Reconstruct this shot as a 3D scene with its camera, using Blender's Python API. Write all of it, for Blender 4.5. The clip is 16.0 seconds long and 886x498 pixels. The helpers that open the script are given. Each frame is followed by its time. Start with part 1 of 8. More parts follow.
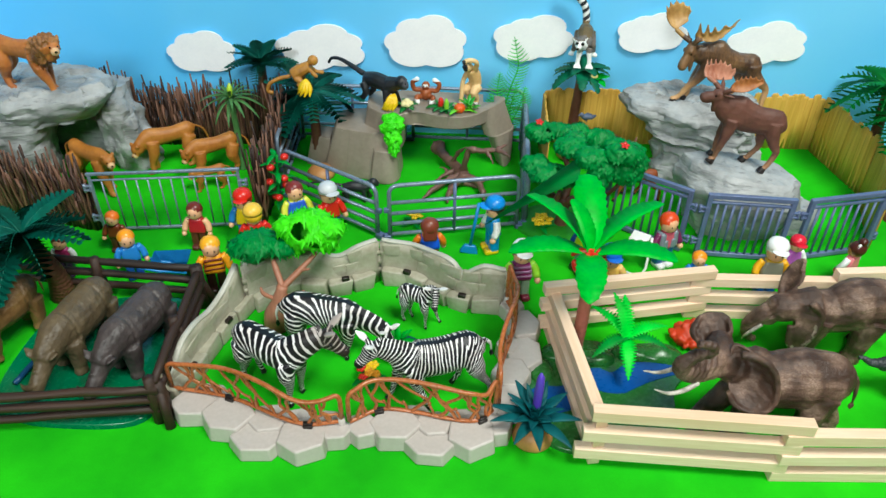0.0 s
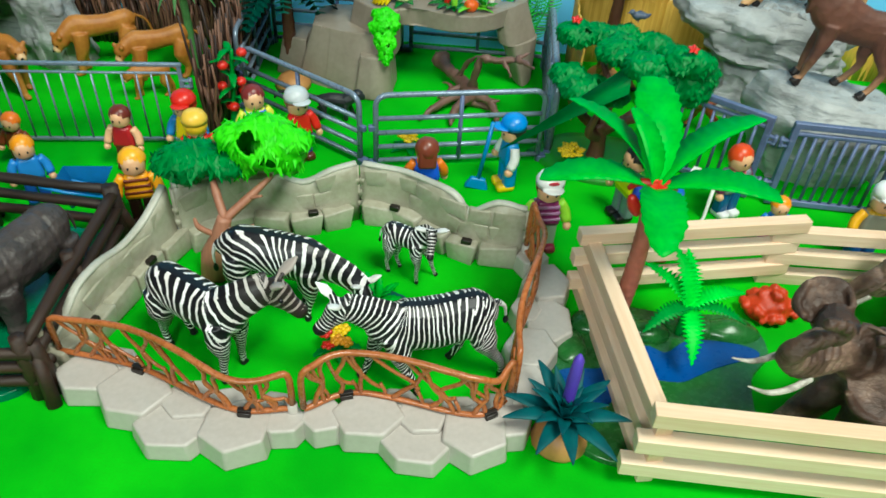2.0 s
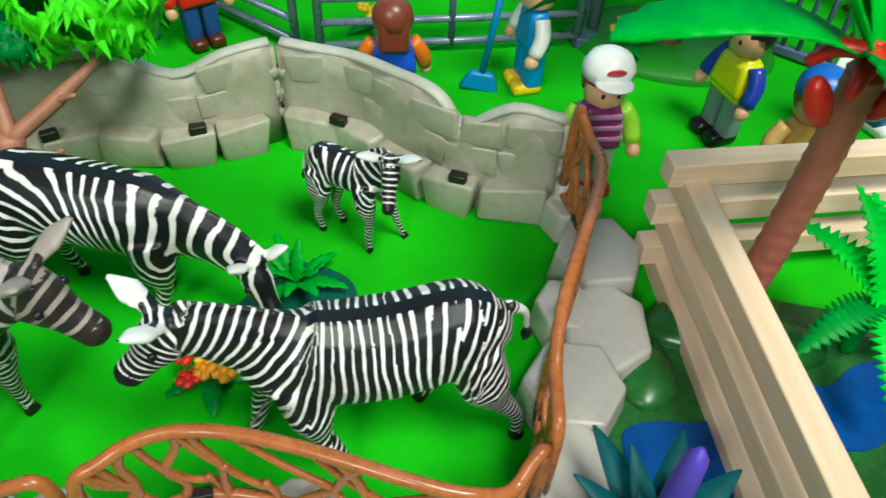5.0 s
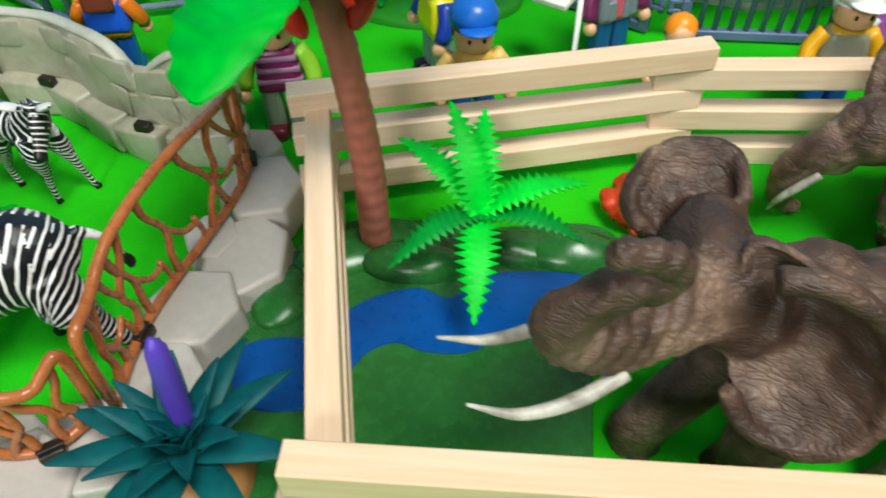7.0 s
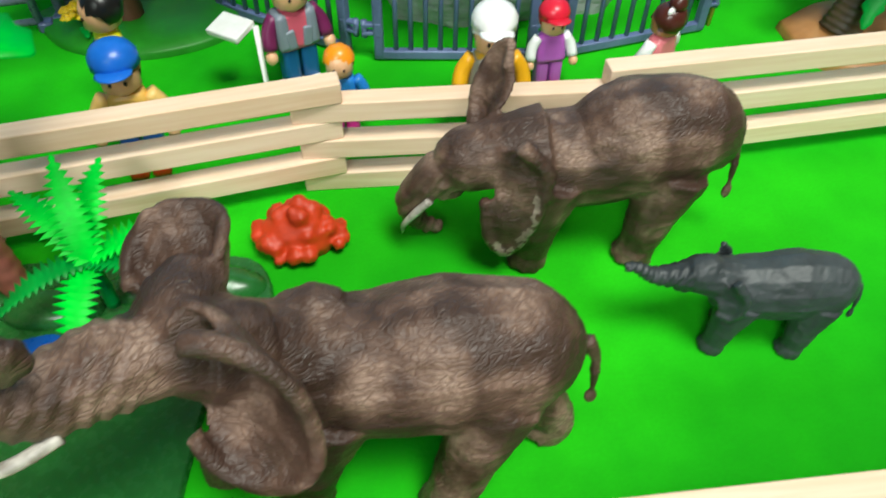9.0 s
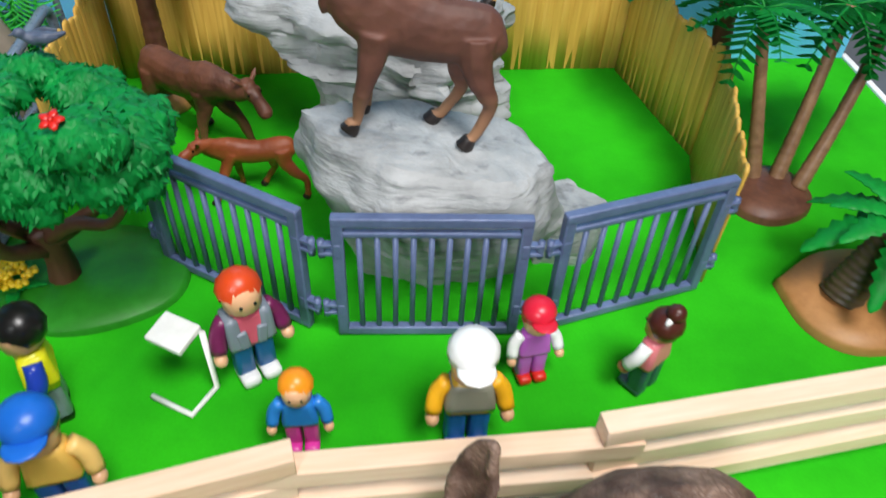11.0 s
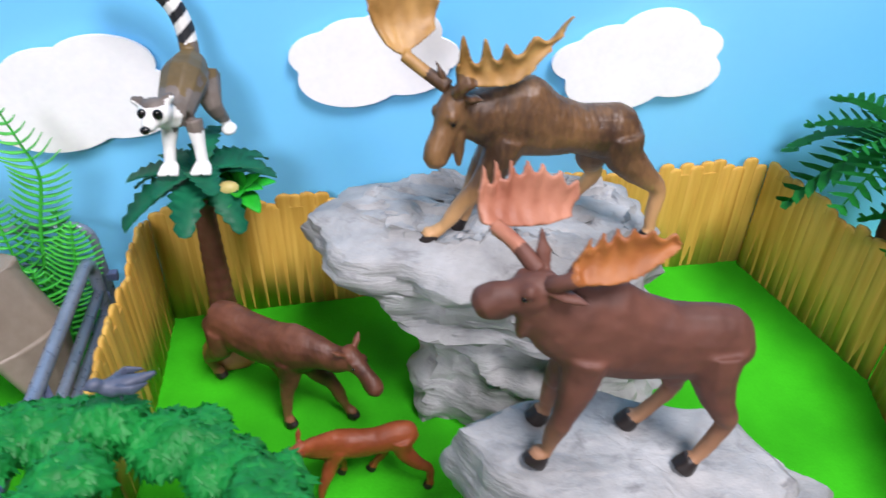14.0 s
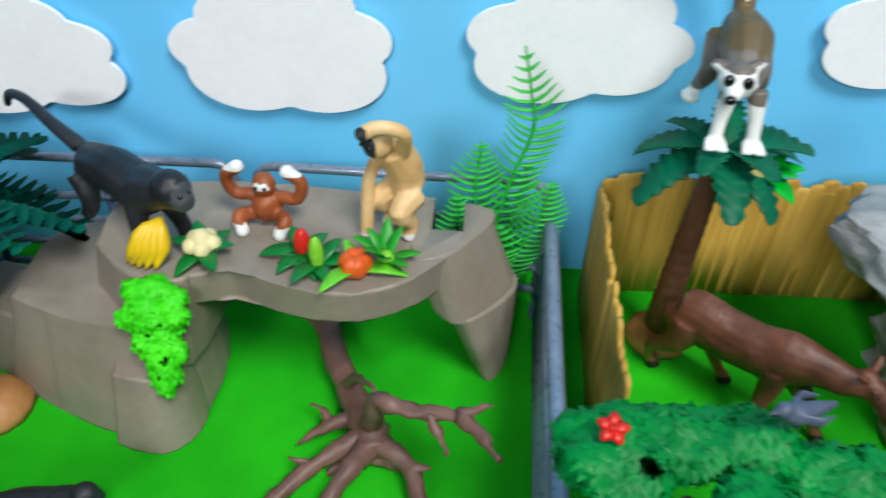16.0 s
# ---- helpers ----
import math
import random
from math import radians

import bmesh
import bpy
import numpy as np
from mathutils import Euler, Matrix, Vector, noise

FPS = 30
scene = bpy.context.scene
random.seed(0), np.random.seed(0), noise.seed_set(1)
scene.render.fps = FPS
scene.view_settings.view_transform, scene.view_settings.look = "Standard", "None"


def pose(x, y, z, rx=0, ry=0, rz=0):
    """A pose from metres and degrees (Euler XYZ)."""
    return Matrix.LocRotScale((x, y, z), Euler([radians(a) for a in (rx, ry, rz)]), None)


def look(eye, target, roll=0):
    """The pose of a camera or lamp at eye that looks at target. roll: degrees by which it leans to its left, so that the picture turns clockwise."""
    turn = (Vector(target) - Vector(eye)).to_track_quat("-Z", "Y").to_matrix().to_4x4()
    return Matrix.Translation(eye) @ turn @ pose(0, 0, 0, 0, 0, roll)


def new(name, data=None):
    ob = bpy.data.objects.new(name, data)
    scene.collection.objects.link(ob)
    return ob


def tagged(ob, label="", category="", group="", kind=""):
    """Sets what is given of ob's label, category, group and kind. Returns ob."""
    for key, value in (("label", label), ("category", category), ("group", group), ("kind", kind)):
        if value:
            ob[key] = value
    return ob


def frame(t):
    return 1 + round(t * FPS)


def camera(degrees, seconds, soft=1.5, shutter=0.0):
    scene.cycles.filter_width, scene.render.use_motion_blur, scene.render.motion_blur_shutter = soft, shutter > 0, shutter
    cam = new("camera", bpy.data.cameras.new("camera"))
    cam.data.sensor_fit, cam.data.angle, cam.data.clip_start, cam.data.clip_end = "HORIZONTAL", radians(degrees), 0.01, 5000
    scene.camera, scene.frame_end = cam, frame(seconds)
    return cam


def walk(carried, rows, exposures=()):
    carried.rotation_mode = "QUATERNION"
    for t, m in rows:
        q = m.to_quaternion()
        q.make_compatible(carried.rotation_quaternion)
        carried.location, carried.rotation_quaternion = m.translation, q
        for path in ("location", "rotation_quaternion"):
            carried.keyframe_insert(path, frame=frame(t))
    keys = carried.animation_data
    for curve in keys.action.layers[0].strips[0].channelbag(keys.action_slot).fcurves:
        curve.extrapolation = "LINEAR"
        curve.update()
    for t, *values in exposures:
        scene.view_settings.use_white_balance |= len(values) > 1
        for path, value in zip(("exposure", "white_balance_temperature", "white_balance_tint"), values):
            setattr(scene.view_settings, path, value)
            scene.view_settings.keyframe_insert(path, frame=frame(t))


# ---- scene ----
cam = camera(62.0, 16.0, soft=1.5, shutter=0.4)
walk(cam, [
    (0.0, pose(0.1722, 0.1858, 0.5429, 53.16, -0.72, 2.73)),
    (0.5, pose(0.1681, 0.2013, 0.5340, 52.64, -1.02, 2.99)),
    (1.0, pose(0.1649, 0.2431, 0.5060, 51.01, -1.55, 3.29)),
    (1.5, pose(0.1664, 0.2887, 0.4660, 49.49, -2.08, 3.54)),
    (2.0, pose(0.1628, 0.3326, 0.4069, 49.59, -2.91, 3.87)),
    (2.5, pose(0.1594, 0.3691, 0.3542, 49.35, -2.76, 4.33)),
    (3.0, pose(0.1528, 0.4189, 0.3080, 48.02, -2.31, 4.05)),
    (3.2, pose(0.1526, 0.4384, 0.2935, 47.17, -2.20, 4.17)),
    (5.3, pose(0.1916, 0.5358, 0.2475, 43.57, -1.92, 4.88)),
    (5.5, pose(0.2090, 0.5347, 0.2506, 43.41, -1.54, 5.07)),
    (6.0, pose(0.2574, 0.5317, 0.2513, 43.37, -0.87, 4.94)),
    (6.5, pose(0.3000, 0.5241, 0.2479, 43.19, -0.08, 4.24)),
    (7.0, pose(0.3310, 0.5170, 0.2442, 42.60, 0.79, 2.40)),
    (7.5, pose(0.3700, 0.5104, 0.2415, 41.58, 1.66, 0.63)),
    (8.0, pose(0.4116, 0.5086, 0.2383, 41.37, 1.34, -2.44)),
    (8.2, pose(0.4213, 0.5084, 0.2408, 41.37, 1.15, -3.51)),
    (10.3, pose(0.5014, 0.5847, 0.3258, 41.21, -3.02, -4.64)),
    (10.5, pose(0.4874, 0.5993, 0.3290, 43.05, -3.04, -4.84)),
    (11.0, pose(0.4688, 0.6502, 0.3279, 45.60, -2.46, -5.53)),
    (11.5, pose(0.4495, 0.6890, 0.3211, 47.03, -2.05, -6.58)),
    (12.0, pose(0.4263, 0.7175, 0.3222, 48.75, -1.27, -7.31)),
    (12.5, pose(0.4194, 0.7425, 0.3218, 50.47, -0.47, -7.99)),
    (13.0, pose(0.4192, 0.7749, 0.3286, 51.32, -0.30, -8.33)),
    (13.5, pose(0.4153, 0.7926, 0.3339, 52.21, -0.47, -8.73)),
    (14.0, pose(0.3931, 0.8027, 0.3391, 52.77, -0.86, -9.20)),
    (14.5, pose(0.3320, 0.8170, 0.3492, 51.43, -2.38, -8.09)),
    (15.0, pose(0.2792, 0.8325, 0.3466, 51.48, -3.48, -3.44)),
    (15.5, pose(0.2490, 0.8420, 0.3382, 49.72, -2.35, -0.07)),
    (16.0, pose(0.2090, 0.8547, 0.3240, 48.59, -1.06, 3.92)),
], exposures=((0.0, -0.02, 6450, 0), (1.5, 0.0, 6520, -8), (3.2, -0.04, 6520, -9), (5.3, -0.03, 6520, -4), (7.0, -0.04, 6550, 0), (7.8, 0.02, 6550, -2), (8.3, 0.02, 6550, -2), (10.5, 0.0, 6400, 8), (11.0, 0.0, 6400, 10), (12.0, 0.02, 6350, 20), (13.0, 0.06, 6250, 27), (14.0, 0.13, 6380, 22), (15.0, 0.02, 6330, 9), (16.0, -0.1, 6200, 7)))

# ---- light: a ceiling lamp and an added front light ----
world = bpy.data.worlds.new("room_air")
world.use_nodes = True
world.node_tree.nodes["Background"].inputs[0].default_value = (0.9, 0.95, 1.0, 1)
world.node_tree.nodes["Background"].inputs[1].default_value = 0.025
scene.world = world


def ceiling_lamp(x, y, z, size, watts, tint):
    lamp = bpy.data.lights.new("ceiling_lamp_light", "AREA")
    lamp.shape, lamp.size, lamp.energy, lamp.color = "DISK", size, watts, tint
    ob = new("ceiling_lamp_light", lamp)
    ob.matrix_world = look((x, y, z), (0.25, 0.9, 0))
    return ob


ceiling_lamp(0.9, 0.1, 2.05, 0.85, 55, (1.0, 0.98, 0.95))
# unseen area light added in front of the table to brighten fronts and sky card
lamp = bpy.data.lights.new("window_light", "AREA")
lamp.shape, lamp.size, lamp.size_y, lamp.energy, lamp.color = "RECTANGLE", 0.8, 0.8, 68, (0.96, 0.98, 1.0)
new("window_light", lamp).matrix_world = look((-0.40, -1.70, 1.80), (0.15, 1.15, 0.15))

# ---- small tools; all lengths below are in centimetres ----
CM = 0.01
V = Vector


def rgb(text):
    out = []
    for k in (0, 2, 4):
        c = int(text[k:k + 2], 16) / 255
        out.append(c / 12.92 if c <= 0.04045 else ((c + 0.055) / 1.055) ** 2.4)
    return (*out, 1.0)


def nodes_of(name):
    m = bpy.data.materials.new(name)
    m.use_nodes = True
    t = m.node_tree
    return m, t, t.nodes["Principled BSDF"]


def node(t, kind, **sets):
    n = t.nodes.new(kind)
    for key, value in sets.items():
        n.inputs[key.replace("_", " ")].default_value = value
    return n


def mixed(t, fac, a, b, blend="MIX"):
    n = t.nodes.new("ShaderNodeMix")
    n.data_type, n.blend_type = "RGBA", blend
    for sock, v in ((n.inputs[0], fac), (n.inputs[6], a), (n.inputs[7], b)):
        if isinstance(v, (tuple, float, int)):
            sock.default_value = v
        else:
            t.links.new(v, sock)
    return n.outputs[2]


def calc(t, op, a, b=0.0, c=None):
    n = t.nodes.new("ShaderNodeMath")
    n.operation = op
    for k, v in enumerate((a, b, c)):
        if v is None:
            continue
        if isinstance(v, (float, int)):
            n.inputs[k].default_value = v
        else:
            t.links.new(v, n.inputs[k])
    return n.outputs[0]


def ramp(t, fac, lo, hi, a=(0, 0, 0, 1), b=(1, 1, 1, 1)):
    n = t.nodes.new("ShaderNodeValToRGB")
    n.color_ramp.elements[0].position, n.color_ramp.elements[1].position = lo, hi
    n.color_ramp.elements[0].color, n.color_ramp.elements[1].color = a, b
    t.links.new(fac, n.inputs[0])
    return n.outputs[0]


def bumped(t, shader, height, strength, dist=0.0006):
    b = t.nodes.new("ShaderNodeBump")
    b.inputs["Strength"].default_value, b.inputs["Distance"].default_value = strength, dist
    t.links.new(height, b.inputs["Height"])
    t.links.new(b.outputs[0], shader.inputs["Normal"])


MATS = {}


def plastic(name, hexa, rough=0.42, other=None, big=25.0, fine=220.0, var=0.22, bump=0.15, dist=0.0004, piece=0.0, stretch=(1, 1, 1), metal=0.0, spec=0.5, coords="Object"):
    """Moulded and painted stuff: a base colour broken by a coarse and a fine noise, with fine relief."""
    key = (name, hexa)
    if key in MATS:
        return MATS[key]
    m, t, s = nodes_of(name)
    base = rgb(hexa)
    dark = rgb(other) if other else tuple(c * (1 - var) for c in base[:3]) + (1.0,)
    tc = t.nodes.new("ShaderNodeTexCoord")
    mp = t.nodes.new("ShaderNodeMapping")
    mp.inputs["Scale"].default_value = stretch
    t.links.new(tc.outputs[coords], mp.inputs[0])
    n1, n2 = node(t, "ShaderNodeTexNoise", Scale=big, Detail=4.0), node(t, "ShaderNodeTexNoise", Scale=fine, Detail=3.0)
    t.links.new(mp.outputs[0], n1.inputs[0]), t.links.new(mp.outputs[0], n2.inputs[0])
    f = calc(t, "ADD", calc(t, "MULTIPLY", n1.outputs[0], 0.65), calc(t, "MULTIPLY", n2.outputs[0], 0.35))
    if piece:
        info = t.nodes.new("ShaderNodeObjectInfo")
        f = calc(t, "ADD", f, calc(t, "MULTIPLY_ADD", info.outputs["Random"], piece, -piece / 2))
    col = mixed(t, ramp(t, f, 0.36, 0.64), dark, base)
    t.links.new(col, s.inputs["Base Color"])
    r = calc(t, "MULTIPLY_ADD", n2.outputs[0], 0.25, rough - 0.12)
    t.links.new(r, s.inputs["Roughness"])
    s.inputs["Metallic"].default_value = metal
    s.inputs["Specular IOR Level"].default_value = spec
    bumped(t, s, f, bump, dist)
    MATS[key] = m
    return m


def tube(bm, pts, rad, seg=8, slot=0, cap=True, flat=1.0, up=None):
    """A tube through pts with one radius, or (across, upward) radii, at each point."""
    pts = [V(p) for p in pts]
    rad = [rad] * len(pts) if isinstance(rad, (float, int)) else list(rad)
    rings, prev = [], None
    for k, p in enumerate(pts):
        d = (pts[min(k + 1, len(pts) - 1)] - pts[max(k - 1, 0)]).normalized()
        if prev is None:
            ref = V(up) if up else (V((0, 0, 1)) if abs(d.z) < 0.9 else V((0, 1, 0)))
            a = d.cross(ref).normalized()
        else:
            a = (prev - d * prev.dot(d)).normalized()
        prev, b = a, a.cross(d)
        ra, rb = rad[k] if isinstance(rad[k], tuple) else (rad[k], rad[k] * flat)
        rings.append([bm.verts.new(p + a * (ra * math.cos(q)) + b * (rb * math.sin(q))) for q in (2 * math.pi * j / seg for j in range(seg))])
    out = []
    for r0, r1 in zip(rings, rings[1:]):
        for j in range(seg):
            out.append(bm.faces.new((r0[j], r0[(j + 1) % seg], r1[(j + 1) % seg], r1[j])))
    if cap:
        out += [bm.faces.new(rings[0][::-1]), bm.faces.new(rings[-1])]
    for f in out:
        f.material_index, f.smooth = slot, True
    return out


def curve(pts, n=5):
    """Points on a smooth line through pts."""
    pts = [V(p) for p in pts]
    q = [2 * pts[0] - pts[1]] + pts + [2 * pts[-1] - pts[-2]]
    out = []
    for k in range(1, len(q) - 2):
        for j in range(n):
            u = j / n
            a, b, c, d = q[k - 1:k + 3]
            out.append(0.5 * (2 * b + (c - a) * u + (2 * a - 5 * b + 4 * c - d) * u * u + (3 * b - a - 3 * c + d) * u ** 3))
    return out + [pts[-1]]


def spread(values, n):
    """Values for the points that curve() makes, evenly in between."""
    out = []
    for a, b in zip(values, values[1:]):
        out += [a + (b - a) * j / n for j in range(n)]
    return out + [values[-1]]


def ball(bm, c, r, rot=(0, 0, 0), slot=0, sub=2):
    r = (r, r, r) if isinstance(r, (float, int)) else r
    m = Matrix.LocRotScale(V(c), Euler([radians(a) for a in rot]), V(r))
    got = bmesh.ops.create_icosphere(bm, subdivisions=sub, radius=1.0, matrix=m)
    for f in {f for v in got["verts"] for f in v.link_faces}:
        f.material_index, f.smooth = slot, True
    return got["verts"]


def box(bm, c, s, rot=(0, 0, 0), bevel=0.1, slot=0, taper=1.0):
    """A box of size s with rounded edges; taper narrows its top."""
    got = bmesh.ops.create_cube(bm, size=1.0)
    vs = got["verts"]
    m = Matrix.LocRotScale(V(c), Euler([radians(a) for a in rot]), None)
    for v in vs:
        k = taper if v.co.z > 0 else 1.0
        v.co = m @ V((v.co.x * s[0] * k, v.co.y * s[1] * k, v.co.z * s[2]))
    fs = {f for v in vs for f in v.link_faces}
    for f in fs:
        f.material_index = slot
    if bevel:
        es = list({e for v in vs for e in v.link_edges})
        more = bmesh.ops.bevel(bm, geom=es, offset=bevel, segments=2, affect="EDGES", profile=0.6)
        for f in more["faces"]:
            f.material_index, f.smooth = slot, True


def mesh_of(bm, name, mats, flat=False):
    for v in bm.verts:
        v.co *= CM
    me = bpy.data.meshes.new(name)
    bmesh.ops.recalc_face_normals(bm, faces=bm.faces[:])
    bm.to_mesh(me)
    bm.free()
    for m in mats if isinstance(mats, (list, tuple)) else [mats]:
        me.materials.append(m)
    return me


def at_cm(x, y, z=0.0, rx=0, ry=0, rz=0):
    return pose(x * CM, y * CM, z * CM, rx, ry, rz)


def thing(name, m, label, category, group="", kind=""):
    ob = new(name)
    ob.empty_display_size = 0.01
    ob.matrix_basis = m
    return tagged(ob, label, category, group, kind)


def part(name, bm, material, parent, label="", m=None):
    data = bm if isinstance(bm, bpy.types.Mesh) else mesh_of(bm, name, material)
    ob = new(name, data)
    ob.parent = parent
    if m is not None:
        ob.matrix_basis = m
    return tagged(ob, label)


def whole(name, bm, material, m, label, category, group="", kind=""):
    data = bm if isinstance(bm, bpy.types.Mesh) else mesh_of(bm, name, material)
    ob = new(name, data)
    ob.matrix_basis = m
    return tagged(ob, label, category, group, kind)


def sculpt(bm, voxel=0.14, rounds=6, rough=0.0, freq=1.0):
    """Melts overlapping solids into one skin."""
    bmesh.ops.recalc_face_normals(bm, faces=bm.faces[:])
    me = bpy.data.meshes.new("melt")
    bm.to_mesh(me)
    bm.free()
    ob = new("melt", me)
    r = ob.modifiers.new("r", "REMESH")
    r.mode, r.voxel_size = "VOXEL", voxel
    sm = ob.modifiers.new("s", "SMOOTH")
    sm.iterations, sm.factor = rounds, 0.5
    dg = bpy.context.evaluated_depsgraph_get()
    got = bpy.data.meshes.new_from_object(ob.evaluated_get(dg), depsgraph=dg)
    out = bmesh.new()
    out.from_mesh(got)
    bpy.data.objects.remove(ob)
    bpy.data.meshes.remove(me)
    bpy.data.meshes.remove(got)
    out.normal_update()
    for f in out.faces:
        f.smooth, f.material_index = True, 0
    if rough:
        for v in out.verts:
            v.co += v.normal * rough * noise.fractal(v.co * freq, 1.0, 2.0, 3)
    return out


def painted(bm, rule):
    for f in bm.faces:
        k = rule(f.calc_center_median(), f.normal)
        if k is not None:
            f.material_index = k
    return bm


# ---- materials ----
def ground_material():
    m, t, s = nodes_of("green_play_mat")
    tc = t.nodes.new("ShaderNodeTexCoord")
    n1, n2 = node(t, "ShaderNodeTexNoise", Scale=7.0, Detail=4.0), node(t, "ShaderNodeTexNoise", Scale=600.0, Detail=2.0)
    for n in (n1, n2):
        t.links.new(tc.outputs["Object"], n.inputs[0])
    col = mixed(t, ramp(t, n1.outputs[0], 0.35, 0.68), rgb("22A408"), rgb("36D012"))
    col = mixed(t, calc(t, "MULTIPLY", n2.outputs[0], 0.3), col, rgb("187A07"))
    t.links.new(col, s.inputs["Base Color"])
    s.inputs["Roughness"].default_value = 0.85
    s.inputs["Specular IOR Level"].default_value = 0.2
    n3 = node(t, "ShaderNodeTexNoise", Scale=38.0, Detail=5.0, Roughness=0.6)
    t.links.new(tc.outputs["Object"], n3.inputs[0])
    col = mixed(t, ramp(t, n3.outputs[0], 0.3, 0.62, (0.3, 0.3, 0.3, 1), (0, 0, 0, 1)), col, rgb("178A06"))
    t.links.new(col, s.inputs["Base Color"])
    bumped(t, s, calc(t, "ADD", calc(t, "MULTIPLY", n2.outputs[0], 0.25), n3.outputs[0]), 0.35, 0.002)
    return m


def sky_material():
    m, t, s = nodes_of("blue_card")
    tc = t.nodes.new("ShaderNodeTexCoord")
    n1 = node(t, "ShaderNodeTexNoise", Scale=3.0, Detail=3.0)
    n2 = node(t, "ShaderNodeTexNoise", Scale=160.0, Detail=3.0)
    for n in (n1, n2):
        t.links.new(tc.outputs["Object"], n.inputs[0])
    col = mixed(t, ramp(t, n1.outputs[0], 0.3, 0.7), rgb("62C6FF"), rgb("7ED2FF"))
    col = mixed(t, calc(t, "MULTIPLY", n2.outputs[0], 0.12), col, rgb("5CBCFA"))
    t.links.new(col, s.inputs["Base Color"])
    s.inputs["Roughness"].default_value = 0.38
    bumped(t, s, n1.outputs[0], 0.1, 0.002)
    return m


def zebra_material(name, share):
    """Dark and white bands that follow the figure's own stripe lines; tan tells where the white turns beige."""
    m, t, s = nodes_of(name)
    tc = t.nodes.new("ShaderNodeTexCoord")
    line, ink, tan = (t.nodes.new("ShaderNodeAttribute") for _ in range(3))
    line.attribute_name, ink.attribute_name, tan.attribute_name = "phase", "ink", "tan"
    nz, fine = node(t, "ShaderNodeTexNoise", Scale=80.0, Detail=1.0), node(t, "ShaderNodeTexNoise", Scale=500.0, Detail=2.0)
    t.links.new(tc.outputs["Object"], nz.inputs[0]), t.links.new(tc.outputs["Object"], fine.inputs[0])
    ph = calc(t, "ADD", line.outputs["Fac"], calc(t, "MULTIPLY", nz.outputs[0], 4.2))
    w = calc(t, "ADD", calc(t, "SINE", ph), ink.outputs["Fac"])
    w = calc(t, "ADD", w, calc(t, "MULTIPLY_ADD", fine.outputs[0], .5, -.25))
    edge = ramp(t, calc(t, "MULTIPLY_ADD", w, 0.5, 0.5), share - 0.06, share + 0.06)
    white = mixed(t, ramp(t, nz.outputs[0], 0.4, 0.65), rgb("F2F0F2"), rgb("E0DAD8"))
    white = mixed(t, tan.outputs["Fac"], white, rgb("9C8F88"))
    t.links.new(mixed(t, edge, mixed(t, tan.outputs["Fac"], rgb("0D0C14"), rgb("2A211E")), white), s.inputs["Base Color"])
    s.inputs["Roughness"].default_value = 0.42
    bumped(t, s, fine.outputs[0], 0.2, 0.0004)
    return m


def wood_material(name, a, b, across=420.0, vary=0.12, grain=(0.06, 1, 1)):
    m, t, s = nodes_of(name)
    tc = t.nodes.new("ShaderNodeTexCoord")
    mp = t.nodes.new("ShaderNodeMapping")
    mp.inputs["Scale"].default_value = grain
    t.links.new(tc.outputs["Object"], mp.inputs[0])
    info = t.nodes.new("ShaderNodeObjectInfo")
    t.links.new(calc(t, "MULTIPLY", info.outputs["Random"], 5.0), mp.inputs["Location"])
    n1, n2 = node(t, "ShaderNodeTexNoise", Scale=across, Detail=4.0), node(t, "ShaderNodeTexNoise", Scale=40.0, Detail=3.0)
    t.links.new(mp.outputs[0], n1.inputs[0]), t.links.new(mp.outputs[0], n2.inputs[0])
    f = calc(t, "ADD", calc(t, "MULTIPLY", n1.outputs[0], 0.5), calc(t, "MULTIPLY", n2.outputs[0], 0.5))
    f = calc(t, "ADD", f, calc(t, "MULTIPLY_ADD", info.outputs["Random"], vary, -vary / 2))
    t.links.new(mixed(t, ramp(t, f, 0.35, 0.65), rgb(a), rgb(b)), s.inputs["Base Color"])
    s.inputs["Roughness"].default_value = 0.62
    bumped(t, s, n1.outputs[0], 0.2, 0.0005)
    return m


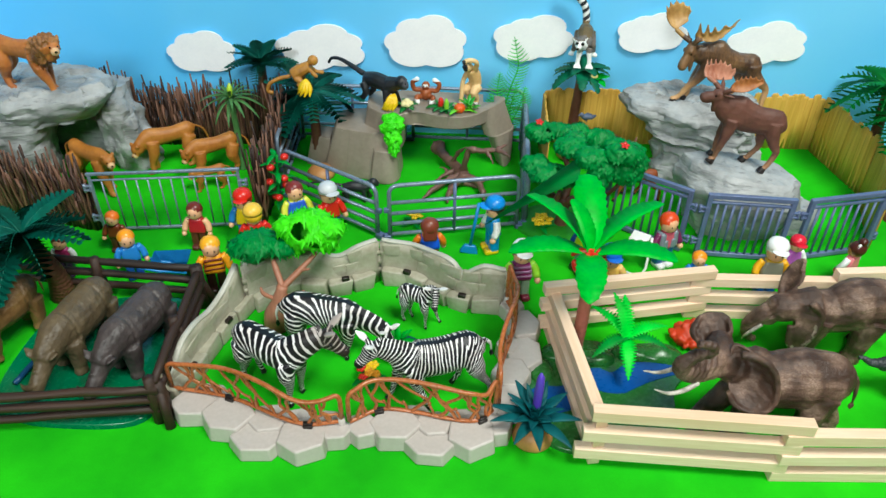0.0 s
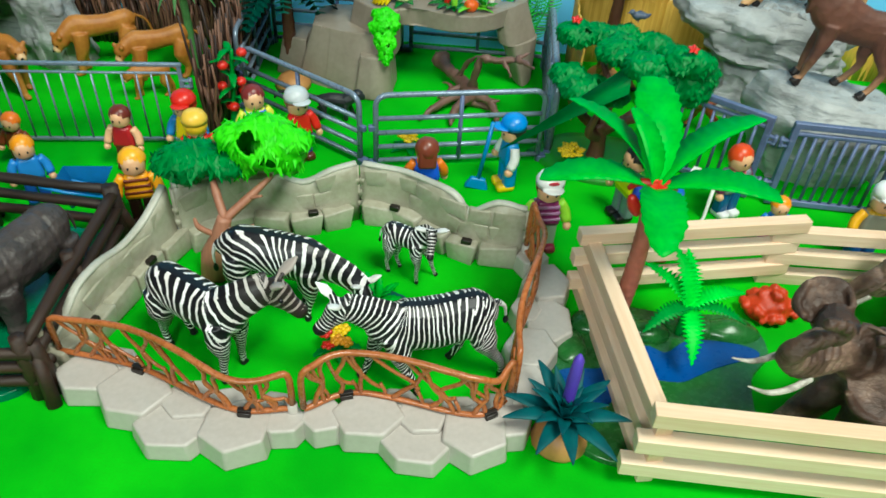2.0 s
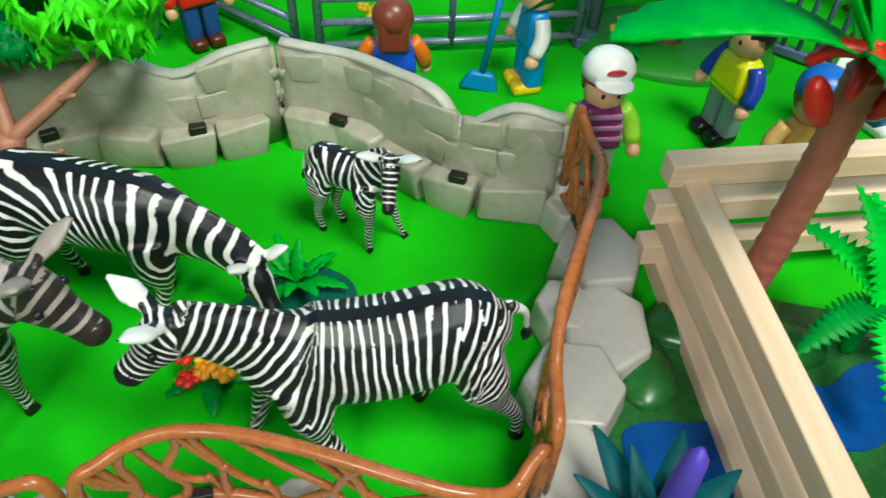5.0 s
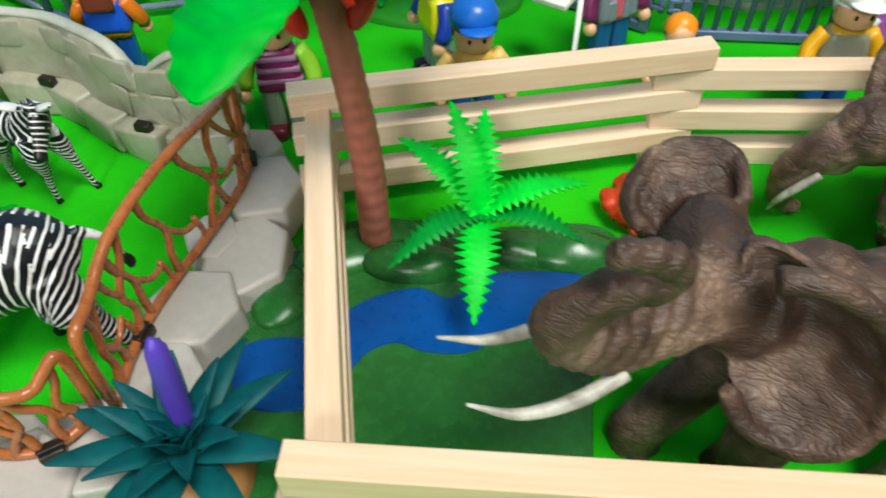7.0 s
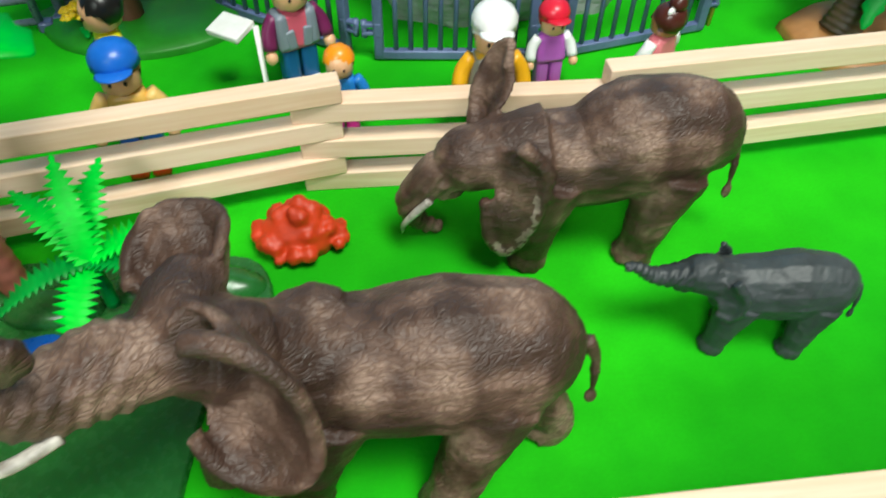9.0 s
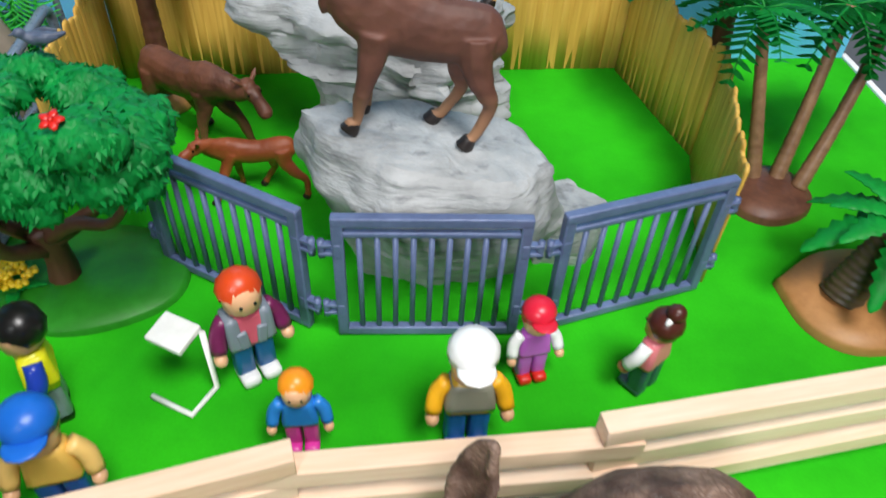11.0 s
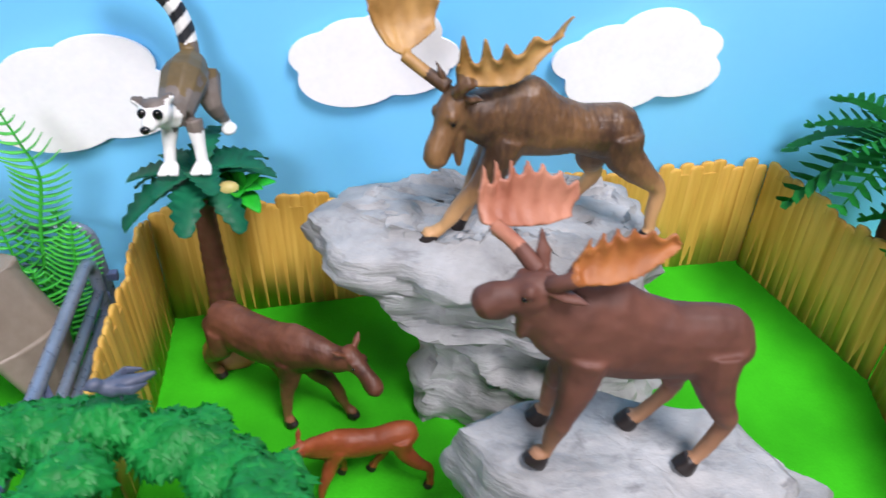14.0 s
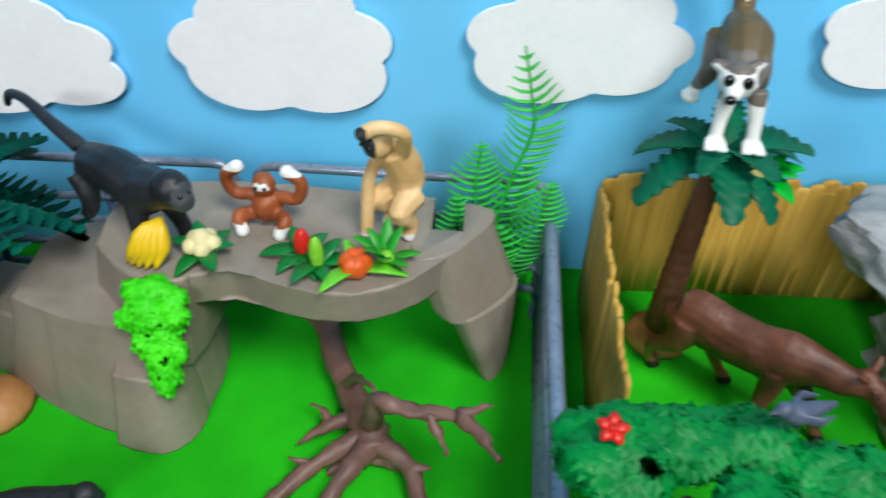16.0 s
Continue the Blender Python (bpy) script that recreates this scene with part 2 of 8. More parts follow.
def hide_material(name, a, b, scale=300.0, strength=0.75, rough=0.5, cells=True, stretch=(1, 1, 1), legs=None):
    m, t, s = nodes_of(name)
    tc = t.nodes.new("ShaderNodeTexCoord")
    mp = t.nodes.new("ShaderNodeMapping")
    mp.inputs["Scale"].default_value = stretch
    t.links.new(tc.outputs["Object"], mp.inputs[0])
    n1 = node(t, "ShaderNodeTexNoise", Scale=35.0, Detail=5.0)
    v = node(t, "ShaderNodeTexVoronoi", Scale=scale)
    n2 = node(t, "ShaderNodeTexNoise", Scale=scale * 0.6, Detail=4.0)
    for n in (n1, v, n2):
        t.links.new(mp.outputs[0], n.inputs[0])
    h = calc(t, "ADD", calc(t, "MULTIPLY", v.outputs["Distance"], 0.5 if cells else 0.0), n2.outputs[0])
    f = calc(t, "ADD", calc(t, "MULTIPLY", n1.outputs[0], 0.7), calc(t, "MULTIPLY", n2.outputs[0], 0.3))
    col = mixed(t, ramp(t, f, 0.36, 0.66), rgb(a), rgb(b))
    if legs:
        # sprayed-on paler stockings: colour, height where full, height where gone
        sx = t.nodes.new("ShaderNodeSeparateXYZ")
        t.links.new(tc.outputs["Object"], sx.inputs[0])
        zz = calc(t, "ADD", sx.outputs[2], calc(t, "MULTIPLY", n1.outputs[0], 0.008))
        col = mixed(t, ramp(t, zz, legs[1], legs[2], (1, 1, 1, 1), (0, 0, 0, 1)), col, rgb(legs[0]))
    t.links.new(col, s.inputs["Base Color"])
    s.inputs["Roughness"].default_value = rough
    bumped(t, s, h, strength, 0.0013 if cells else 0.0009)
    return m


def elephant_material(name, dark, mid, light):
    """Wrinkled hide: fine cracked folds, coloured paler on the ridges and darker in the cracks."""
    m, t, s = nodes_of(name)
    tc = t.nodes.new("ShaderNodeTexCoord")
    mp = t.nodes.new("ShaderNodeMapping")
    mp.inputs["Scale"].default_value = (.6, .6, 1.5)
    t.links.new(tc.outputs["Object"], mp.inputs[0])
    n1, n2 = node(t, "ShaderNodeTexNoise", Scale=45.0, Detail=5.0), node(t, "ShaderNodeTexNoise", Scale=900.0, Detail=2.0)
    bent = t.nodes.new("ShaderNodeVectorMath")
    bent.operation = "MULTIPLY_ADD"
    warp = node(t, "ShaderNodeTexNoise", Scale=110.0, Detail=2.0)
    t.links.new(mp.outputs[0], warp.inputs[0])
    t.links.new(warp.outputs["Color"], bent.inputs[0])
    bent.inputs[1].default_value = (.008, .008, .008)
    t.links.new(mp.outputs[0], bent.inputs[2])
    v1, v2 = node(t, "ShaderNodeTexVoronoi", Scale=420.0), node(t, "ShaderNodeTexVoronoi", Scale=800.0)
    for v in (v1, v2):
        v.feature = "DISTANCE_TO_EDGE"
        t.links.new(bent.outputs[0], v.inputs["Vector"])
    for n in (n1, n2):
        t.links.new(tc.outputs["Object"], n.inputs[0])
    cell = calc(t, "ADD", calc(t, "MULTIPLY", ramp(t, v1.outputs["Distance"], 0.0, 0.22), .65), calc(t, "MULTIPLY", ramp(t, v2.outputs["Distance"], 0.0, 0.2), .35))
    patch = ramp(t, n1.outputs[0], .42, .62)
    col = mixed(t, patch, rgb(dark), rgb(mid))
    col = mixed(t, calc(t, "MULTIPLY", calc(t, "MULTIPLY", cell, ramp(t, n1.outputs[0], .5, .68)), .6), col, rgb(light))
    col = mixed(t, calc(t, "MULTIPLY", calc(t, "SUBTRACT", 1.0, cell), .25), col, rgb(dark))
    t.links.new(col, s.inputs["Base Color"])
    s.inputs["Roughness"].default_value = .46
    s.inputs["Specular IOR Level"].default_value = .4
    bumped(t, s, calc(t, "ADD", cell, calc(t, "MULTIPLY", n2.outputs[0], .3)), .5, .0006)
    return m


def rock_material(name, a, b, c):
    """Bedded grey rock: colour in patches, thin slanting strata as relief."""
    m, t, s = nodes_of(name)
    tc = t.nodes.new("ShaderNodeTexCoord")
    mp = t.nodes.new("ShaderNodeMapping")
    mp.inputs["Scale"].default_value = (0.5, 0.8, 3.4)
    mp.inputs["Rotation"].default_value = (0.15, 0.38, 0)
    t.links.new(tc.outputs["Object"], mp.inputs[0])
    n1, n2 = (node(t, "ShaderNodeTexNoise", Scale=q, Detail=6.0, Roughness=0.6) for q in (26.0, 160.0))
    n3, n4 = (node(t, "ShaderNodeTexNoise", Scale=q, Detail=5.0, Roughness=0.65) for q in (34.0, 75.0))
    t.links.new(tc.outputs["Object"], n1.inputs[0]), t.links.new(tc.outputs["Object"], n2.inputs[0])
    t.links.new(mp.outputs[0], n3.inputs[0]), t.links.new(mp.outputs[0], n4.inputs[0])
    col = mixed(t, ramp(t, n1.outputs[0], 0.35, 0.65), rgb(a), rgb(b))
    col = mixed(t, ramp(t, n4.outputs[0], 0.56, 0.74), col, rgb(c))
    t.links.new(col, s.inputs["Base Color"])
    s.inputs["Roughness"].default_value = 0.62
    h = calc(t, "ADD", calc(t, "MULTIPLY", n2.outputs[0], 0.35), calc(t, "ADD", calc(t, "MULTIPLY", n3.outputs[0], 1.3), n4.outputs[0]))
    bumped(t, s, h, 0.75, 0.0022)
    return m


GROUND, SKY = ground_material(), sky_material()
CLOUD = plastic("white_card", "FCFCFE", 0.6, "F3F4F8", 30, 300, bump=0.05)
ROOM = plastic("unseen_room_grey", "6A665E", 0.8, "5F5B53", 2, 40)
ROCK = rock_material("grey_rock", "868889", "B2B4B5", "6C6D6F")
CAVEROCK = plastic("brown_grey_plastic", "94897C", 0.42, "83786B", 18, 180, bump=0.12)
STONE = plastic("pale_stone", "BDB5B0", 0.36, "AEA6A0", 20, 260, piece=0.08, bump=0.1)
WALLST = plastic("olive_stone", "AFAA9A", 0.42, "97927F", 35, 240, piece=0.1, bump=0.25)
RIM = plastic("light_rim", "BCBAB0", 0.45, "A8A598", 40, 240)
RUST = plastic("rust_brown_plastic", "B5693C", 0.28, "96542C", 40, 260)
DARKCLIP = plastic("dark_clip", "1E1512", 0.4)
PINE = wood_material("pine", "E2BE9E", "F2D6BE")
DARKWOOD = wood_material("dark_brown_log", "1F120D", "3B2418")
BAMBOO = wood_material("straw_yellow_slat", "B98A30", "DEB254", 300.0, 0.1, (1, 1, 0.05))
TWIG = wood_material("brown_twig", "2A1712", "74503F", vary=.45, grain=(1, 1, 0.08))
STEEL = plastic("grey_plastic_metal", "8794A8", 0.3, "707E92", 40, 300, metal=0.3)
BLUESTEEL = plastic("blue_grey_plastic", "66749A", 0.38, "525F82", 40, 300, metal=0.1)
BARK = plastic("brown_bark", "6B4432", 0.5, "4F2F22", 60, 300, bump=0.4, stretch=(1, 1, 0.3))
REDBARK = plastic("red_brown_bark", "BC7060", 0.5, "9E5848", 60, 300, bump=0.4, stretch=(1, 1, 0.3))
PALEBARK = plastic("pale_brown_bark", "B07A62", 0.5, "96624C", 60, 300, bump=0.4, stretch=(1, 1, 0.3))
GREYBARK = plastic("mauve_brown_bark", "7D5D52", 0.5, "654940", 60, 300, bump=0.4)
TEAL = plastic("teal_leaf", "0B6A48", 0.5, "07523A", 60, 300, bump=0.25, spec=0.25)
DTEAL = plastic("dark_teal_leaf", "0A6250", 0.5, "074C40", 60, 300, bump=0.25, spec=0.25)
LEAF = plastic("bright_leaf", "0EB42A", 0.5, "0A9622", 60, 300, bump=0.25, spec=0.25)
LIME = plastic("lime_leaf", "56E41C", 0.5, "3CC812", 60, 300, bump=0.25, spec=0.25)
MIDLEAF = plastic("mid_leaf", "0F9232", 0.5, "0A7828", 60, 300, bump=0.25, spec=0.25)
CROWN = plastic("crown_leaf", "088A3A", 0.5, "06702F", 60, 300, bump=0.3, spec=0.3)
OLIVE = plastic("olive_leaf", "53834A", 0.5, "40693A", 60, 300, bump=0.25, spec=0.25)
RED, ORANGE, YELLOW = plastic("red_plastic", "D8261C", 0.35), plastic("orange_plastic", "E4601C", 0.4), plastic("yellow_plastic", "F2C81A", 0.38)
PURPLE, TAN = plastic("violet_plastic", "5B3FC0", 0.4), plastic("tan_plastic", "C08A55", 0.5, "A97443")
WATER = plastic("blue_pond", "0850A0", 0.3, "064088", 30, 200, bump=0.08, spec=0.3)
BANK = plastic("dark_green_bank", "2C7030", 0.26, "215A26", 30, 200, bump=0.1, spec=0.5)
TEALPOND = plastic("teal_pond", "0A7448", 0.25, "086040", 20, 200, bump=0.1)
PALEHIDE = elephant_material("pale_ear_edge", "7A6A60", "B8A89A", "E0D6CC")
ELEPHANT = elephant_material("elephant_hide", "402E26", "725749", "B89E8C")
BABY = hide_material("dark_grey_hide", "2E3436", "454C4E", strength=0.35)
RHINO_G, RHINO_B, RHINO_R = hide_material("grey_hide", "322B2B", "524847", strength=.45), hide_material("brown_grey_hide", "4A3D2C", "6A5A42", strength=.45), hide_material("sandy_hide", "6A4C2A", "8A6A3E", strength=.45)
MOOSE1 = hide_material("grey_brown_fur", "402C20", "85623F", 520, 0.55, 0.45, cells=False, stretch=(1, 1, .45), legs=("C59868", 0.027, 0.042))
MOOSE2 = hide_material("red_brown_fur", "55342A", "74493B", 260, 0.3, 0.62, cells=False, legs=("A07656", 0.014, 0.040))
MOOSE3 = hide_material("chestnut_fur", "40241B", "7C4D39", 260, 0.35, 0.5, cells=False, legs=("8E5C40", 0.012, 0.036))
CALF = hide_material("rust_fur", "88401F", "AE5A32", 300, 0.2, cells=False)
LION, LIONESS, MANE = hide_material("tawny_fur", "9A5626", "C07838", 300, 0.2, cells=False), hide_material("golden_fur", "9A5C20", "C07F38", 300, 0.2, cells=False), hide_material("mane_fur", "5E3618", "A87440", 200, 0.9, cells=False)
BLACKFUR = hide_material("black_fur", "15161A", "2B2D33", 300, 0.4, cells=False)
ANTLER, ANTLER2 = hide_material("pale_horn", "8E6632", "C79E60", 200, 0.4, cells=False), hide_material("brown_horn", "8E5228", "B9763F", 200, 0.4, cells=False)
IVORY = plastic("ivory", "CCC6BC", 0.45, "7A7268", 130, 420)
PINKHORN = hide_material("pink_horn", "9A5E48", "C68C72", 240, 0.7, cells=False)
HOOF = plastic("dark_hoof", "241C1A", 0.45)
WHITE = plastic("white_plastic", "F1F1EE", 0.35, "E2E2DE")
GOLDFUR = hide_material("gold_fur", "8A5A1E", "C98F3C", 300, 0.4, cells=False)
CREAM = hide_material("cream_fur", "D2A466", "EBCB98", 300, 0.3, cells=False)
GREYFUR = hide_material("grey_brown_short_fur", "5D544E", "7E746B", 300, 0.3, cells=False)
ORANG = hide_material("rust_hair", "7C3B1A", "A85A2C", 300, 0.4, cells=False)

# ---- setting ----
def sheet(name, size, m, material, label, kind="structure", div=1, thick=0.4):
    bm = bmesh.new()
    box(bm, (0, 0, -thick / 2), (size[0], size[1], thick), bevel=0)
    return whole(name, bm, material, m, label, "floor" if "floor" in name or "ground" in name else "wall", kind=kind)


sheet("ground", (152, 82, 0.4), at_cm(14, 80.5), GROUND, "bright green cloth play mat covering the table top")
sheet("table_floor", (420, 300, 3), at_cm(20, -10, -0.4), plastic("table_slate", "6A717A", .5, "5A616A", 4, 60), "slate grey table top around the green play mat", thick=3)
bm = bmesh.new()
box(bm, (90.35, 100, -.05), (.6, 43, .5), bevel=.1)
whole("mat_border", bm, CLOUD, at_cm(0, 0), "white hem along the side of the green mat", "border")
sheet("wall_back", (150, 60, 0.6), at_cm(15, 121.0, 28, rx=90), SKY, "light blue sky card standing behind the toy zoo")
sheet("wall_left", (30, 60, 0.6), at_cm(-60.4, 105.6, 28, rx=90, rz=90), SKY, "light blue sky card closing the lion side of the toy zoo")
# unseen room around the table, added for bounce light; dark grey keeps it low
for nm, sz, mm in (("wall_north", (460, 260), at_cm(20, 150, 100, rx=90)), ("wall_south", (460, 260), at_cm(20, -180, 100, rx=-90)), ("wall_east", (340, 260), at_cm(245, -15, 100, rx=90, rz=-90)), ("wall_west", (340, 260), at_cm(-205, -15, 100, rx=90, rz=90))):
    sheet(nm, (*sz, 4), mm, ROOM, "unseen stone grey room wall, toned to hold down fill light", thick=4)
sheet("ceiling", (460, 340, 4), at_cm(20, -15, 236), ROOM, "unseen stone grey ceiling, toned to hold down fill light", thick=4)


def cloud(x, z, w, h, lobes, y=120.55):
    """A card cut-out: the outline of overlapping discs, as seen from its middle."""
    bm = bmesh.new()
    ring = []
    for k in range(96):
        q = 2 * math.pi * k / 96
        d, best = V((math.cos(q), math.sin(q))), 0.5
        for cx, cz, r in lobes:
            c = V((cx, cz))
            b = d.dot(c)
            disc = b * b - c.dot(c) + r * r
            if disc > 0:
                best = max(best, b + math.sqrt(disc))
        ring.append((d.x * best * w / 2, d.y * best * h / 2))
    front = [bm.verts.new((px, -0.12, pz)) for px, pz in ring]
    back = [bm.verts.new((px, 0.12, pz)) for px, pz in ring]
    bm.faces.new(front), bm.faces.new(back[::-1])
    for k in range(96):
        bm.faces.new((front[k], back[k], back[(k + 1) % 96], front[(k + 1) % 96]))
    whole("cloud_cutout", bm, CLOUD, at_cm(x, y, z), "white card cloud cut-out stuck on the blue sky card", "cloud", "clouds on the sky card")


LOBES = [(-.58, -.05, .42), (-.25, .38, .46), (.22, .52, .48), (.58, .12, .42), (.34, -.38, .6), (-.3, -.42, .58)]
LOBES2 = [(-.6, .05, .4), (-.3, .3, .42), (.2, .54, .46), (.56, .24, .4), (.5, -.28, .5), (-.22, -.4, .6)]
LOBES3 = [(-.52, .1, .48), (-.2, .36, .46), (.28, .5, .5), (.6, .0, .4), (.36, -.3, .5), (-.3, -.38, .62)]
for x, z, w, h, lb in ((-22.6, 12.3, 10.2, 6.2, LOBES), (-5.0, 13.4, 13.0, 7.0, LOBES2), (10.3, 14.8, 11.8, 7.7, LOBES), (25.7, 15.7, 11.4, 6.8, LOBES3), (42.2, 17.0, 9.8, 5.8, LOBES3), (58.2, 16.0, 11.0, 6.4, LOBES2)):
    cloud(x, z, w, h, lb)

# ---- zebra pen: rock walls, branch fences on stone plinths ----
def along(pts, n=8):
    return curve([(*p, 0) for p in pts], n)


def rounded_block(w, d, h, bevel, mat_, seed, name):
    """One stone: a bevelled block with shifted corners."""
    rnd = random.Random(seed)
    bm = bmesh.new()
    box(bm, (0, 0, 0), (w, d, h), bevel=0)
    for v in bm.verts:
        v.co += V((rnd.uniform(-.12, .12) * w, rnd.uniform(-.1, .1) * d, rnd.uniform(-.12, .12) * h))
    bmesh.ops.bevel(bm, geom=bm.edges[:], offset=bevel, segments=2, affect="EDGES", profile=0.5)
    for f in bm.faces:
        f.smooth = True
    return mesh_of(bm, name, mat_)


WALLSTONES = [rounded_block(w, 0.42, h, 0.13, WALLST, k, "stone") for k, (w, h) in enumerate(((2.9, 1.5), (2.3, 1.42), (3.3, 1.55), (1.9, 1.4)))]
BASESTONES = [rounded_block(w, 1.7, 2.1, 0.2, WALLST, k + 9, "stone") for k, w in enumerate((3.1, 2.7, 3.5, 2.4))]
STONE_ROWS = []


def rock_wall(pts, tops, label, inner=-1, clips=(6, 17)):
    """A moulded wall: a swept body with a pale wavy rim; stones on its inner face come later."""
    line = along(pts, 8)
    o = line[0].copy()
    ob = thing("rock_wall", at_cm(o.x, o.y), label, "wall", "rock walls of the zebra pen")
    knots = curve([(k, 0, z) for k, z in enumerate(tops)], 12)
    top = [knots[round(k * (len(knots) - 1) / (len(line) - 1))].z for k in range(len(line))]
    bm, rim = bmesh.new(), bmesh.new()
    prof = [(0.62, 0.0), (0.5, 0.35), (0.36, 0.75), (0.3, 1.0)]
    rows = []
    for k, p in enumerate(line):
        d = (line[min(k + 1, len(line) - 1)] - line[max(k - 1, 0)]).normalized()
        nrm = V((-d.y, d.x, 0))
        bow = 0.1 * math.sin(k * 0.8)
        sec = [(-a, z) for a, z in prof] + [(a, z) for a, z in prof[::-1]]
        rows.append([bm.verts.new(p - o + nrm * (a + bow) + V((0, 0, z * (top[k] - 0.2)))) for a, z in sec])
    n = len(rows[0])
    for r0, r1 in zip(rows, rows[1:]):
        for j in range(n):
            bm.faces.new((r0[j], r1[j], r1[(j + 1) % n], r0[(j + 1) % n])).smooth = True
    bm.faces.new(rows[0]), bm.faces.new(rows[-1][::-1])
    part("body", bm, WALLST, ob)
    tube(rim, [p - o + V((0, 0, top[k] - 0.12)) for k, p in enumerate(line)], [(0.34, 0.2)] * len(line), 10)
    part("rim", rim, RIM, ob, "pale grey wavy rim")
    for k in clips:
        d = (line[k + 1] - line[k - 1]).normalized()
        nrm = V((-d.y, d.x, 0)) * inner
        cb = bmesh.new()
        box(cb, (0, 0, 0), (0.85, 0.5, 0.5), bevel=0.1)
        part("clip", cb, DARKCLIP, ob, "dark brown socket clip", at_cm(*(p for p in (line[k] - o + nrm * 1.15 + V((0, 0, 2.2)))), rz=math.degrees(math.atan2(d.y, d.x))))
    for k in (0, len(line) - 1):
        hb = bmesh.new()
        tube(hb, [(0, 0, 0.3), (0, 0, max(2.0, top[k] - 0.4))], 0.28, 8)
        for z in (1.2, 2.4, 3.6):
            tube(hb, [(0, 0, z), (0, 0, z + 0.6)], 0.4, 8)
        part("hinge", hb, WALLST, ob, "", at_cm(*(line[k] - o)))
    STONE_ROWS.append((ob, line, o, top, inner))
    return ob


rock_wall([(-10.6, 64.6), (-9.6, 68.5), (-8.5, 73.4), (-6.9, 78.6)], [2.6, 3.2, 4.7, 4.9, 4.4, 4.9, 6.4], "olive grey moulded rock wall panel with a wavy pale rim", -1, (7, 18))
rock_wall([(-6.3, 78.8), (-2.5, 82.0), (3.0, 82.7), (7.2, 84.8)], [6.3, 6.0, 5.6, 5.9, 4.8, 5.5, 5.7], "olive grey moulded rock wall panel behind the small tree", -1, (6, 17))
rock_wall([(7.8, 84.9), (11.5, 84.4), (15.5, 81.7), (18, 80.7), (21.6, 80.4)], [5.7, 5.5, 5.6, 5.8, 4.5, 5.9, 5.6], "olive grey moulded rock wall panel behind the zebra foal", -1, (7, 22))



def hex_stone(rx, ry, turn, high, seed):
    """One six-sided moulded stone with a flat top, softly bevelled."""
    rnd = random.Random(seed)
    bm = bmesh.new()
    corner = [(math.cos(q) * rnd.uniform(.93, 1.07), math.sin(q) * rnd.uniform(.93, 1.07)) for q in (math.pi / 3 * j + radians(turn) for j in range(6))]
    low = [bm.verts.new((a * rx * 1.1, b * ry * 1.1, 0)) for a, b in corner]
    hi = [bm.verts.new((a * rx, b * ry, high + rnd.uniform(-.06, .06))) for a, b in corner]
    bm.faces.new(low[::-1]), bm.faces.new(hi)
    for j in range(6):
        bm.faces.new((low[j], low[(j + 1) % 6], hi[(j + 1) % 6], hi[j]))
    for f in bmesh.ops.bevel(bm, geom=bm.edges[:], offset=0.2, segments=3, affect="EDGES", profile=0.6)["faces"]:
        f.smooth = True
    return mesh_of(bm, "stone", STONE)


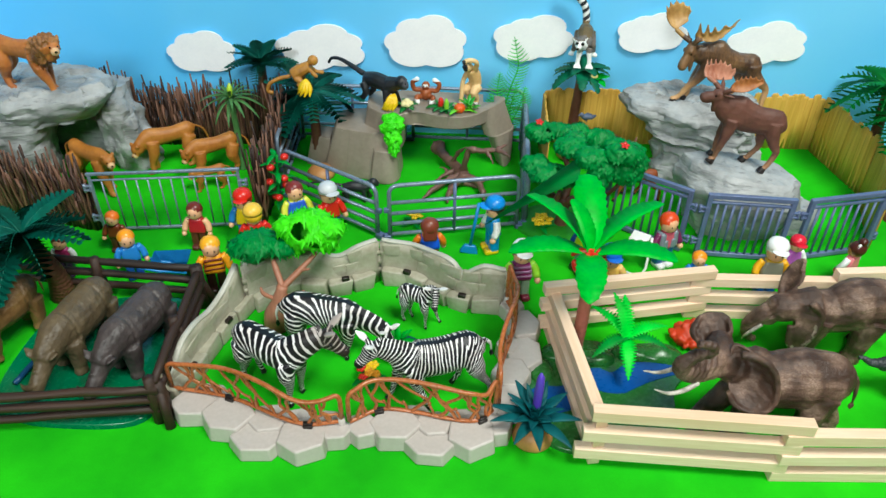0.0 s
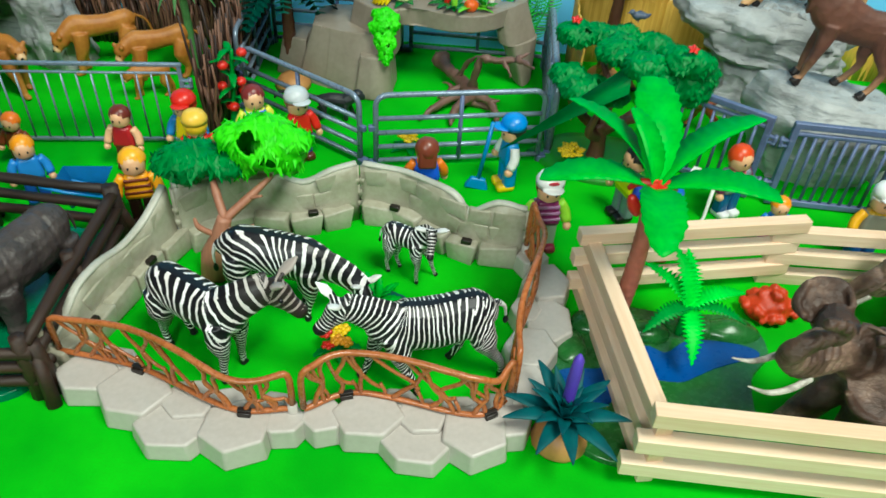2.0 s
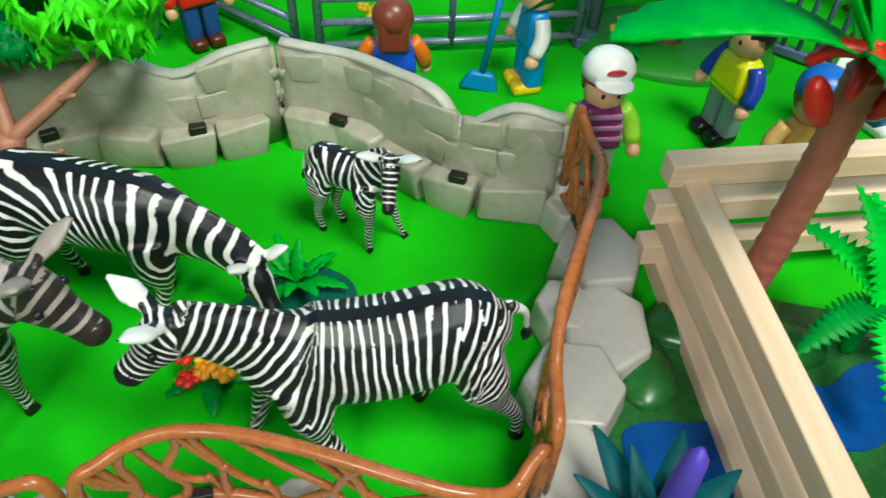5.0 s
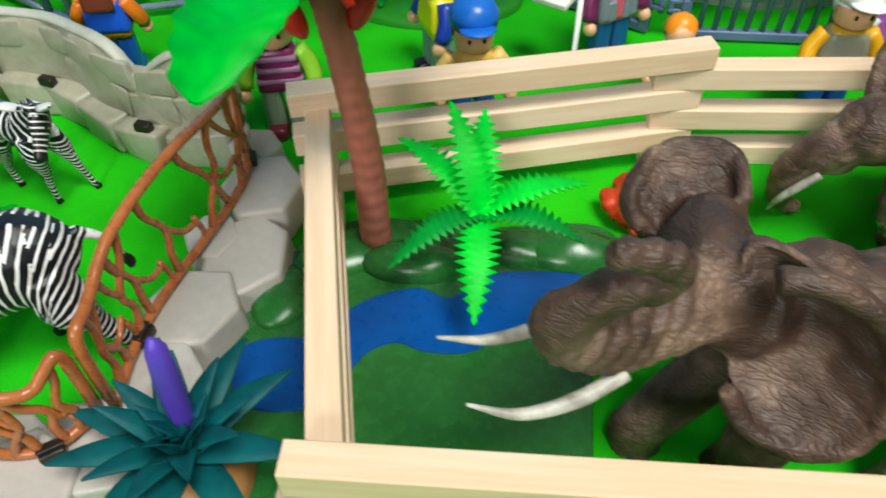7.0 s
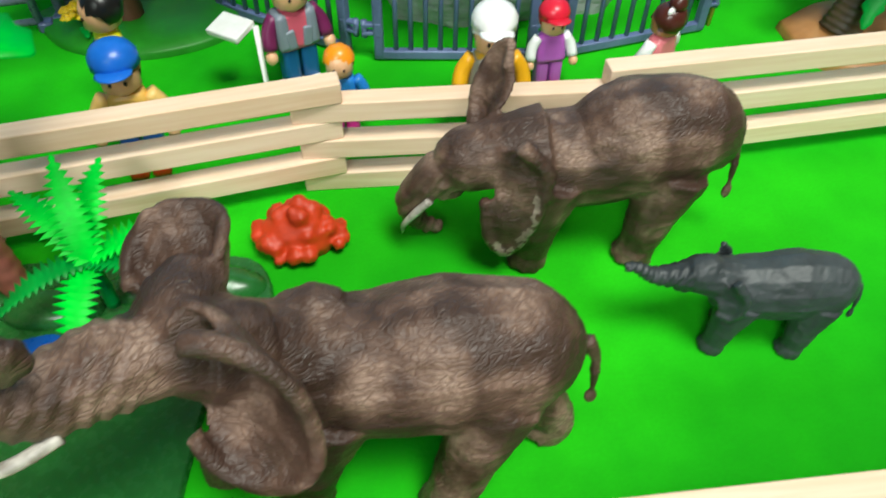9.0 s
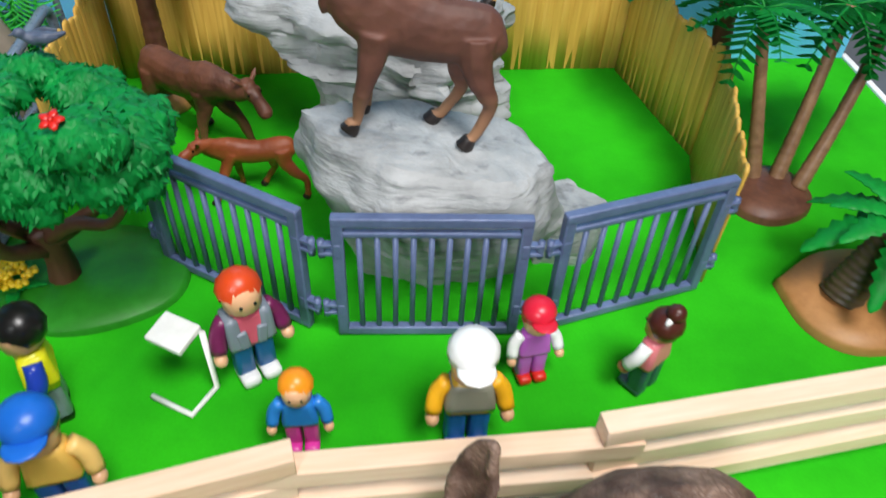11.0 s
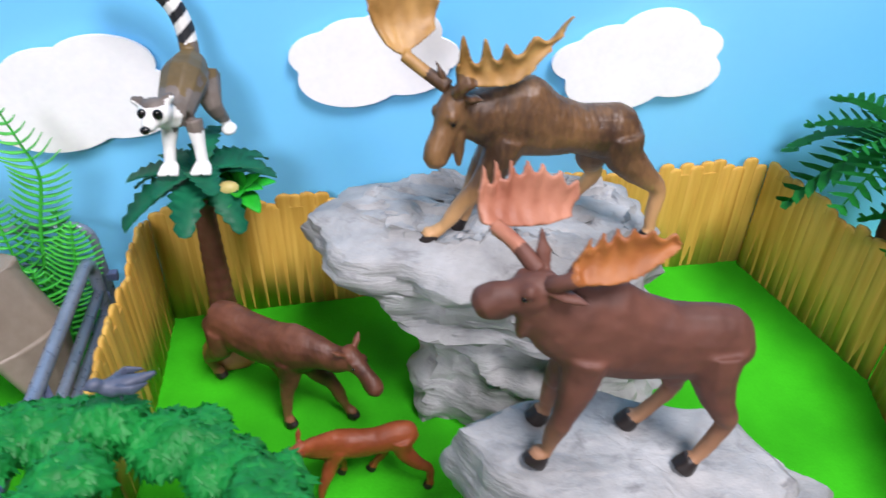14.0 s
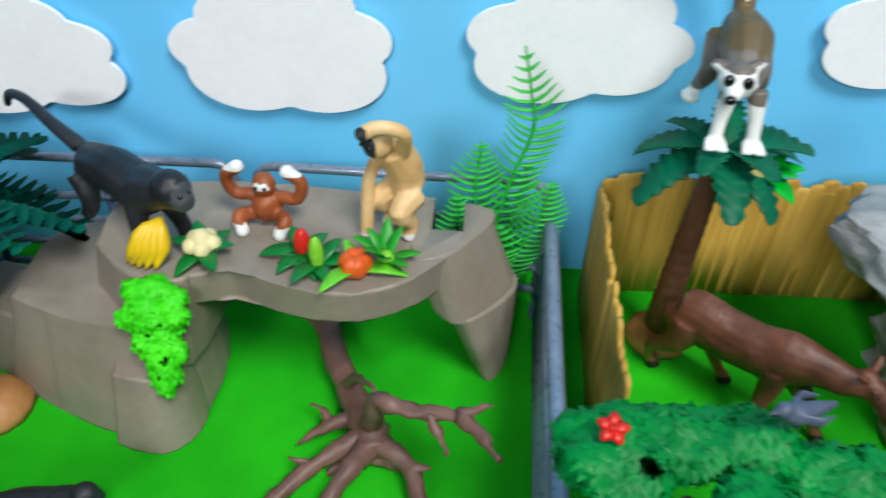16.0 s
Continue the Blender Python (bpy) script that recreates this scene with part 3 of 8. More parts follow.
def branch_fence(pts, tops, stones, clips, label):
    """Rust-brown branch fence panel standing on a plinth of pale moulded stones."""
    line = along(pts, 10)
    o = line[0].copy()
    n = len(line)
    knots = curve([(k, 0, z) for k, z in enumerate(tops)], 12)
    top = [knots[round(k * (len(knots) - 1) / (n - 1))].z for k in range(n)]
    plinth = thing("stone_plinth", at_cm(o.x, o.y), "pale grey plinth of moulded hexagonal stones under a branch fence", "plinth", "plinths of the zebra pen")
    for k, (px, py, rx, ry, tw, high) in enumerate(stones):
        part("stone", hex_stone(rx, ry, tw, high, k + int(px * 3)), None, plinth, "", at_cm(px - o.x, py - o.y))
    ob = thing("branch_fence", at_cm(o.x, o.y), label, "fence", "branch fences of the zebra pen")
    low = [p - o + V((0, 0, 2.05)) for p in line]
    high = [p - o + V((0, 0, top[k])) for k, p in enumerate(line)]
    bend = [low[0] + V((0, 0, .2)), low[0].lerp(high[0], .8), high[0] + (high[2] - high[0]) * .4] + high[2:-2] + [high[-1] + (high[-3] - high[-1]) * .4, low[-1].lerp(high[-1], .8), low[-1] + V((0, 0, .2))]
    for nm, ps, r in (("top_rail", curve(bend, 2), .22), ("bottom_rail", low, .2)):
        bm = bmesh.new()
        tube(bm, ps, r, 9)
        part(nm, bm, RUST, ob)
    rnd = random.Random(int(o.x * 10) + 3)
    k, lean = 2, 1
    while k < n - 3:
        k2 = max(1, min(n - 2, k + lean * rnd.choice((1, 2, 3))))
        a, b = low[k], high[k2]
        way = (low[min(k + 1, n - 1)] - low[k - 1]).normalized()
        mid = a.lerp(b, .5) + way * rnd.uniform(.25, .55) * rnd.choice((1, -1))
        bm = bmesh.new()
        tube(bm, curve([a, a.lerp(b, .25) + way * .12, mid, a.lerp(b, .78), b], 4), spread([.19, .16, .15, .15, .19], 4), 7)
        q = min(n - 2, k + 2)
        if rnd.random() < .75:
            tube(bm, curve([mid, mid.lerp(low[q], .5) + V((0, 0, .25)), low[q].lerp(high[q], rnd.uniform(.15, .45))], 4), spread([.14, .13, .13], 4), 6)
            tube(bm, curve([low[q].lerp(high[q], .3), low[q].lerp(high[q], .1) + way * .3, low[q] + way * .2], 3), .13, 6)
        if rnd.random() < .6:
            q = max(1, k - 2)
            tube(bm, curve([mid, mid.lerp(high[q], .55) - V((0, 0, .2)), high[q]], 4), spread([.14, .13, .15], 4), 6)
        part("twig", bm, RUST, ob)
        k += rnd.choice((2, 3))
        lean = -lean if rnd.random() < .6 else lean
    for u in clips:
        k = min(n - 2, max(1, round(u * (n - 1))))
        d = (line[k + 1] - line[k - 1]).normalized()
        cb = bmesh.new()
        box(cb, (0, -.1, -.05), (0.85, 0.62, 0.5), bevel=0.08)
        box(cb, (0, -.1, .26), (0.9, 0.3, .14), bevel=0.05)
        part("clip", cb, DARKCLIP, ob, "dark brown socket clip", at_cm(*(line[k] - o + V((0, 0, 2.0))), rz=math.degrees(math.atan2(d.y, d.x))))
    bm = bmesh.new()
    tube(bm, [(0, 0, 0), (0, 0, 2.5)], .34, 9)
    part("hinge", bm, STONE, ob, "grey hinge pin", at_cm(*(line[-1] - o)))


branch_fence([(-9.8, 65.0), (-4.0, 64.1), (2.8, 61.5), (6.7, 61.9)], [5.2, 5.5, 5.8, 5.8, 5.0, 5.0, 5.5], [(-7.5, 63.7, 2.1, 1.8, 8, 1.75), (-3.8, 62.5, 2.5, 2.1, 0, 1.85), (-.7, 60.3, 2.4, 1.8, 4, 1.45), (3.3, 60.5, 2.4, 2.1, 28, 1.85), (-.1, 62.3, 1.9, 1.8, 12, 1.7), (6.1, 61.4, 1.6, 1.35, 10, 1.75), (2.6, 62.5, 1.5, 1.1, 20, 1.7), (5.4, 62.7, 1.2, .9, 0, 1.65), (-6.2, 65.0, 1.8, 1.2, 0, 1.7)], (.34, .72), "rust-brown moulded branch fence panel on pale stones")
branch_fence([(7.4, 61.9), (10.8, 63.6), (18.2, 62.6), (20.5, 64.2)], [5.5, 6.0, 5.9, 6.0, 5.6, 5.0, 5.9], [(8.6, 61.9, 1.5, 1.5, 20, 1.75), (11.5, 62.2, 2.4, 1.9, 0, 1.85), (14.7, 60.7, 2.3, 1.8, 2, 1.4), (14.9, 62.5, 1.8, 1.5, 15, 1.75), (18.3, 61.7, 2.3, 2.0, 30, 1.85), (20.7, 62.9, 1.5, 1.7, 10, 1.7), (13.2, 63.8, 1.5, .9, 0, 1.65), (17.4, 63.6, 1.4, .9, 12, 1.65), (19.6, 64.0, 1.2, 1.0, 0, 1.65)], (.27, .77), "rust-brown moulded branch fence panel in front of the striped zebra")
branch_fence([(20.8, 64.6), (20.9, 68.6), (22.7, 76.0), (21.9, 79.6)], [5.9, 6.0, 6.6, 6.9, 6.5, 6.2, 7.0], [(21.9, 65.8, 1.6, 2.0, 15, 1.75), (22.2, 69.2, 2.0, 2.2, 0, 1.8), (23.6, 72.4, 1.9, 2.4, 30, 1.55), (23.5, 76.2, 2.0, 2.3, 10, 1.85), (22.5, 79.2, 1.4, 1.2, 0, 1.75), (21.9, 73.2, 1.2, 1.5, 0, 1.65)], (.28, .8), "rust-brown moulded branch fence panel at the pen's end")


# ---- elephant pen: stacked pine rails ----
def rail_stack(name, a, b, levels, label, thick=1.05, high=1.12, stagger=0.0):
    """Rails of one side, laid one over the other with gaps for the crossing rails."""
    a, b = V(a), V(b)
    d = b - a
    ang = math.degrees(math.atan2(d.y, d.x))
    ob = thing(name, at_cm(a.x, a.y, 0, rz=ang), label, "fence", "pine rails of the elephant pen")
    rnd = random.Random(int(a.x * 7 + a.y))
    for lv in levels:
        bm = bmesh.new()
        box(bm, (0, 0, 0), (d.length, thick, high), bevel=0.07)
        part("rail", bm, PINE, ob, "", at_cm(d.length / 2 + rnd.uniform(-.2, .2) - stagger * (levels[-1] - lv), rnd.uniform(-.12, .12), high * (lv + 0.5), rz=rnd.uniform(-.4, .4)))
    return ob


ODD, EVEN = (1, 3, 5), (0, 2, 4)
rail_stack("pine_rail_fence", (25.2, 76.7), (43.4, 80.7), ODD, "pale pine rails stacked behind the toy palm")
rail_stack("pine_rail_fence", (41.2, 80.6), (58.2, 80.9), EVEN, "pale pine rails stacked behind the smaller elephant")
rail_stack("pine_rail_fence", (56.3, 80.9), (82.5, 84.0), ODD, "pale pine rails stacked at the back of the elephant pen")
rail_stack("pine_rail_fence", (29.3, 60.0), (26.3, 77.8), EVEN, "pale pine rails stacked beside the pond plate", 1.05, 1.18)
rail_stack("pine_rail_fence", (28.2, 60.3), (46.3, 59.7), ODD, "pale pine rails stacked in front of the bull elephant", 1.05, 1.2, .2)
rail_stack("pine_rail_fence", (44.4, 59.6), (66.0, 60.5), EVEN, "pale pine rails stacked at the front of the elephant pen", 1.05, 1.2)
rail_stack("pine_rail_fence", (64.5, 60.3), (81.6, 61.6), ODD, "pale pine rails stacked at the front corner of the pen")
rail_stack("pine_rail_fence", (80.6, 60.4), (81.4, 85.0), EVEN, "pale pine rails stacked at the far side of the pen")


# ---- rhino pen: dark brown log rails ----
def log_fence(a, b, label, height=5.9, posts=2):
    a, b = V(a), V(b)
    d = b - a
    ob = thing("log_fence", at_cm(a.x, a.y, 0, rz=math.degrees(math.atan2(d.y, d.x))), label, "fence", "dark log fences of the rhino pen")
    L, rnd = d.length, random.Random(int(a.x * 3 + a.y * 5))
    for z in (height * 0.32, height * 0.6, height * 0.88):
        bm = bmesh.new()
        pts = [(L * u / 6, rnd.uniform(-.08, .08), z + rnd.uniform(-.1, .1)) for u in range(7)]
        tube(bm, pts, [0.42 + rnd.uniform(-.05, .05) for _ in pts], 8)
        part("rail", bm, DARKWOOD, ob)
    for k in range(posts):
        bm = bmesh.new()
        x = L * k / max(posts - 1, 1)
        tube(bm, [(x, 0.35, 0), (x + .1, 0.35, height * .5), (x, 0.3, height)], [0.62, 0.58, 0.5], 9)
        part("post", bm, DARKWOOD, ob)
        bm = bmesh.new()
        tube(bm, [(x + 0.5, -0.9, 0), (x, 0.2, height * 0.8)], [0.5, 0.4], 8)
        part("brace", bm, DARKWOOD, ob)


log_fence((-28.5, 60.2), (-9.9, 62.8), "dark brown log rail fence in front of the rhinos", 4.8)
log_fence((-10.2, 62.8), (-11.2, 78.8), "dark brown log rail fence beside the rock wall", 5.6, 3)
log_fence((-11.2, 79.2), (-34, 80.4), "dark brown log rail fence behind the rhinos", 5.6, 3)


# ---- steel-look gates and pipe fences ----
def bar_gate(a, b, label, high=8.8, bars=9, mat_=None, thin=1.0, group="barred gates"):
    a, b = V(a), V(b)
    d = b - a
    L = d.length
    mat_ = mat_ or BLUESTEEL
    ob = thing("bar_gate", at_cm(a.x, a.y, 0, rz=math.degrees(math.atan2(d.y, d.x))), label, "gate", group)
    for nm, c, s in (("top_rail", (L / 2, 0, high - .3), (L, .55 * thin, .6 * thin)), ("upper_rail", (L / 2, 0, high - 1.15), (L - .8, .4 * thin, .35 * thin)), ("bottom_rail", (L / 2, 0, .45), (L, .5 * thin, .6 * thin)),
                     ("side_post", (.3, 0, high / 2), (.6 * thin, .55 * thin, high - .6)), ("side_post", (L - .3, 0, high / 2), (.6 * thin, .55 * thin, high - .6))):
        bm = bmesh.new()
        box(bm, c, s, bevel=0.1)
        part(nm, bm, mat_, ob)
    for k in range(bars):
        x = .9 + (L - 1.8) * (k + .5) / bars
        bm = bmesh.new()
        tube(bm, [(x, 0, .5), (x, 0, high - 1.1)], .16 * thin, 7)
        part("bar", bm, mat_, ob)
    for x, s in ((-0.1, -1), (L + .1, 1)):
        for z in (2.2, high - 2.2):
            bm = bmesh.new()
            tube(bm, [(x + s * .45, 0, z - .55), (x + s * .45, 0, z + .55)], .2, 8)
            box(bm, (x + s * .1, 0, z + .28), (1.0, .42, .22), bevel=.05)
            box(bm, (x + s * .1, 0, z - .28), (1.0, .42, .22), bevel=.05)
            box(bm, (x - s * .35, 0, z), (.4, .62, .9), bevel=.06)
            part("hinge", bm, mat_, ob)


bar_gate((34.6, 98.2), (43.5, 92.3), "blue-grey plastic barred gate beside the fruit tree", 8.9, 9)
bar_gate((45.0, 91.8), (55.0, 91.2), "blue-grey plastic barred gate in front of the boulder", 8.9, 9)
bar_gate((56.6, 91.4), (66.6, 94.0), "blue-grey plastic barred gate standing against the straw palisade", 8.8, 8)
bar_gate((-28.2, 91.8), (-10.4, 94.3), "light grey plastic barred fence in front of the lionesses", 8.7, 12, STEEL, 0.62, "barred gates")


def pipe_fence(a, b, label, high=7.6, rails=5, post=0.5, fat=1.0):
    """Hurdle of thin pipes with round corners."""
    a, b = V(a), V(b)
    d = b - a
    L = d.length
    ob = thing("pipe_fence", at_cm(a.x, a.y, 0, rz=math.degrees(math.atan2(d.y, d.x))), label, "fence", "pipe hurdles of the ape pen")
    bm = bmesh.new()
    tube(bm, [(0.1, 0, 0), (.1, 0, high - 1.2)] + [(.1 + 1.1 * (1 - math.cos(q)), 0, high - 1.2 + 1.1 * math.sin(q)) for q in (.4, .8, 1.2, 1.57)] + [(L - 1.2 + 1.1 * math.sin(q), 0, high - 1.2 + 1.1 * math.cos(q)) for q in (0, .4, .8, 1.2, 1.57)] + [(L - .1, 0, 0)], .27 * fat, 8)
    part("outer_pipe", bm, STEEL, ob)
    for k in range(rails - 1):
        z = .7 + (high - 1.7) * k / (rails - 1)
        bm = bmesh.new()
        tube(bm, [(.1, 0, z), (L - .1, 0, z)], .24 * fat, 8)
        part("pipe", bm, STEEL, ob)
    bm = bmesh.new()
    tube(bm, [(L * post, -.05, .5), (L * post, -.05, high - .2)], .22, 7)
    part("upright", bm, BLUESTEEL, ob)
    for x in (-.25, L + .25):
        bm = bmesh.new()
        box(bm, (x, 0, .35), (.9, .9, .7), bevel=.15)
        part("foot", bm, BLUESTEEL, ob)
        bm = bmesh.new()
        box(bm, (x, 0, high * .55), (.7, .5, .6), bevel=.1)
        part("coupling", bm, BLUESTEEL, ob)


pipe_fence((-7.0, 101.4), (6.3, 93.0), "grey pipe hurdle beside the tomato plant", 7.4)
pipe_fence((7.7, 92.7), (23.6, 96.2), "grey pipe hurdle behind the keeper with the broom", 7.8)
pipe_fence((24.6, 97.2), (25.0, 116.4), "grey pipe hurdle between ape pen and moose pen", 7.8, 5, .5, 1.4)
pipe_fence((25.0, 118.2), (8.5, 118.4), "grey pipe hurdle behind the ape rock", 8.8)
pipe_fence((7.5, 118.4), (-8.2, 118.0), "grey pipe hurdle behind the dark palms", 8.8)
pipe_fence((-7.8, 102.2), (-8.6, 117.4), "grey pipe hurdle beside the twig fence", 8.4)


# ---- ponds ----
def plate(name, outline, z, m, material, label, wob=0.4, seed=1, dome=0.0):
    """A low moulded plate with a soft rim."""
    bm = bmesh.new()
    line = curve([(*p, 0) for p in outline + outline[:1]], 6)[:-1]
    c = sum(line, V()) / len(line)
    rings = []
    for s, zz in ((1.0, 0.02), (0.985, z * .7), (0.955, z), (0.7, z + dome * .6), (0.35, z + dome)) if dome else ((1.0, 0.02), (0.995, z * .7), (0.985, z)):
        rings.append([bm.verts.new(c + (p - c) * s + V((0, 0, zz))) for p in line])
    for r0, r1 in zip(rings, rings[1:]):
        for j in range(len(line)):
            bm.faces.new((r0[j], r0[(j + 1) % len(line)], r1[(j + 1) % len(line)], r1[j])).smooth = True
    bm.faces.new(rings[-1])
    return mesh_of(bm, name, material)


pond = thing("pond_plate", at_cm(0, 0), "dark green moulded pond plate with blue water", "pond")
part("plate", plate("plate", [(23.6, 65.0), (24.8, 62.4), (27.6, 61.0), (33, 61.4), (37.2, 61.8), (37.6, 64.5), (38.2, 69), (40.2, 72), (39.0, 75.4), (33.5, 75.2), (28, 75.6), (25, 73.2), (23.6, 70.5)], 0.45, None, BANK, ""), None, pond)
part("water", plate("water", [(24.1, 66.2), (25.2, 65.4), (27.4, 65.6), (28.4, 67.0), (29.1, 68.1), (30.2, 68.6), (31.4, 68.2), (33.0, 68.2), (34.3, 68.9), (35.8, 69.8), (37.6, 70.6), (39.4, 71.4), (38.6, 72.2), (36, 72.5), (34.0, 72.2), (32.3, 70.9), (31.0, 71.4), (29.4, 71.0), (28.2, 70.2), (27.2, 68.8), (25.2, 68.6), (24.0, 68.0)], 0.56, None, WATER, ""), None, pond, "deep blue water")
for px, py, sx, sy, sz in ((30.6, 72.8, 2.3, 1.2, 1.0), (34.8, 73.8, 2.2, 1.1, .8), (37.6, 73.6, 2.3, 1.2, 1.0), (27.4, 73.4, 2.0, 1.4, .7), (25.2, 70.8, 1.2, 1.8, .6)):
    bm = bmesh.new()
    ball(bm, (0, 0, 0), (sx, sy, sz), sub=3)
    for v in bm.verts:
        v.co += v.co.normalized() * 0.2 * noise.noise(v.co * .8 + V((px, 0, 0)))
    part("hummock", bm, BANK, pond, "", at_cm(px, py, 0.4))
RHINO_POND = whole("rhino_pond", plate("rhino_pond", [(-26.5, 62.6), (-21, 61.3), (-12.7, 61.9), (-11.2, 66), (-11.6, 74), (-12.4, 78.6), (-19, 79.4), (-26.5, 76), (-27.6, 68)], 0.6, None, TEALPOND, ""), None, at_cm(0, 0), "teal moulded wallow plate under the rhinos", "pond")
bm = bmesh.new()
tube(bm, curve([(-25.6, 65.6, .9), (-24.6, 70, 1.0), (-21.5, 75.5, 1.0), (-17, 77.6, 1.0), (-13.3, 76.5, 1.0), (-12.0, 71, 1.0), (-12.6, 64.5, .9)], 6), .28, 8)
part("pool_edge", bm, plastic("dark_blue_rim", "14466E", .3), RHINO_POND, "dark blue raised edge")
whole("zebra_puddle", plate("zebra_puddle", [(8.2, 72.4), (11, 71.2), (13.2, 72.6), (12.6, 74.6), (9.6, 75.2)], 0.4, None, plastic("teal_base", "0E5E50", .4), ""), None, at_cm(0, 0), "small teal moulded plant base on the mat", "plant base")
whole("tree_base_plate", plate("tree_base_plate", [(22.5, 97.5), (25.5, 93.8), (30.5, 92.4), (35.2, 94.2), (36.0, 97.5), (33, 100.8), (26.5, 101.2)], 0.5, None, plastic("green_base", "2C8A20", .45, "237518", 30, 200, bump=.2, spec=.3), "", dome=.4), None, at_cm(0, 0), "green moulded base plate under the fruit tree", "base plate")
for nm, ol in (("sand_base", [(71.7, 94), (72, 90.5), (73.7, 88.5), (76.5, 88.2), (80, 89), (81.5, 92), (79.5, 95.8), (75.5, 96.2)]), ("soil_base", [(72.0, 103.1), (71.9, 100.6), (73.8, 99.2), (76.5, 99.9), (77.8, 101.8), (77, 104.6), (73.6, 105.1)])):
    whole(nm, plate(nm, ol, 0.7, None, TAN if nm == "sand_base" else BARK, "", dome=.5), None, at_cm(0, 0), ("tan" if nm == "sand_base" else "dark brown") + " moulded base under a toy palm", "base plate")


# ---- rocks ----
# moose boulders
def crag(name, layers, label, seed, step=.3, jut=.35, lean=.0, relief=.4, parent=None, flat=False, rugged=.0):
    """A rock built as a stack of beds: layers give height, outline (x, y) and the beds jut in and out."""
    rnd = random.Random(seed)
    bm = bmesh.new()
    rings, n = [], 112

    def ring(outline):
        line = [V((*p, 0)) for p in outline] if flat else curve([(*p, 0) for p in outline + outline[:1]], 8)[:-1]
        run, acc = [0.0], 0.0
        for k, p in enumerate(line):
            acc += (line[(k + 1) % len(line)] - p).length
            run.append(acc)
        out = []
        for j in range(n):
            s = acc * j / n
            k = max(i for i in range(len(line)) if run[i] <= s)
            out.append(line[k].lerp(line[(k + 1) % len(line)], (s - run[k]) / max(run[k + 1] - run[k], 1e-6)))
        return out

    def step_of(p):
        w = p + V((noise.noise(p * .6), noise.noise(p * .6 + V((5, 0, 0))), 0)) * .9
        u = (.35 * w.x + .7 * w.y + 1.2 * noise.noise(w * .3)) % 1.0
        return .5 * noise.cell(V((w.x * .3, w.y * .42, seed))) + .3 * noise.cell(V((w.x * .7, w.y * .9, seed + 4))) - .5 * max(0.0, 1 - abs(u - .5) * 9)

    outs = [(z, ring(o)) for z, o in layers]
    for (z0, o0), (z1, o1) in zip(outs, outs[1:]):
        m = max(1, round((z1 - z0) / step))
        for i in range(m):
            u = i / m
            rings.append((z0 + (z1 - z0) * u, [p.lerp(q, u) for p, q in zip(o0, o1)]))
    rings.append(outs[-1])
    mid = sum(rings[-1][1], V()) / n
    rows = []
    shift = 0.0
    for i, (z, o) in enumerate(rings):
        if i % max(2, round(1.3 / step)) == 0:
            shift = rnd.uniform(-jut, jut)
        row = []
        for p in o:
            out = (p - mid).normalized()
            q = V((p.x, p.y, z))
            zz = z + lean * (p.x - mid.x) * (z / rings[-1][0])
            bed = .15 * jut * (abs((z * 1.1 + .16 * p.x + 1.3 * noise.noise(q * .25)) % 1.0 - .5) * 2) ** 2
            # broken blocks: each cell of the stone stands proud by its own amount
            w_ = q + V((noise.noise(q * .5), noise.noise(q * .5 + V((9, 0, 0))), .8 * noise.noise(q * .4 + V((0, 7, 0)))))
            bed += 1.5 * jut * (.65 * noise.cell(V((w_.x * .34, w_.y * .34, w_.z * .4 + .14 * w_.x + seed))) + .35 * noise.cell(V((w_.x * .8, w_.y * .8, w_.z * .85 + seed))))
            row.append(bm.verts.new(V((p.x, p.y, max(zz, 0))) + out * (shift * .35 + bed + 1.8 * jut * noise.noise(q * .24 + V((seed, 3, 0))) + relief * noise.fractal(q * .5 + V((seed, 0, 0)), 1.0, 2.1, 4))))
        rows.append(row)
    for r0, r1 in zip(rows, rows[1:]):
        for j in range(n):
            bm.faces.new((r0[j], r0[(j + 1) % n], r1[(j + 1) % n], r1[j])).smooth = True
    prev = rows[-1]
    top = rings[-1][0]
    for s in (.97, .93, .88, .82, .76, .7, .63, .56, .49, .42, .35, .28, .2, .1):
        cur = []
        for v in rows[-1]:
            q = mid + (V((v.co.x, v.co.y, 0)) - mid) * s
            cur.append(bm.verts.new((q.x, q.y, top + lean * (q.x - mid.x) + .12 + .16 * noise.fractal(V((q.x, q.y, seed)) * .55, 1.0, 2.0, 4) + rugged * step_of(q))))
        for j in range(n):
            bm.faces.new((prev[j], prev[(j + 1) % n], cur[(j + 1) % n], cur[j])).smooth = True
        prev = cur
    bm.faces.new(prev).smooth = True
    bmesh.ops.smooth_vert(bm, verts=[v for r in rows[1:-1] for v in r], factor=.5, use_axis_x=True, use_axis_y=True, use_axis_z=True)
    bm.normal_update()
    for e in bm.edges:
        e.smooth = len(e.link_faces) != 2 or e.calc_face_angle(0) < .62
    if parent:
        return part(name, bm, ROCK, parent, label)
    return whole(name, bm, ROCK, at_cm(0, 0), label, "rock")


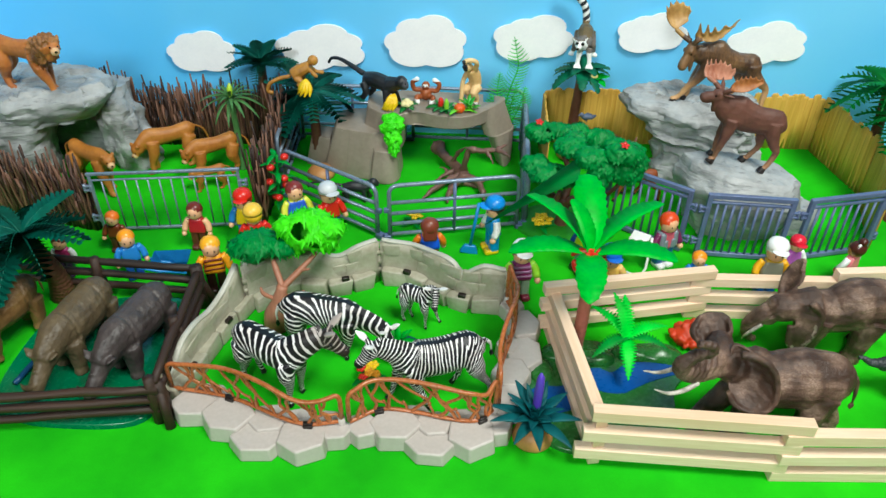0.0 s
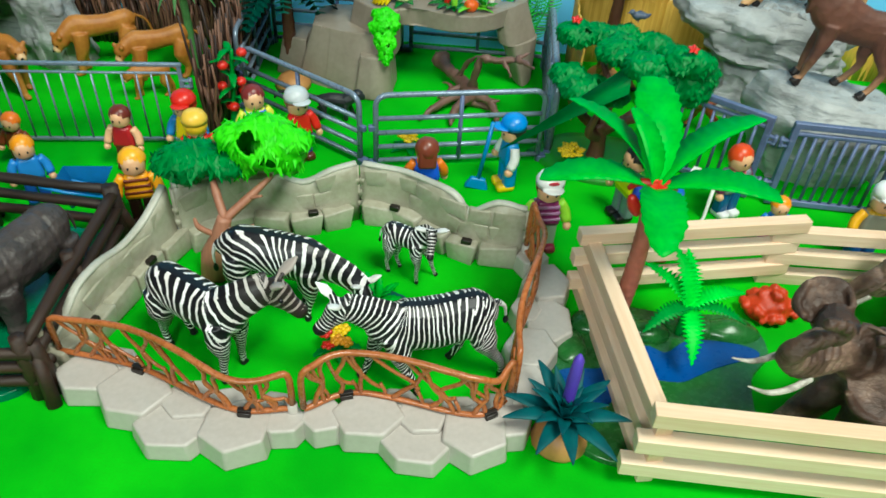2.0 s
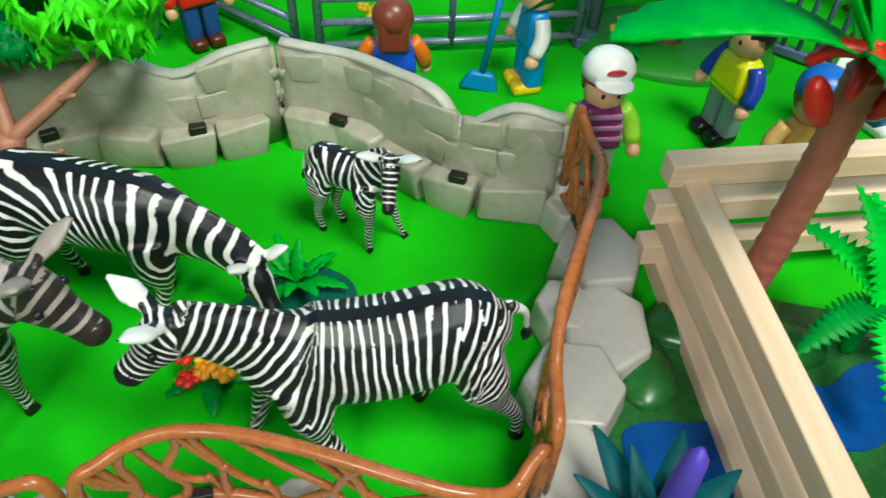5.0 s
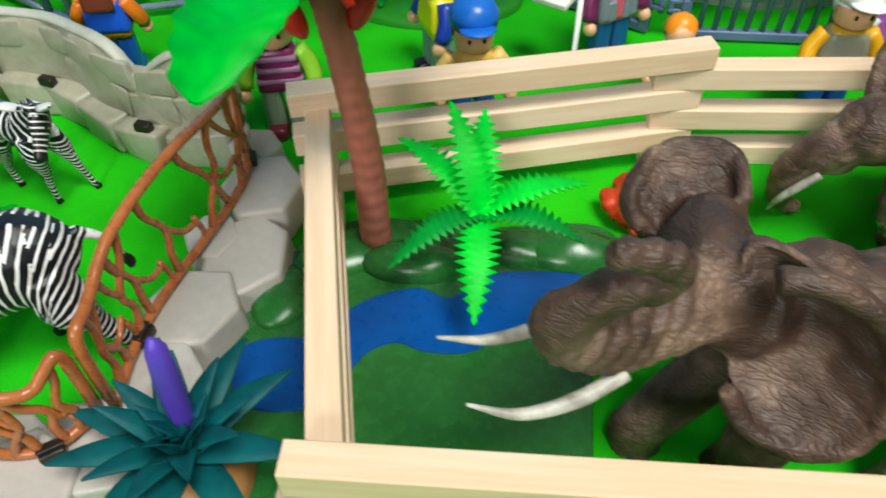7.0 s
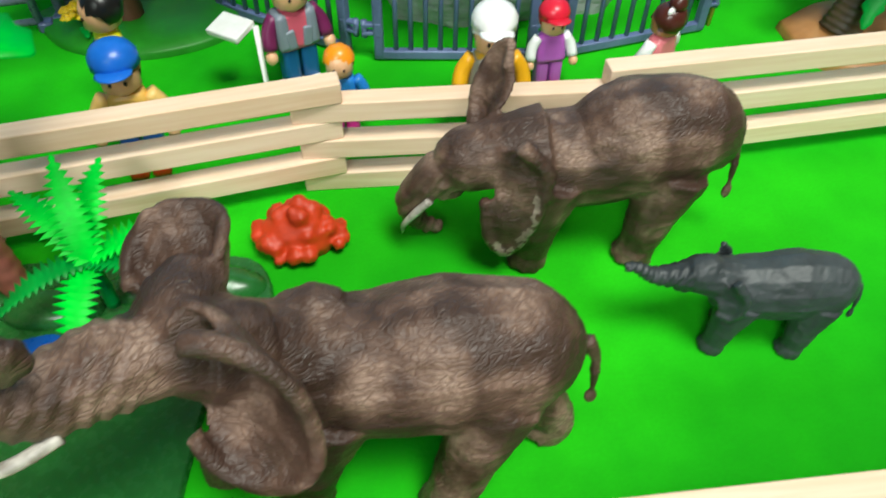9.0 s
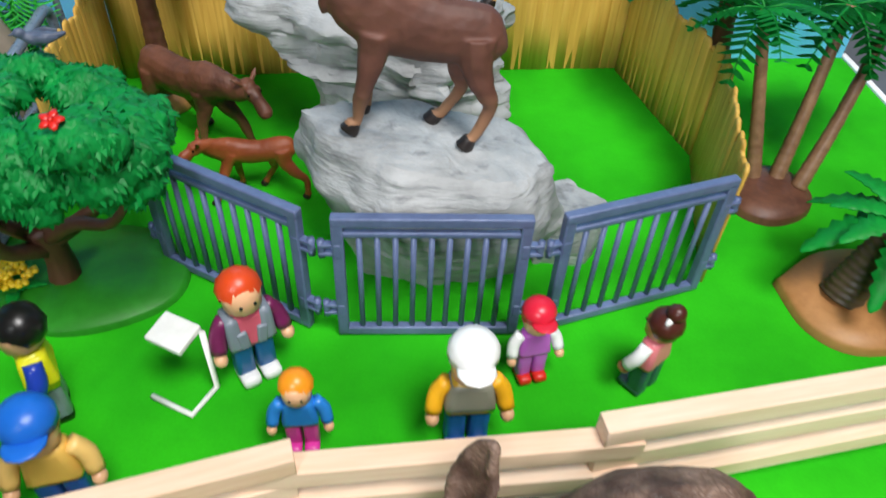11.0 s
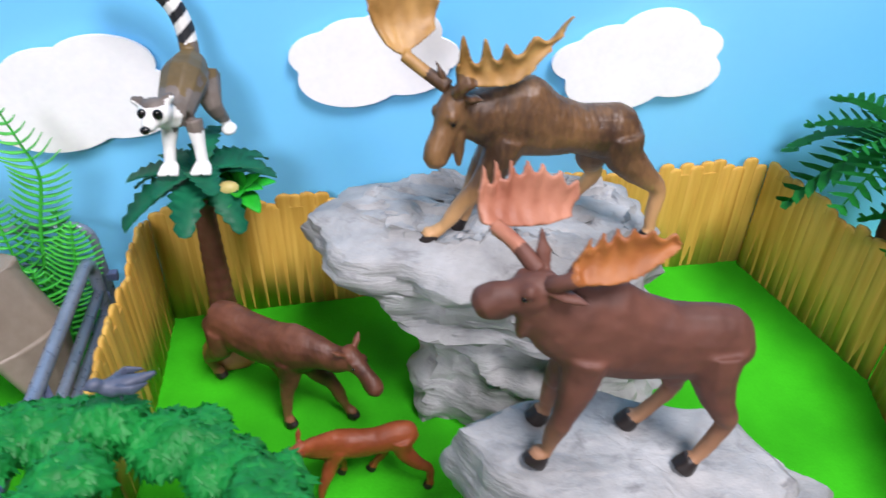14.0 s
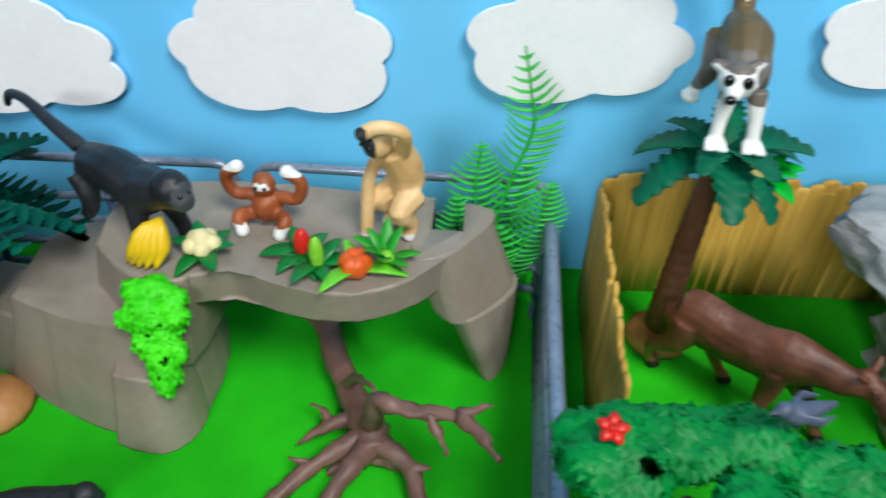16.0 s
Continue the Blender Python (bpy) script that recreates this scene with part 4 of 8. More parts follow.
crag("boulder", [(0, [(45.5, 100.5), (46.4, 96.4), (50.5, 95.0), (55.8, 95.8), (57.6, 98.5), (55, 101), (50, 102)]), (4.0, [(43.8, 100.6), (45.0, 96.4), (49.4, 93.6), (55.8, 93.6), (58.4, 96.6), (57.2, 100.2), (50, 102.4)]), (6.6, [(42.8, 100.0), (44.0, 96.2), (48.0, 92.8), (55.2, 92.4), (58.0, 95.4), (56.6, 99.8), (49.6, 102.2)]), (8.9, [(43.2, 99.6), (44.6, 97.0), (48.6, 93.9), (54.8, 93.4), (57.2, 95.8), (55.8, 99.5), (49.4, 101.8)]), (9.15, [(43.5, 99.4), (44.9, 97.2), (48.8, 94.3), (54.5, 93.8), (56.8, 96.0), (55.5, 99.3), (49.4, 101.5)])],
     "grey moulded boulder with a sloping flat top under the bull moose", 3, .22, .2, -.1, .2, flat=True, rugged=.12)
crag("low_rock", [(0, [(56.5, 100.4), (57.0, 96.6), (60.4, 96.4), (61.8, 98.4), (59.8, 100.6)]), (3.2, [(56.4, 99.8), (57.0, 96.6), (60.6, 96.4), (61.9, 98.3), (59.6, 100.4)]), (3.8, [(56.6, 99.6), (57.2, 96.9), (60.3, 96.7), (61.4, 98.3), (59.4, 100.1)])], "low grey angular rock leaning on the boulder", 8, .4, .1, -.06, .2, flat=True)
crag("cliff_rock", [(0, [(43.4, 113), (44.0, 108.6), (48.8, 106.4), (54.4, 106.4), (57.0, 110), (55.5, 115.6), (46, 116.5)]), (3.6, [(43.6, 113), (44.4, 109.0), (49.0, 107.2), (54.4, 107.2), (56.6, 110), (55, 115.4), (46, 116.4)]), (5.4, [(43.8, 113.4), (44.2, 109.6), (48.8, 108.2), (53.8, 108.0), (56.2, 110.4), (54.8, 115.4), (45.5, 116.4)]), (6.6, [(42.0, 113.4), (42.6, 108.4), (48.0, 106.4), (54.0, 106.4), (56.4, 110.4), (54.8, 115.4), (45.5, 116.4)]), (7.8, [(40.2, 113.8), (41.2, 108.8), (46.2, 106.4), (53.6, 106.2), (56.4, 110.2), (54.8, 115.6), (44.5, 116.6)]), (9.8, [(37.8, 113.0), (40.6, 108.4), (46.0, 106.8), (53.0, 106.4), (56.2, 110.0), (54.8, 115.6), (43.6, 116.8)]), (11.2, [(37.6, 112.6), (40.4, 109.0), (46.0, 107.6), (52.6, 107.2), (55.8, 110.2), (54.4, 115.4), (43.6, 116.4)]), (11.8, [(39.2, 112.6), (41.6, 110.0), (46.4, 108.6), (52.0, 108.2), (54.8, 110.6), (53.6, 114.6), (44.2, 115.6)])],
     "craggy grey moulded cliff under the antlered moose", 5, .2, .6, -.07, .75, rugged=.75)
# lion cave, open at its front
cave = thing("lion_cave", at_cm(0, 0), "grey moulded rock cave with an overhanging ledge", "rock")
crag("ledge", [(8.6, [(-53, 103), (-46, 101.0), (-39, 101.8), (-34.2, 104.2), (-32.6, 107), (-34, 110), (-40, 112), (-53, 112)]), (10.8, [(-54, 100.6), (-46, 99.4), (-38.6, 100.6), (-32.2, 103.0), (-30.2, 106), (-32.4, 110), (-39, 112.6), (-54, 113)]), (12.2, [(-54, 100.2), (-46, 99.2), (-38.2, 100.4), (-31.6, 102.8), (-29.4, 105.8), (-31.8, 110), (-39, 112.8), (-54, 113)]), (13.0, [(-53, 101), (-46, 100.2), (-38.6, 101.4), (-32.4, 103.6), (-30.4, 105.9), (-32.6, 109.6), (-39, 112), (-53, 112)])], "", 11, .25, .5, .05, .6, cave, rugged=.6)
crag("side_rock", [(0, [(-34.4, 108.6), (-30.2, 106.6), (-27.4, 108.0), (-27.6, 111.6), (-31, 113.6), (-34.4, 112.8)]), (4.5, [(-34.2, 108.4), (-30.6, 106.4), (-28.2, 108.0), (-28.4, 111.6), (-31.4, 113.4), (-34.2, 112.6)]), (9.0, [(-34.6, 108.0), (-31.8, 106.4), (-29.4, 107.8), (-29.6, 111.0), (-32, 113), (-34.6, 112.2)]), (11.4, [(-34.6, 108.0), (-32.4, 106.8), (-30.6, 107.8), (-30.6, 110.4), (-32.6, 112.2), (-34.6, 111.8)])], "", 12, .35, .3, 0, .6, cave)
crag("rear_rock", [(0, [(-54, 113.6), (-44, 112.2), (-33, 112.4), (-32.6, 115.6), (-54, 116)]), (10.4, [(-54, 113.4), (-44, 112.4), (-33.4, 112.6), (-33, 115.2), (-54, 115.6)])], "", 13, .5, .3, 0, .4, cave)
crag("side_rock", [(0, [(-54, 101.6), (-44.6, 100.6), (-40.6, 102.2), (-40.4, 106.5), (-45, 113), (-54, 113)]), (5, [(-54, 101), (-44.2, 100.2), (-40.0, 102.0), (-40.2, 106.5), (-45, 113), (-54, 113)]), (10.4, [(-54, 100.6), (-43.2, 99.8), (-38.6, 101.8), (-39.6, 106.5), (-44, 113), (-54, 113)])], "", 14, .35, .35, 0, .6, cave)
# ape rock: an arch of three smooth blocks
def prism(bm, low, high, z0, z1):
    if len(low) > 4:
        low, high = ([(p.x, p.y) for p in curve([(*q, 0) for q in o + o[:1]], 3)[:-1]] for o in (low, high))
    a, b = [bm.verts.new((*p, z0)) for p in low], [bm.verts.new((*p, z1)) for p in high]
    n = len(a)
    fs = [bm.faces.new(a[::-1]), bm.faces.new(b)] + [bm.faces.new((a[k], a[(k + 1) % n], b[(k + 1) % n], b[k])) for k in range(n)]
    es = list({e for f in fs for e in f.edges})
    got = bmesh.ops.bevel(bm, geom=es, offset=.22, segments=3, affect="EDGES", profile=.6)


def carve(bm, c, size):
    """Cuts a square hole out of a solid."""
    cut = bmesh.new()
    box(cut, c, size, bevel=.04)
    obs = []
    for b_ in (bm, cut):
        me = bpy.data.meshes.new("carve")
        bmesh.ops.recalc_face_normals(b_, faces=b_.faces[:])
        b_.to_mesh(me)
        b_.free()
        obs.append(new("carve", me))
    mod = obs[0].modifiers.new("cut", "BOOLEAN")
    mod.operation, mod.object, mod.solver = "DIFFERENCE", obs[1], "EXACT"
    dg = bpy.context.evaluated_depsgraph_get()
    got = bpy.data.meshes.new_from_object(obs[0].evaluated_get(dg), depsgraph=dg)
    out = bmesh.new()
    out.from_mesh(got)
    for ob in obs:
        me = ob.data
        bpy.data.objects.remove(ob)
        bpy.data.meshes.remove(me)
    bpy.data.meshes.remove(got)
    return out


def ape_rock():
    slab = [(3.0, 111.2), (5.4, 109.2), (8.2, 108.9), (9.9, 109.6), (12.0, 108.8), (15.0, 108.3), (17.6, 109.1), (19.9, 111.4), (21.8, 114.0), (21.2, 115.4), (14.5, 115.9), (5.5, 116.0)]
    rock = thing("ape_rock", at_cm(0, 0), "smooth brown-grey moulded rock arch with a notched flat top", "rock")

    def block(name, *a, notch=False):
        bm = bmesh.new()
        prism(bm, *a)
        if notch:
            bm = carve(bm, (19.65, 115.1, 8.5), (1.55, 4.0, 5.0))
        for f in bm.faces:
            f.smooth = True
        part(name, bm, CAVEROCK, rock).modifiers.new("edges", "WEIGHTED_NORMAL")

    block("top_slab", slab, slab, 7.3, 9.2, notch=True)
    block("rock_block", [(21.2, 112.8), (22.3, 111.2), (23.3, 113.2), (22.6, 115.4), (21.0, 115.4)], [(19.6, 112.0), (20.9, 110.9), (23.4, 113.6), (22.6, 115.6), (19.2, 115.6)], 0, 5.2)
    block("rock_block", [(19.2, 111.6), (20.7, 110.8), (23.3, 113.6), (22.5, 115.6), (19.0, 115.6)], [(18.0, 110.8), (19.7, 111.2), (21.7, 113.9), (21.1, 115.2), (18.0, 115.2)], 4.9, 9.25, notch=True)
    block("rock_block", [(-3.4, 109.0), (1.4, 107.0), (4.6, 106.2), (7.3, 107.2), (7.6, 112), (5, 116), (-3.4, 115.6)], [(-1.4, 109.4), (1.6, 108.3), (4.4, 107.9), (6.6, 108.2), (7.0, 112), (4.4, 115.4), (-1.2, 114.6)], 0, 6.6)
    block("rock_block", [(2.0, 110.4), (4.8, 108.2), (7.6, 107.9), (8.0, 113), (6, 116), (2.0, 115.4)], [(3.0, 110.8), (5.2, 108.9), (8.1, 108.7), (8.4, 113), (6, 115.8), (3.0, 115.2)], 4, 9.22)
    block("rock_block", [(3.6, 105.7), (6.2, 105.3), (7.6, 106.8), (7.2, 109), (3.6, 109)], [(4.2, 106.6), (6.2, 106.4), (7.1, 107.4), (7.0, 109), (4.2, 109)], 0, 4.6)
    block("rock_block", [(-6.2, 110.2), (-2.4, 109.2), (-2.0, 114), (-6.0, 115)], [(-5.2, 110.8), (-2.4, 110.0), (-2.2, 113.6), (-5.2, 114.2)], 0, 4.4)
    # solid dark discs, coloured like the shade inside peg holes; nothing is cut
    for px, py in ((12.1, 110.1), (19.4, 112.3)):
        bm = bmesh.new()
        tube(bm, [(0, 0, -.4), (0, 0, .03)], .15, 10)
        part("peg_hole", bm, DARKCLIP, rock, "small dark disc standing for the shade in a peg hole", at_cm(px, py, 9.2))


ape_rock()

# ---- toy animals: each one plain moulded figure ----
def zebra(x, y, rz, spine, feet, mat_, label, k=1.0, lower=-1.6, tail=(), rate=(12.0, 19.0), hip=1.5, head=1.0, girth=1.0, ear=1.0, splay=1.0, beige=0.0, leg=1.0, reach=0):
    """A striped horse figure; spine runs from the rump over hip, back and shoulder to neck, poll and nose."""
    bm = bmesh.new()
    sp = [V(q) for q in spine]
    line = curve(sp[:7], 4)
    up_r = [.5, 1.45 * girth, 1.55 * girth, 1.62 * girth, 1.35, 1.12, .9]
    ac_r = [.5, 1.22 * girth, 1.36 * girth, 1.2 * girth, .8, .66, .56]
    tube(bm, line, [(a * k, b * k) for a, b in zip(spread(ac_r, 4), spread(up_r, 4))], 14)
    poll, nose = sp[6], sp[7]
    d = (nose - poll).normalized()
    side = d.cross(V((0, 0, 1))).normalized()
    up = side.cross(d).normalized()
    hk = k * head
    tube(bm, [poll - d * .35 * hk, poll, poll.lerp(nose, .3) - up * .12 * hk, poll.lerp(nose, .62) - up * .06 * hk, nose, nose + d * .22 * hk], [(q[0] * hk, q[1] * hk) for q in ((.4, .5), (.62, .8), (.62, .86), (.44, .56), (.42, .46), (.22, .26))], 12, up=(0, 0, 1))
    legs = []
    for j, (fx, fy) in enumerate(feet):
        fore = j < 2
        top = sp[3 if fore else 1]
        sgn = 1 if fy > (feet[1 - j][1] if fore else feet[5 - j][1]) else -1
        a = V((top.x + (.25 if fore else -.1) * k, top.y + sgn * .72 * k, top.z - .25 * k))
        f = V((fx, fy, 0))
        knee = a.lerp(f, .52) + V(((.22 if fore else .1) * k, 0, 0))
        hock = a.lerp(f, .74) + V(((.02 if fore else -.28) * k, 0, 0))
        pts = [a, a.lerp(f, .3) + V(((.1 if fore else .2) * k, sgn * .1 * k, 0)), knee, hock, a.lerp(f, .93), f + V((.1 * k, 0, .02))]
        tube(bm, curve(pts, 3), [r * k for r in spread([.95, .82 if fore else .98, .4 if fore else .52, .29, .25, .36], 3)], 10)
        legs.append(curve(pts, 6))
    for q in (1, -1):
        a0 = poll + side * q * .36 * hk + up * .55 * hk - d * .1 * hk
        ek = hk * 1.15 * ear
        e1, e2 = a0 + up * .55 * ek + side * q * .4 * ek * splay, a0 + up * 1.05 * ek + side * q * .72 * ek * splay
        tube(bm, [a0, e1, e2], [(.24 * ek, .14 * ek), (.38 * ek, .17 * ek), (.1 * ek, .06 * ek)], 8)
    neck = curve(sp[3:7], 6)
    for j, q in enumerate(neck[3:]):
        i = j + 3
        t_ = (neck[min(i + 1, len(neck) - 1)] - neck[i - 1]).normalized()
        n_ = t_.cross(V((0, 1, 0))).normalized()
        n_ = -n_ if n_.z < 0 else n_
        ball(bm, q + n_ * (1.42 - .55 * i / len(neck)) * k, (.34 * k, .15 * k, .34 * k), sub=1)
    if tail:
        tube(bm, curve(tail, 4), spread([.26 * k] + [.16 * k] * (len(tail) - 2) + [.1 * k], 4), 7)
        ball(bm, tail[-1], (.24 * k, .2 * k, .42 * k))
    bm = sculpt(bm, .105 if k > .8 else .075, 3)
    ph, ink, tan = (bm.verts.layers.float.new(q) for q in ("phase", "ink", "tan"))
    chain, run, s = [], [], 0.0
    whole_line = line + [poll.lerp(nose, q / 4) for q in range(1, 5)]
    for j, q in enumerate(whole_line):
        s += (q - whole_line[j - 1]).length if j else 0
        chain.append(q), run.append(s)
    hair = curve(tail, 6)[3:] if tail else []
    mid, crest, head_at = run[8 + reach], sp[1].z, run[24]
    for v in bm.verts:
        c = v.co
        j = min((max((c - q).length - (1.15 * k if i < 20 else .5 * k), 0), i) for i, q in enumerate(chain))[1]
        t_ = (chain[min(j + 1, len(chain) - 1)] - chain[max(j - 1, 0)]).normalized()
        at = run[j] + (c - chain[j]).dot(t_)
        # the bands stand upright at mid body, lie down over the haunch, ring the legs and grow finer on the head
        u = min(1, max(0, (mid * 1.15 - at) / (mid * 1.15)))
        u = u * u * (3 - 2 * u)
        turn = hip * u
        low = math.log1p(math.exp(min(30, 4 / k * (crest + lower * k - c.z)))) * k / 4
        v[ph] = rate[0] * (at + turn * (c.z - crest)) / math.sqrt(1 + .6 * turn * turn) - (rate[1] - rate[0] * min(turn, 1) * .7) * leg * low + .45 * rate[0] * max(0, at - head_at)
        b = 0.0
        if c.z < .4 * k or (c - nose).length < .5 * hk:
            b = -2.0
        elif j < 15 and abs(c.y - chain[j].y) < .17 * k and v.normal.z > .75:
            b = -2.0
        elif v.normal.z < -.75 and c.z > 2.2 * k:
            b = .9
        if tail and min((c - q).length for q in hair) < .34 * k:
            b = 1.6
        if tail and (c - V(tail[-1])).length < .55 * k:
            b = -2.0
        v[ink] = b
        v[tan] = beige * min(1, max(0, (at - run[17]) / (run[24] - run[17])))
    bm.faces.ensure_lookup_table()
    for q in (1, -1):
        for f in ball(bm, poll.lerp(nose, .34) + side * q * .56 * hk + up * .22 * hk, .15 * hk, sub=1):
            f[ink] = -2.0
        for v in bm.verts:
            a0 = poll + side * q * .36 * hk + up * .55 * hk - d * .1 * hk + up * .6 * ek + side * q * .45 * ek * splay
            if (v.co - a0).length < .5 * ek:
                v[ink] = 1.8
    whole("zebra_figure", bm, mat_, at_cm(x, y, 0, rz=rz), label, "animal figure", "zebra figures in the pen")


Z1 = zebra_material("zebra_paint", .76)
zebra(-3.2, 68.6, -27, [(-1.5, 0, 5.3), (0, 0, 5.75), (2.5, 0, 5.55), (4.9, 0, 5.6), (6.0, .3, 6.6), (7.0, .9, 7.4), (8.0, 1.8, 8.1), (9.8, 2.5, 6.2)], ((5.5, -1.1), (5.3, .9), (-.3, -.7), (.3, 1.0)), Z1, "black and white striped zebra figure with its head turned aside", tail=((-1.4, 0, 5.8), (-2.0, .2, 4.8), (-2.1, .3, 3.2)), rate=(9.5, 17.0), hip=2.2, head=1.22, girth=1.12, beige=.95, reach=1)
zebra(.3, 73.0, -4, [(-1.3, 0, 5.3), (.3, 0, 5.7), (2.9, 0, 5.4), (5.3, 0, 5.1), (6.8, 0, 4.75), (8.0, -.1, 4.3), (9.2, -.3, 3.5), (10.4, -1.5, 1.9)], ((5.3, -1.0), (4.5, .9), (-.5, -1.0), (.6, 1.0)), Z1, "black and white striped zebra figure grazing with lowered head", tail=((-1.3, 0, 5.8), (-1.8, 0, 4.6), (-1.9, .2, 3.0)), rate=(9.4, 16.0), hip=5.0, girth=1.16, reach=3)
zebra(18.4, 68.5, 195, [(-.9, 0, 5.2), (.5, 0, 5.6), (3.2, 0, 5.05), (5.9, 0, 5.2), (7.2, 0, 6.2), (8.3, .05, 6.9), (9.4, .1, 7.5), (11.0, .5, 5.9)], ((4.6, 1.8), (8.3, -.3), (-1.6, 1.1), (1.8, -1.1)), Z1, "black and white striped zebra figure with its head low", tail=((-.9, -.2, 6.2), (-1.7, -.6, 5.2), (-2.0, -.9, 3.6)), rate=(17.5, 15.0), hip=.6, girth=1.24, head=1.08, leg=.8)
zebra(11.2, 78.0, -20, [(-.8, 0, 3.7), (-.1, 0, 4.1), (1.0, 0, 4.0), (2.0, 0, 4.0), (2.6, .1, 4.6), (3.0, .1, 5.0), (3.3, 0, 5.3), (3.8, -1.3, 3.7)], ((2.4, -.6), (3.4, 1.0), (-.3, -.3), (.3, .6)), Z1, "small striped zebra foal figure standing by the rock wall", k=.6, tail=((-.8, 0, 4.2), (-1.1, 0, 3.6), (-1.2, 0, 2.8)), rate=(17.0, 26.0), hip=1.2, head=1.12, ear=1.3, splay=1.5, beige=.25)


def antler(bm, stem, low, top, tines, long_, thick=.26, power=1.6, cup=.25):
    """A palm between a lower edge and an upper edge that breaks into tines, on a stem from the head."""
    tube(bm, curve(stem, 4), spread([.36, .3] + [.3] * (len(stem) - 2), 4), 8)
    lo, hi = curve(low, 12), curve(top, 12)
    n = 72

    def at(line, u):
        w = u * (len(line) - 1)
        i = min(int(w), len(line) - 2)
        return line[i].lerp(line[i + 1], w - i)

    face = (lo[-1] - lo[0]).cross(hi[len(hi) // 2] - lo[len(lo) // 2]).normalized()
    rows = []
    for j in range(n + 1):
        u = j / n
        p, q = at(lo, u), at(hi, u)
        grow = .5 + .5 * math.cos(2 * math.pi * (tines * u - .5))
        q = q + (q - p).normalized() * long_ * (grow ** power - .35) * (.8 + .35 * math.sin(5 * u + 1))
        row = []
        for i in range(9):
            w = i / 8
            c = p.lerp(q, w) - face * cup * math.sin(math.pi * min(1, w * 1.1)) + face * .05 * math.sin(26 * u) * w
            half = face * thick * (.62 - .34 * w)
            row.append((bm.verts.new(c + half), bm.verts.new(c - half)))
        rows.append(row)
    for r0, r1 in zip(rows, rows[1:]):
        for i in range(8):
            bm.faces.new((r0[i][0], r0[i + 1][0], r1[i + 1][0], r1[i][0]))
            bm.faces.new((r0[i][1], r1[i][1], r1[i + 1][1], r0[i + 1][1]))
        bm.faces.new((r0[0][0], r1[0][0], r1[0][1], r0[0][1]))
        bm.faces.new((r0[8][0], r0[8][1], r1[8][1], r1[8][0]))
    for r in (rows[0], rows[-1]):
        for i in range(8):
            bm.faces.new((r[i][0], r[i][1], r[i + 1][1], r[i + 1][0]))


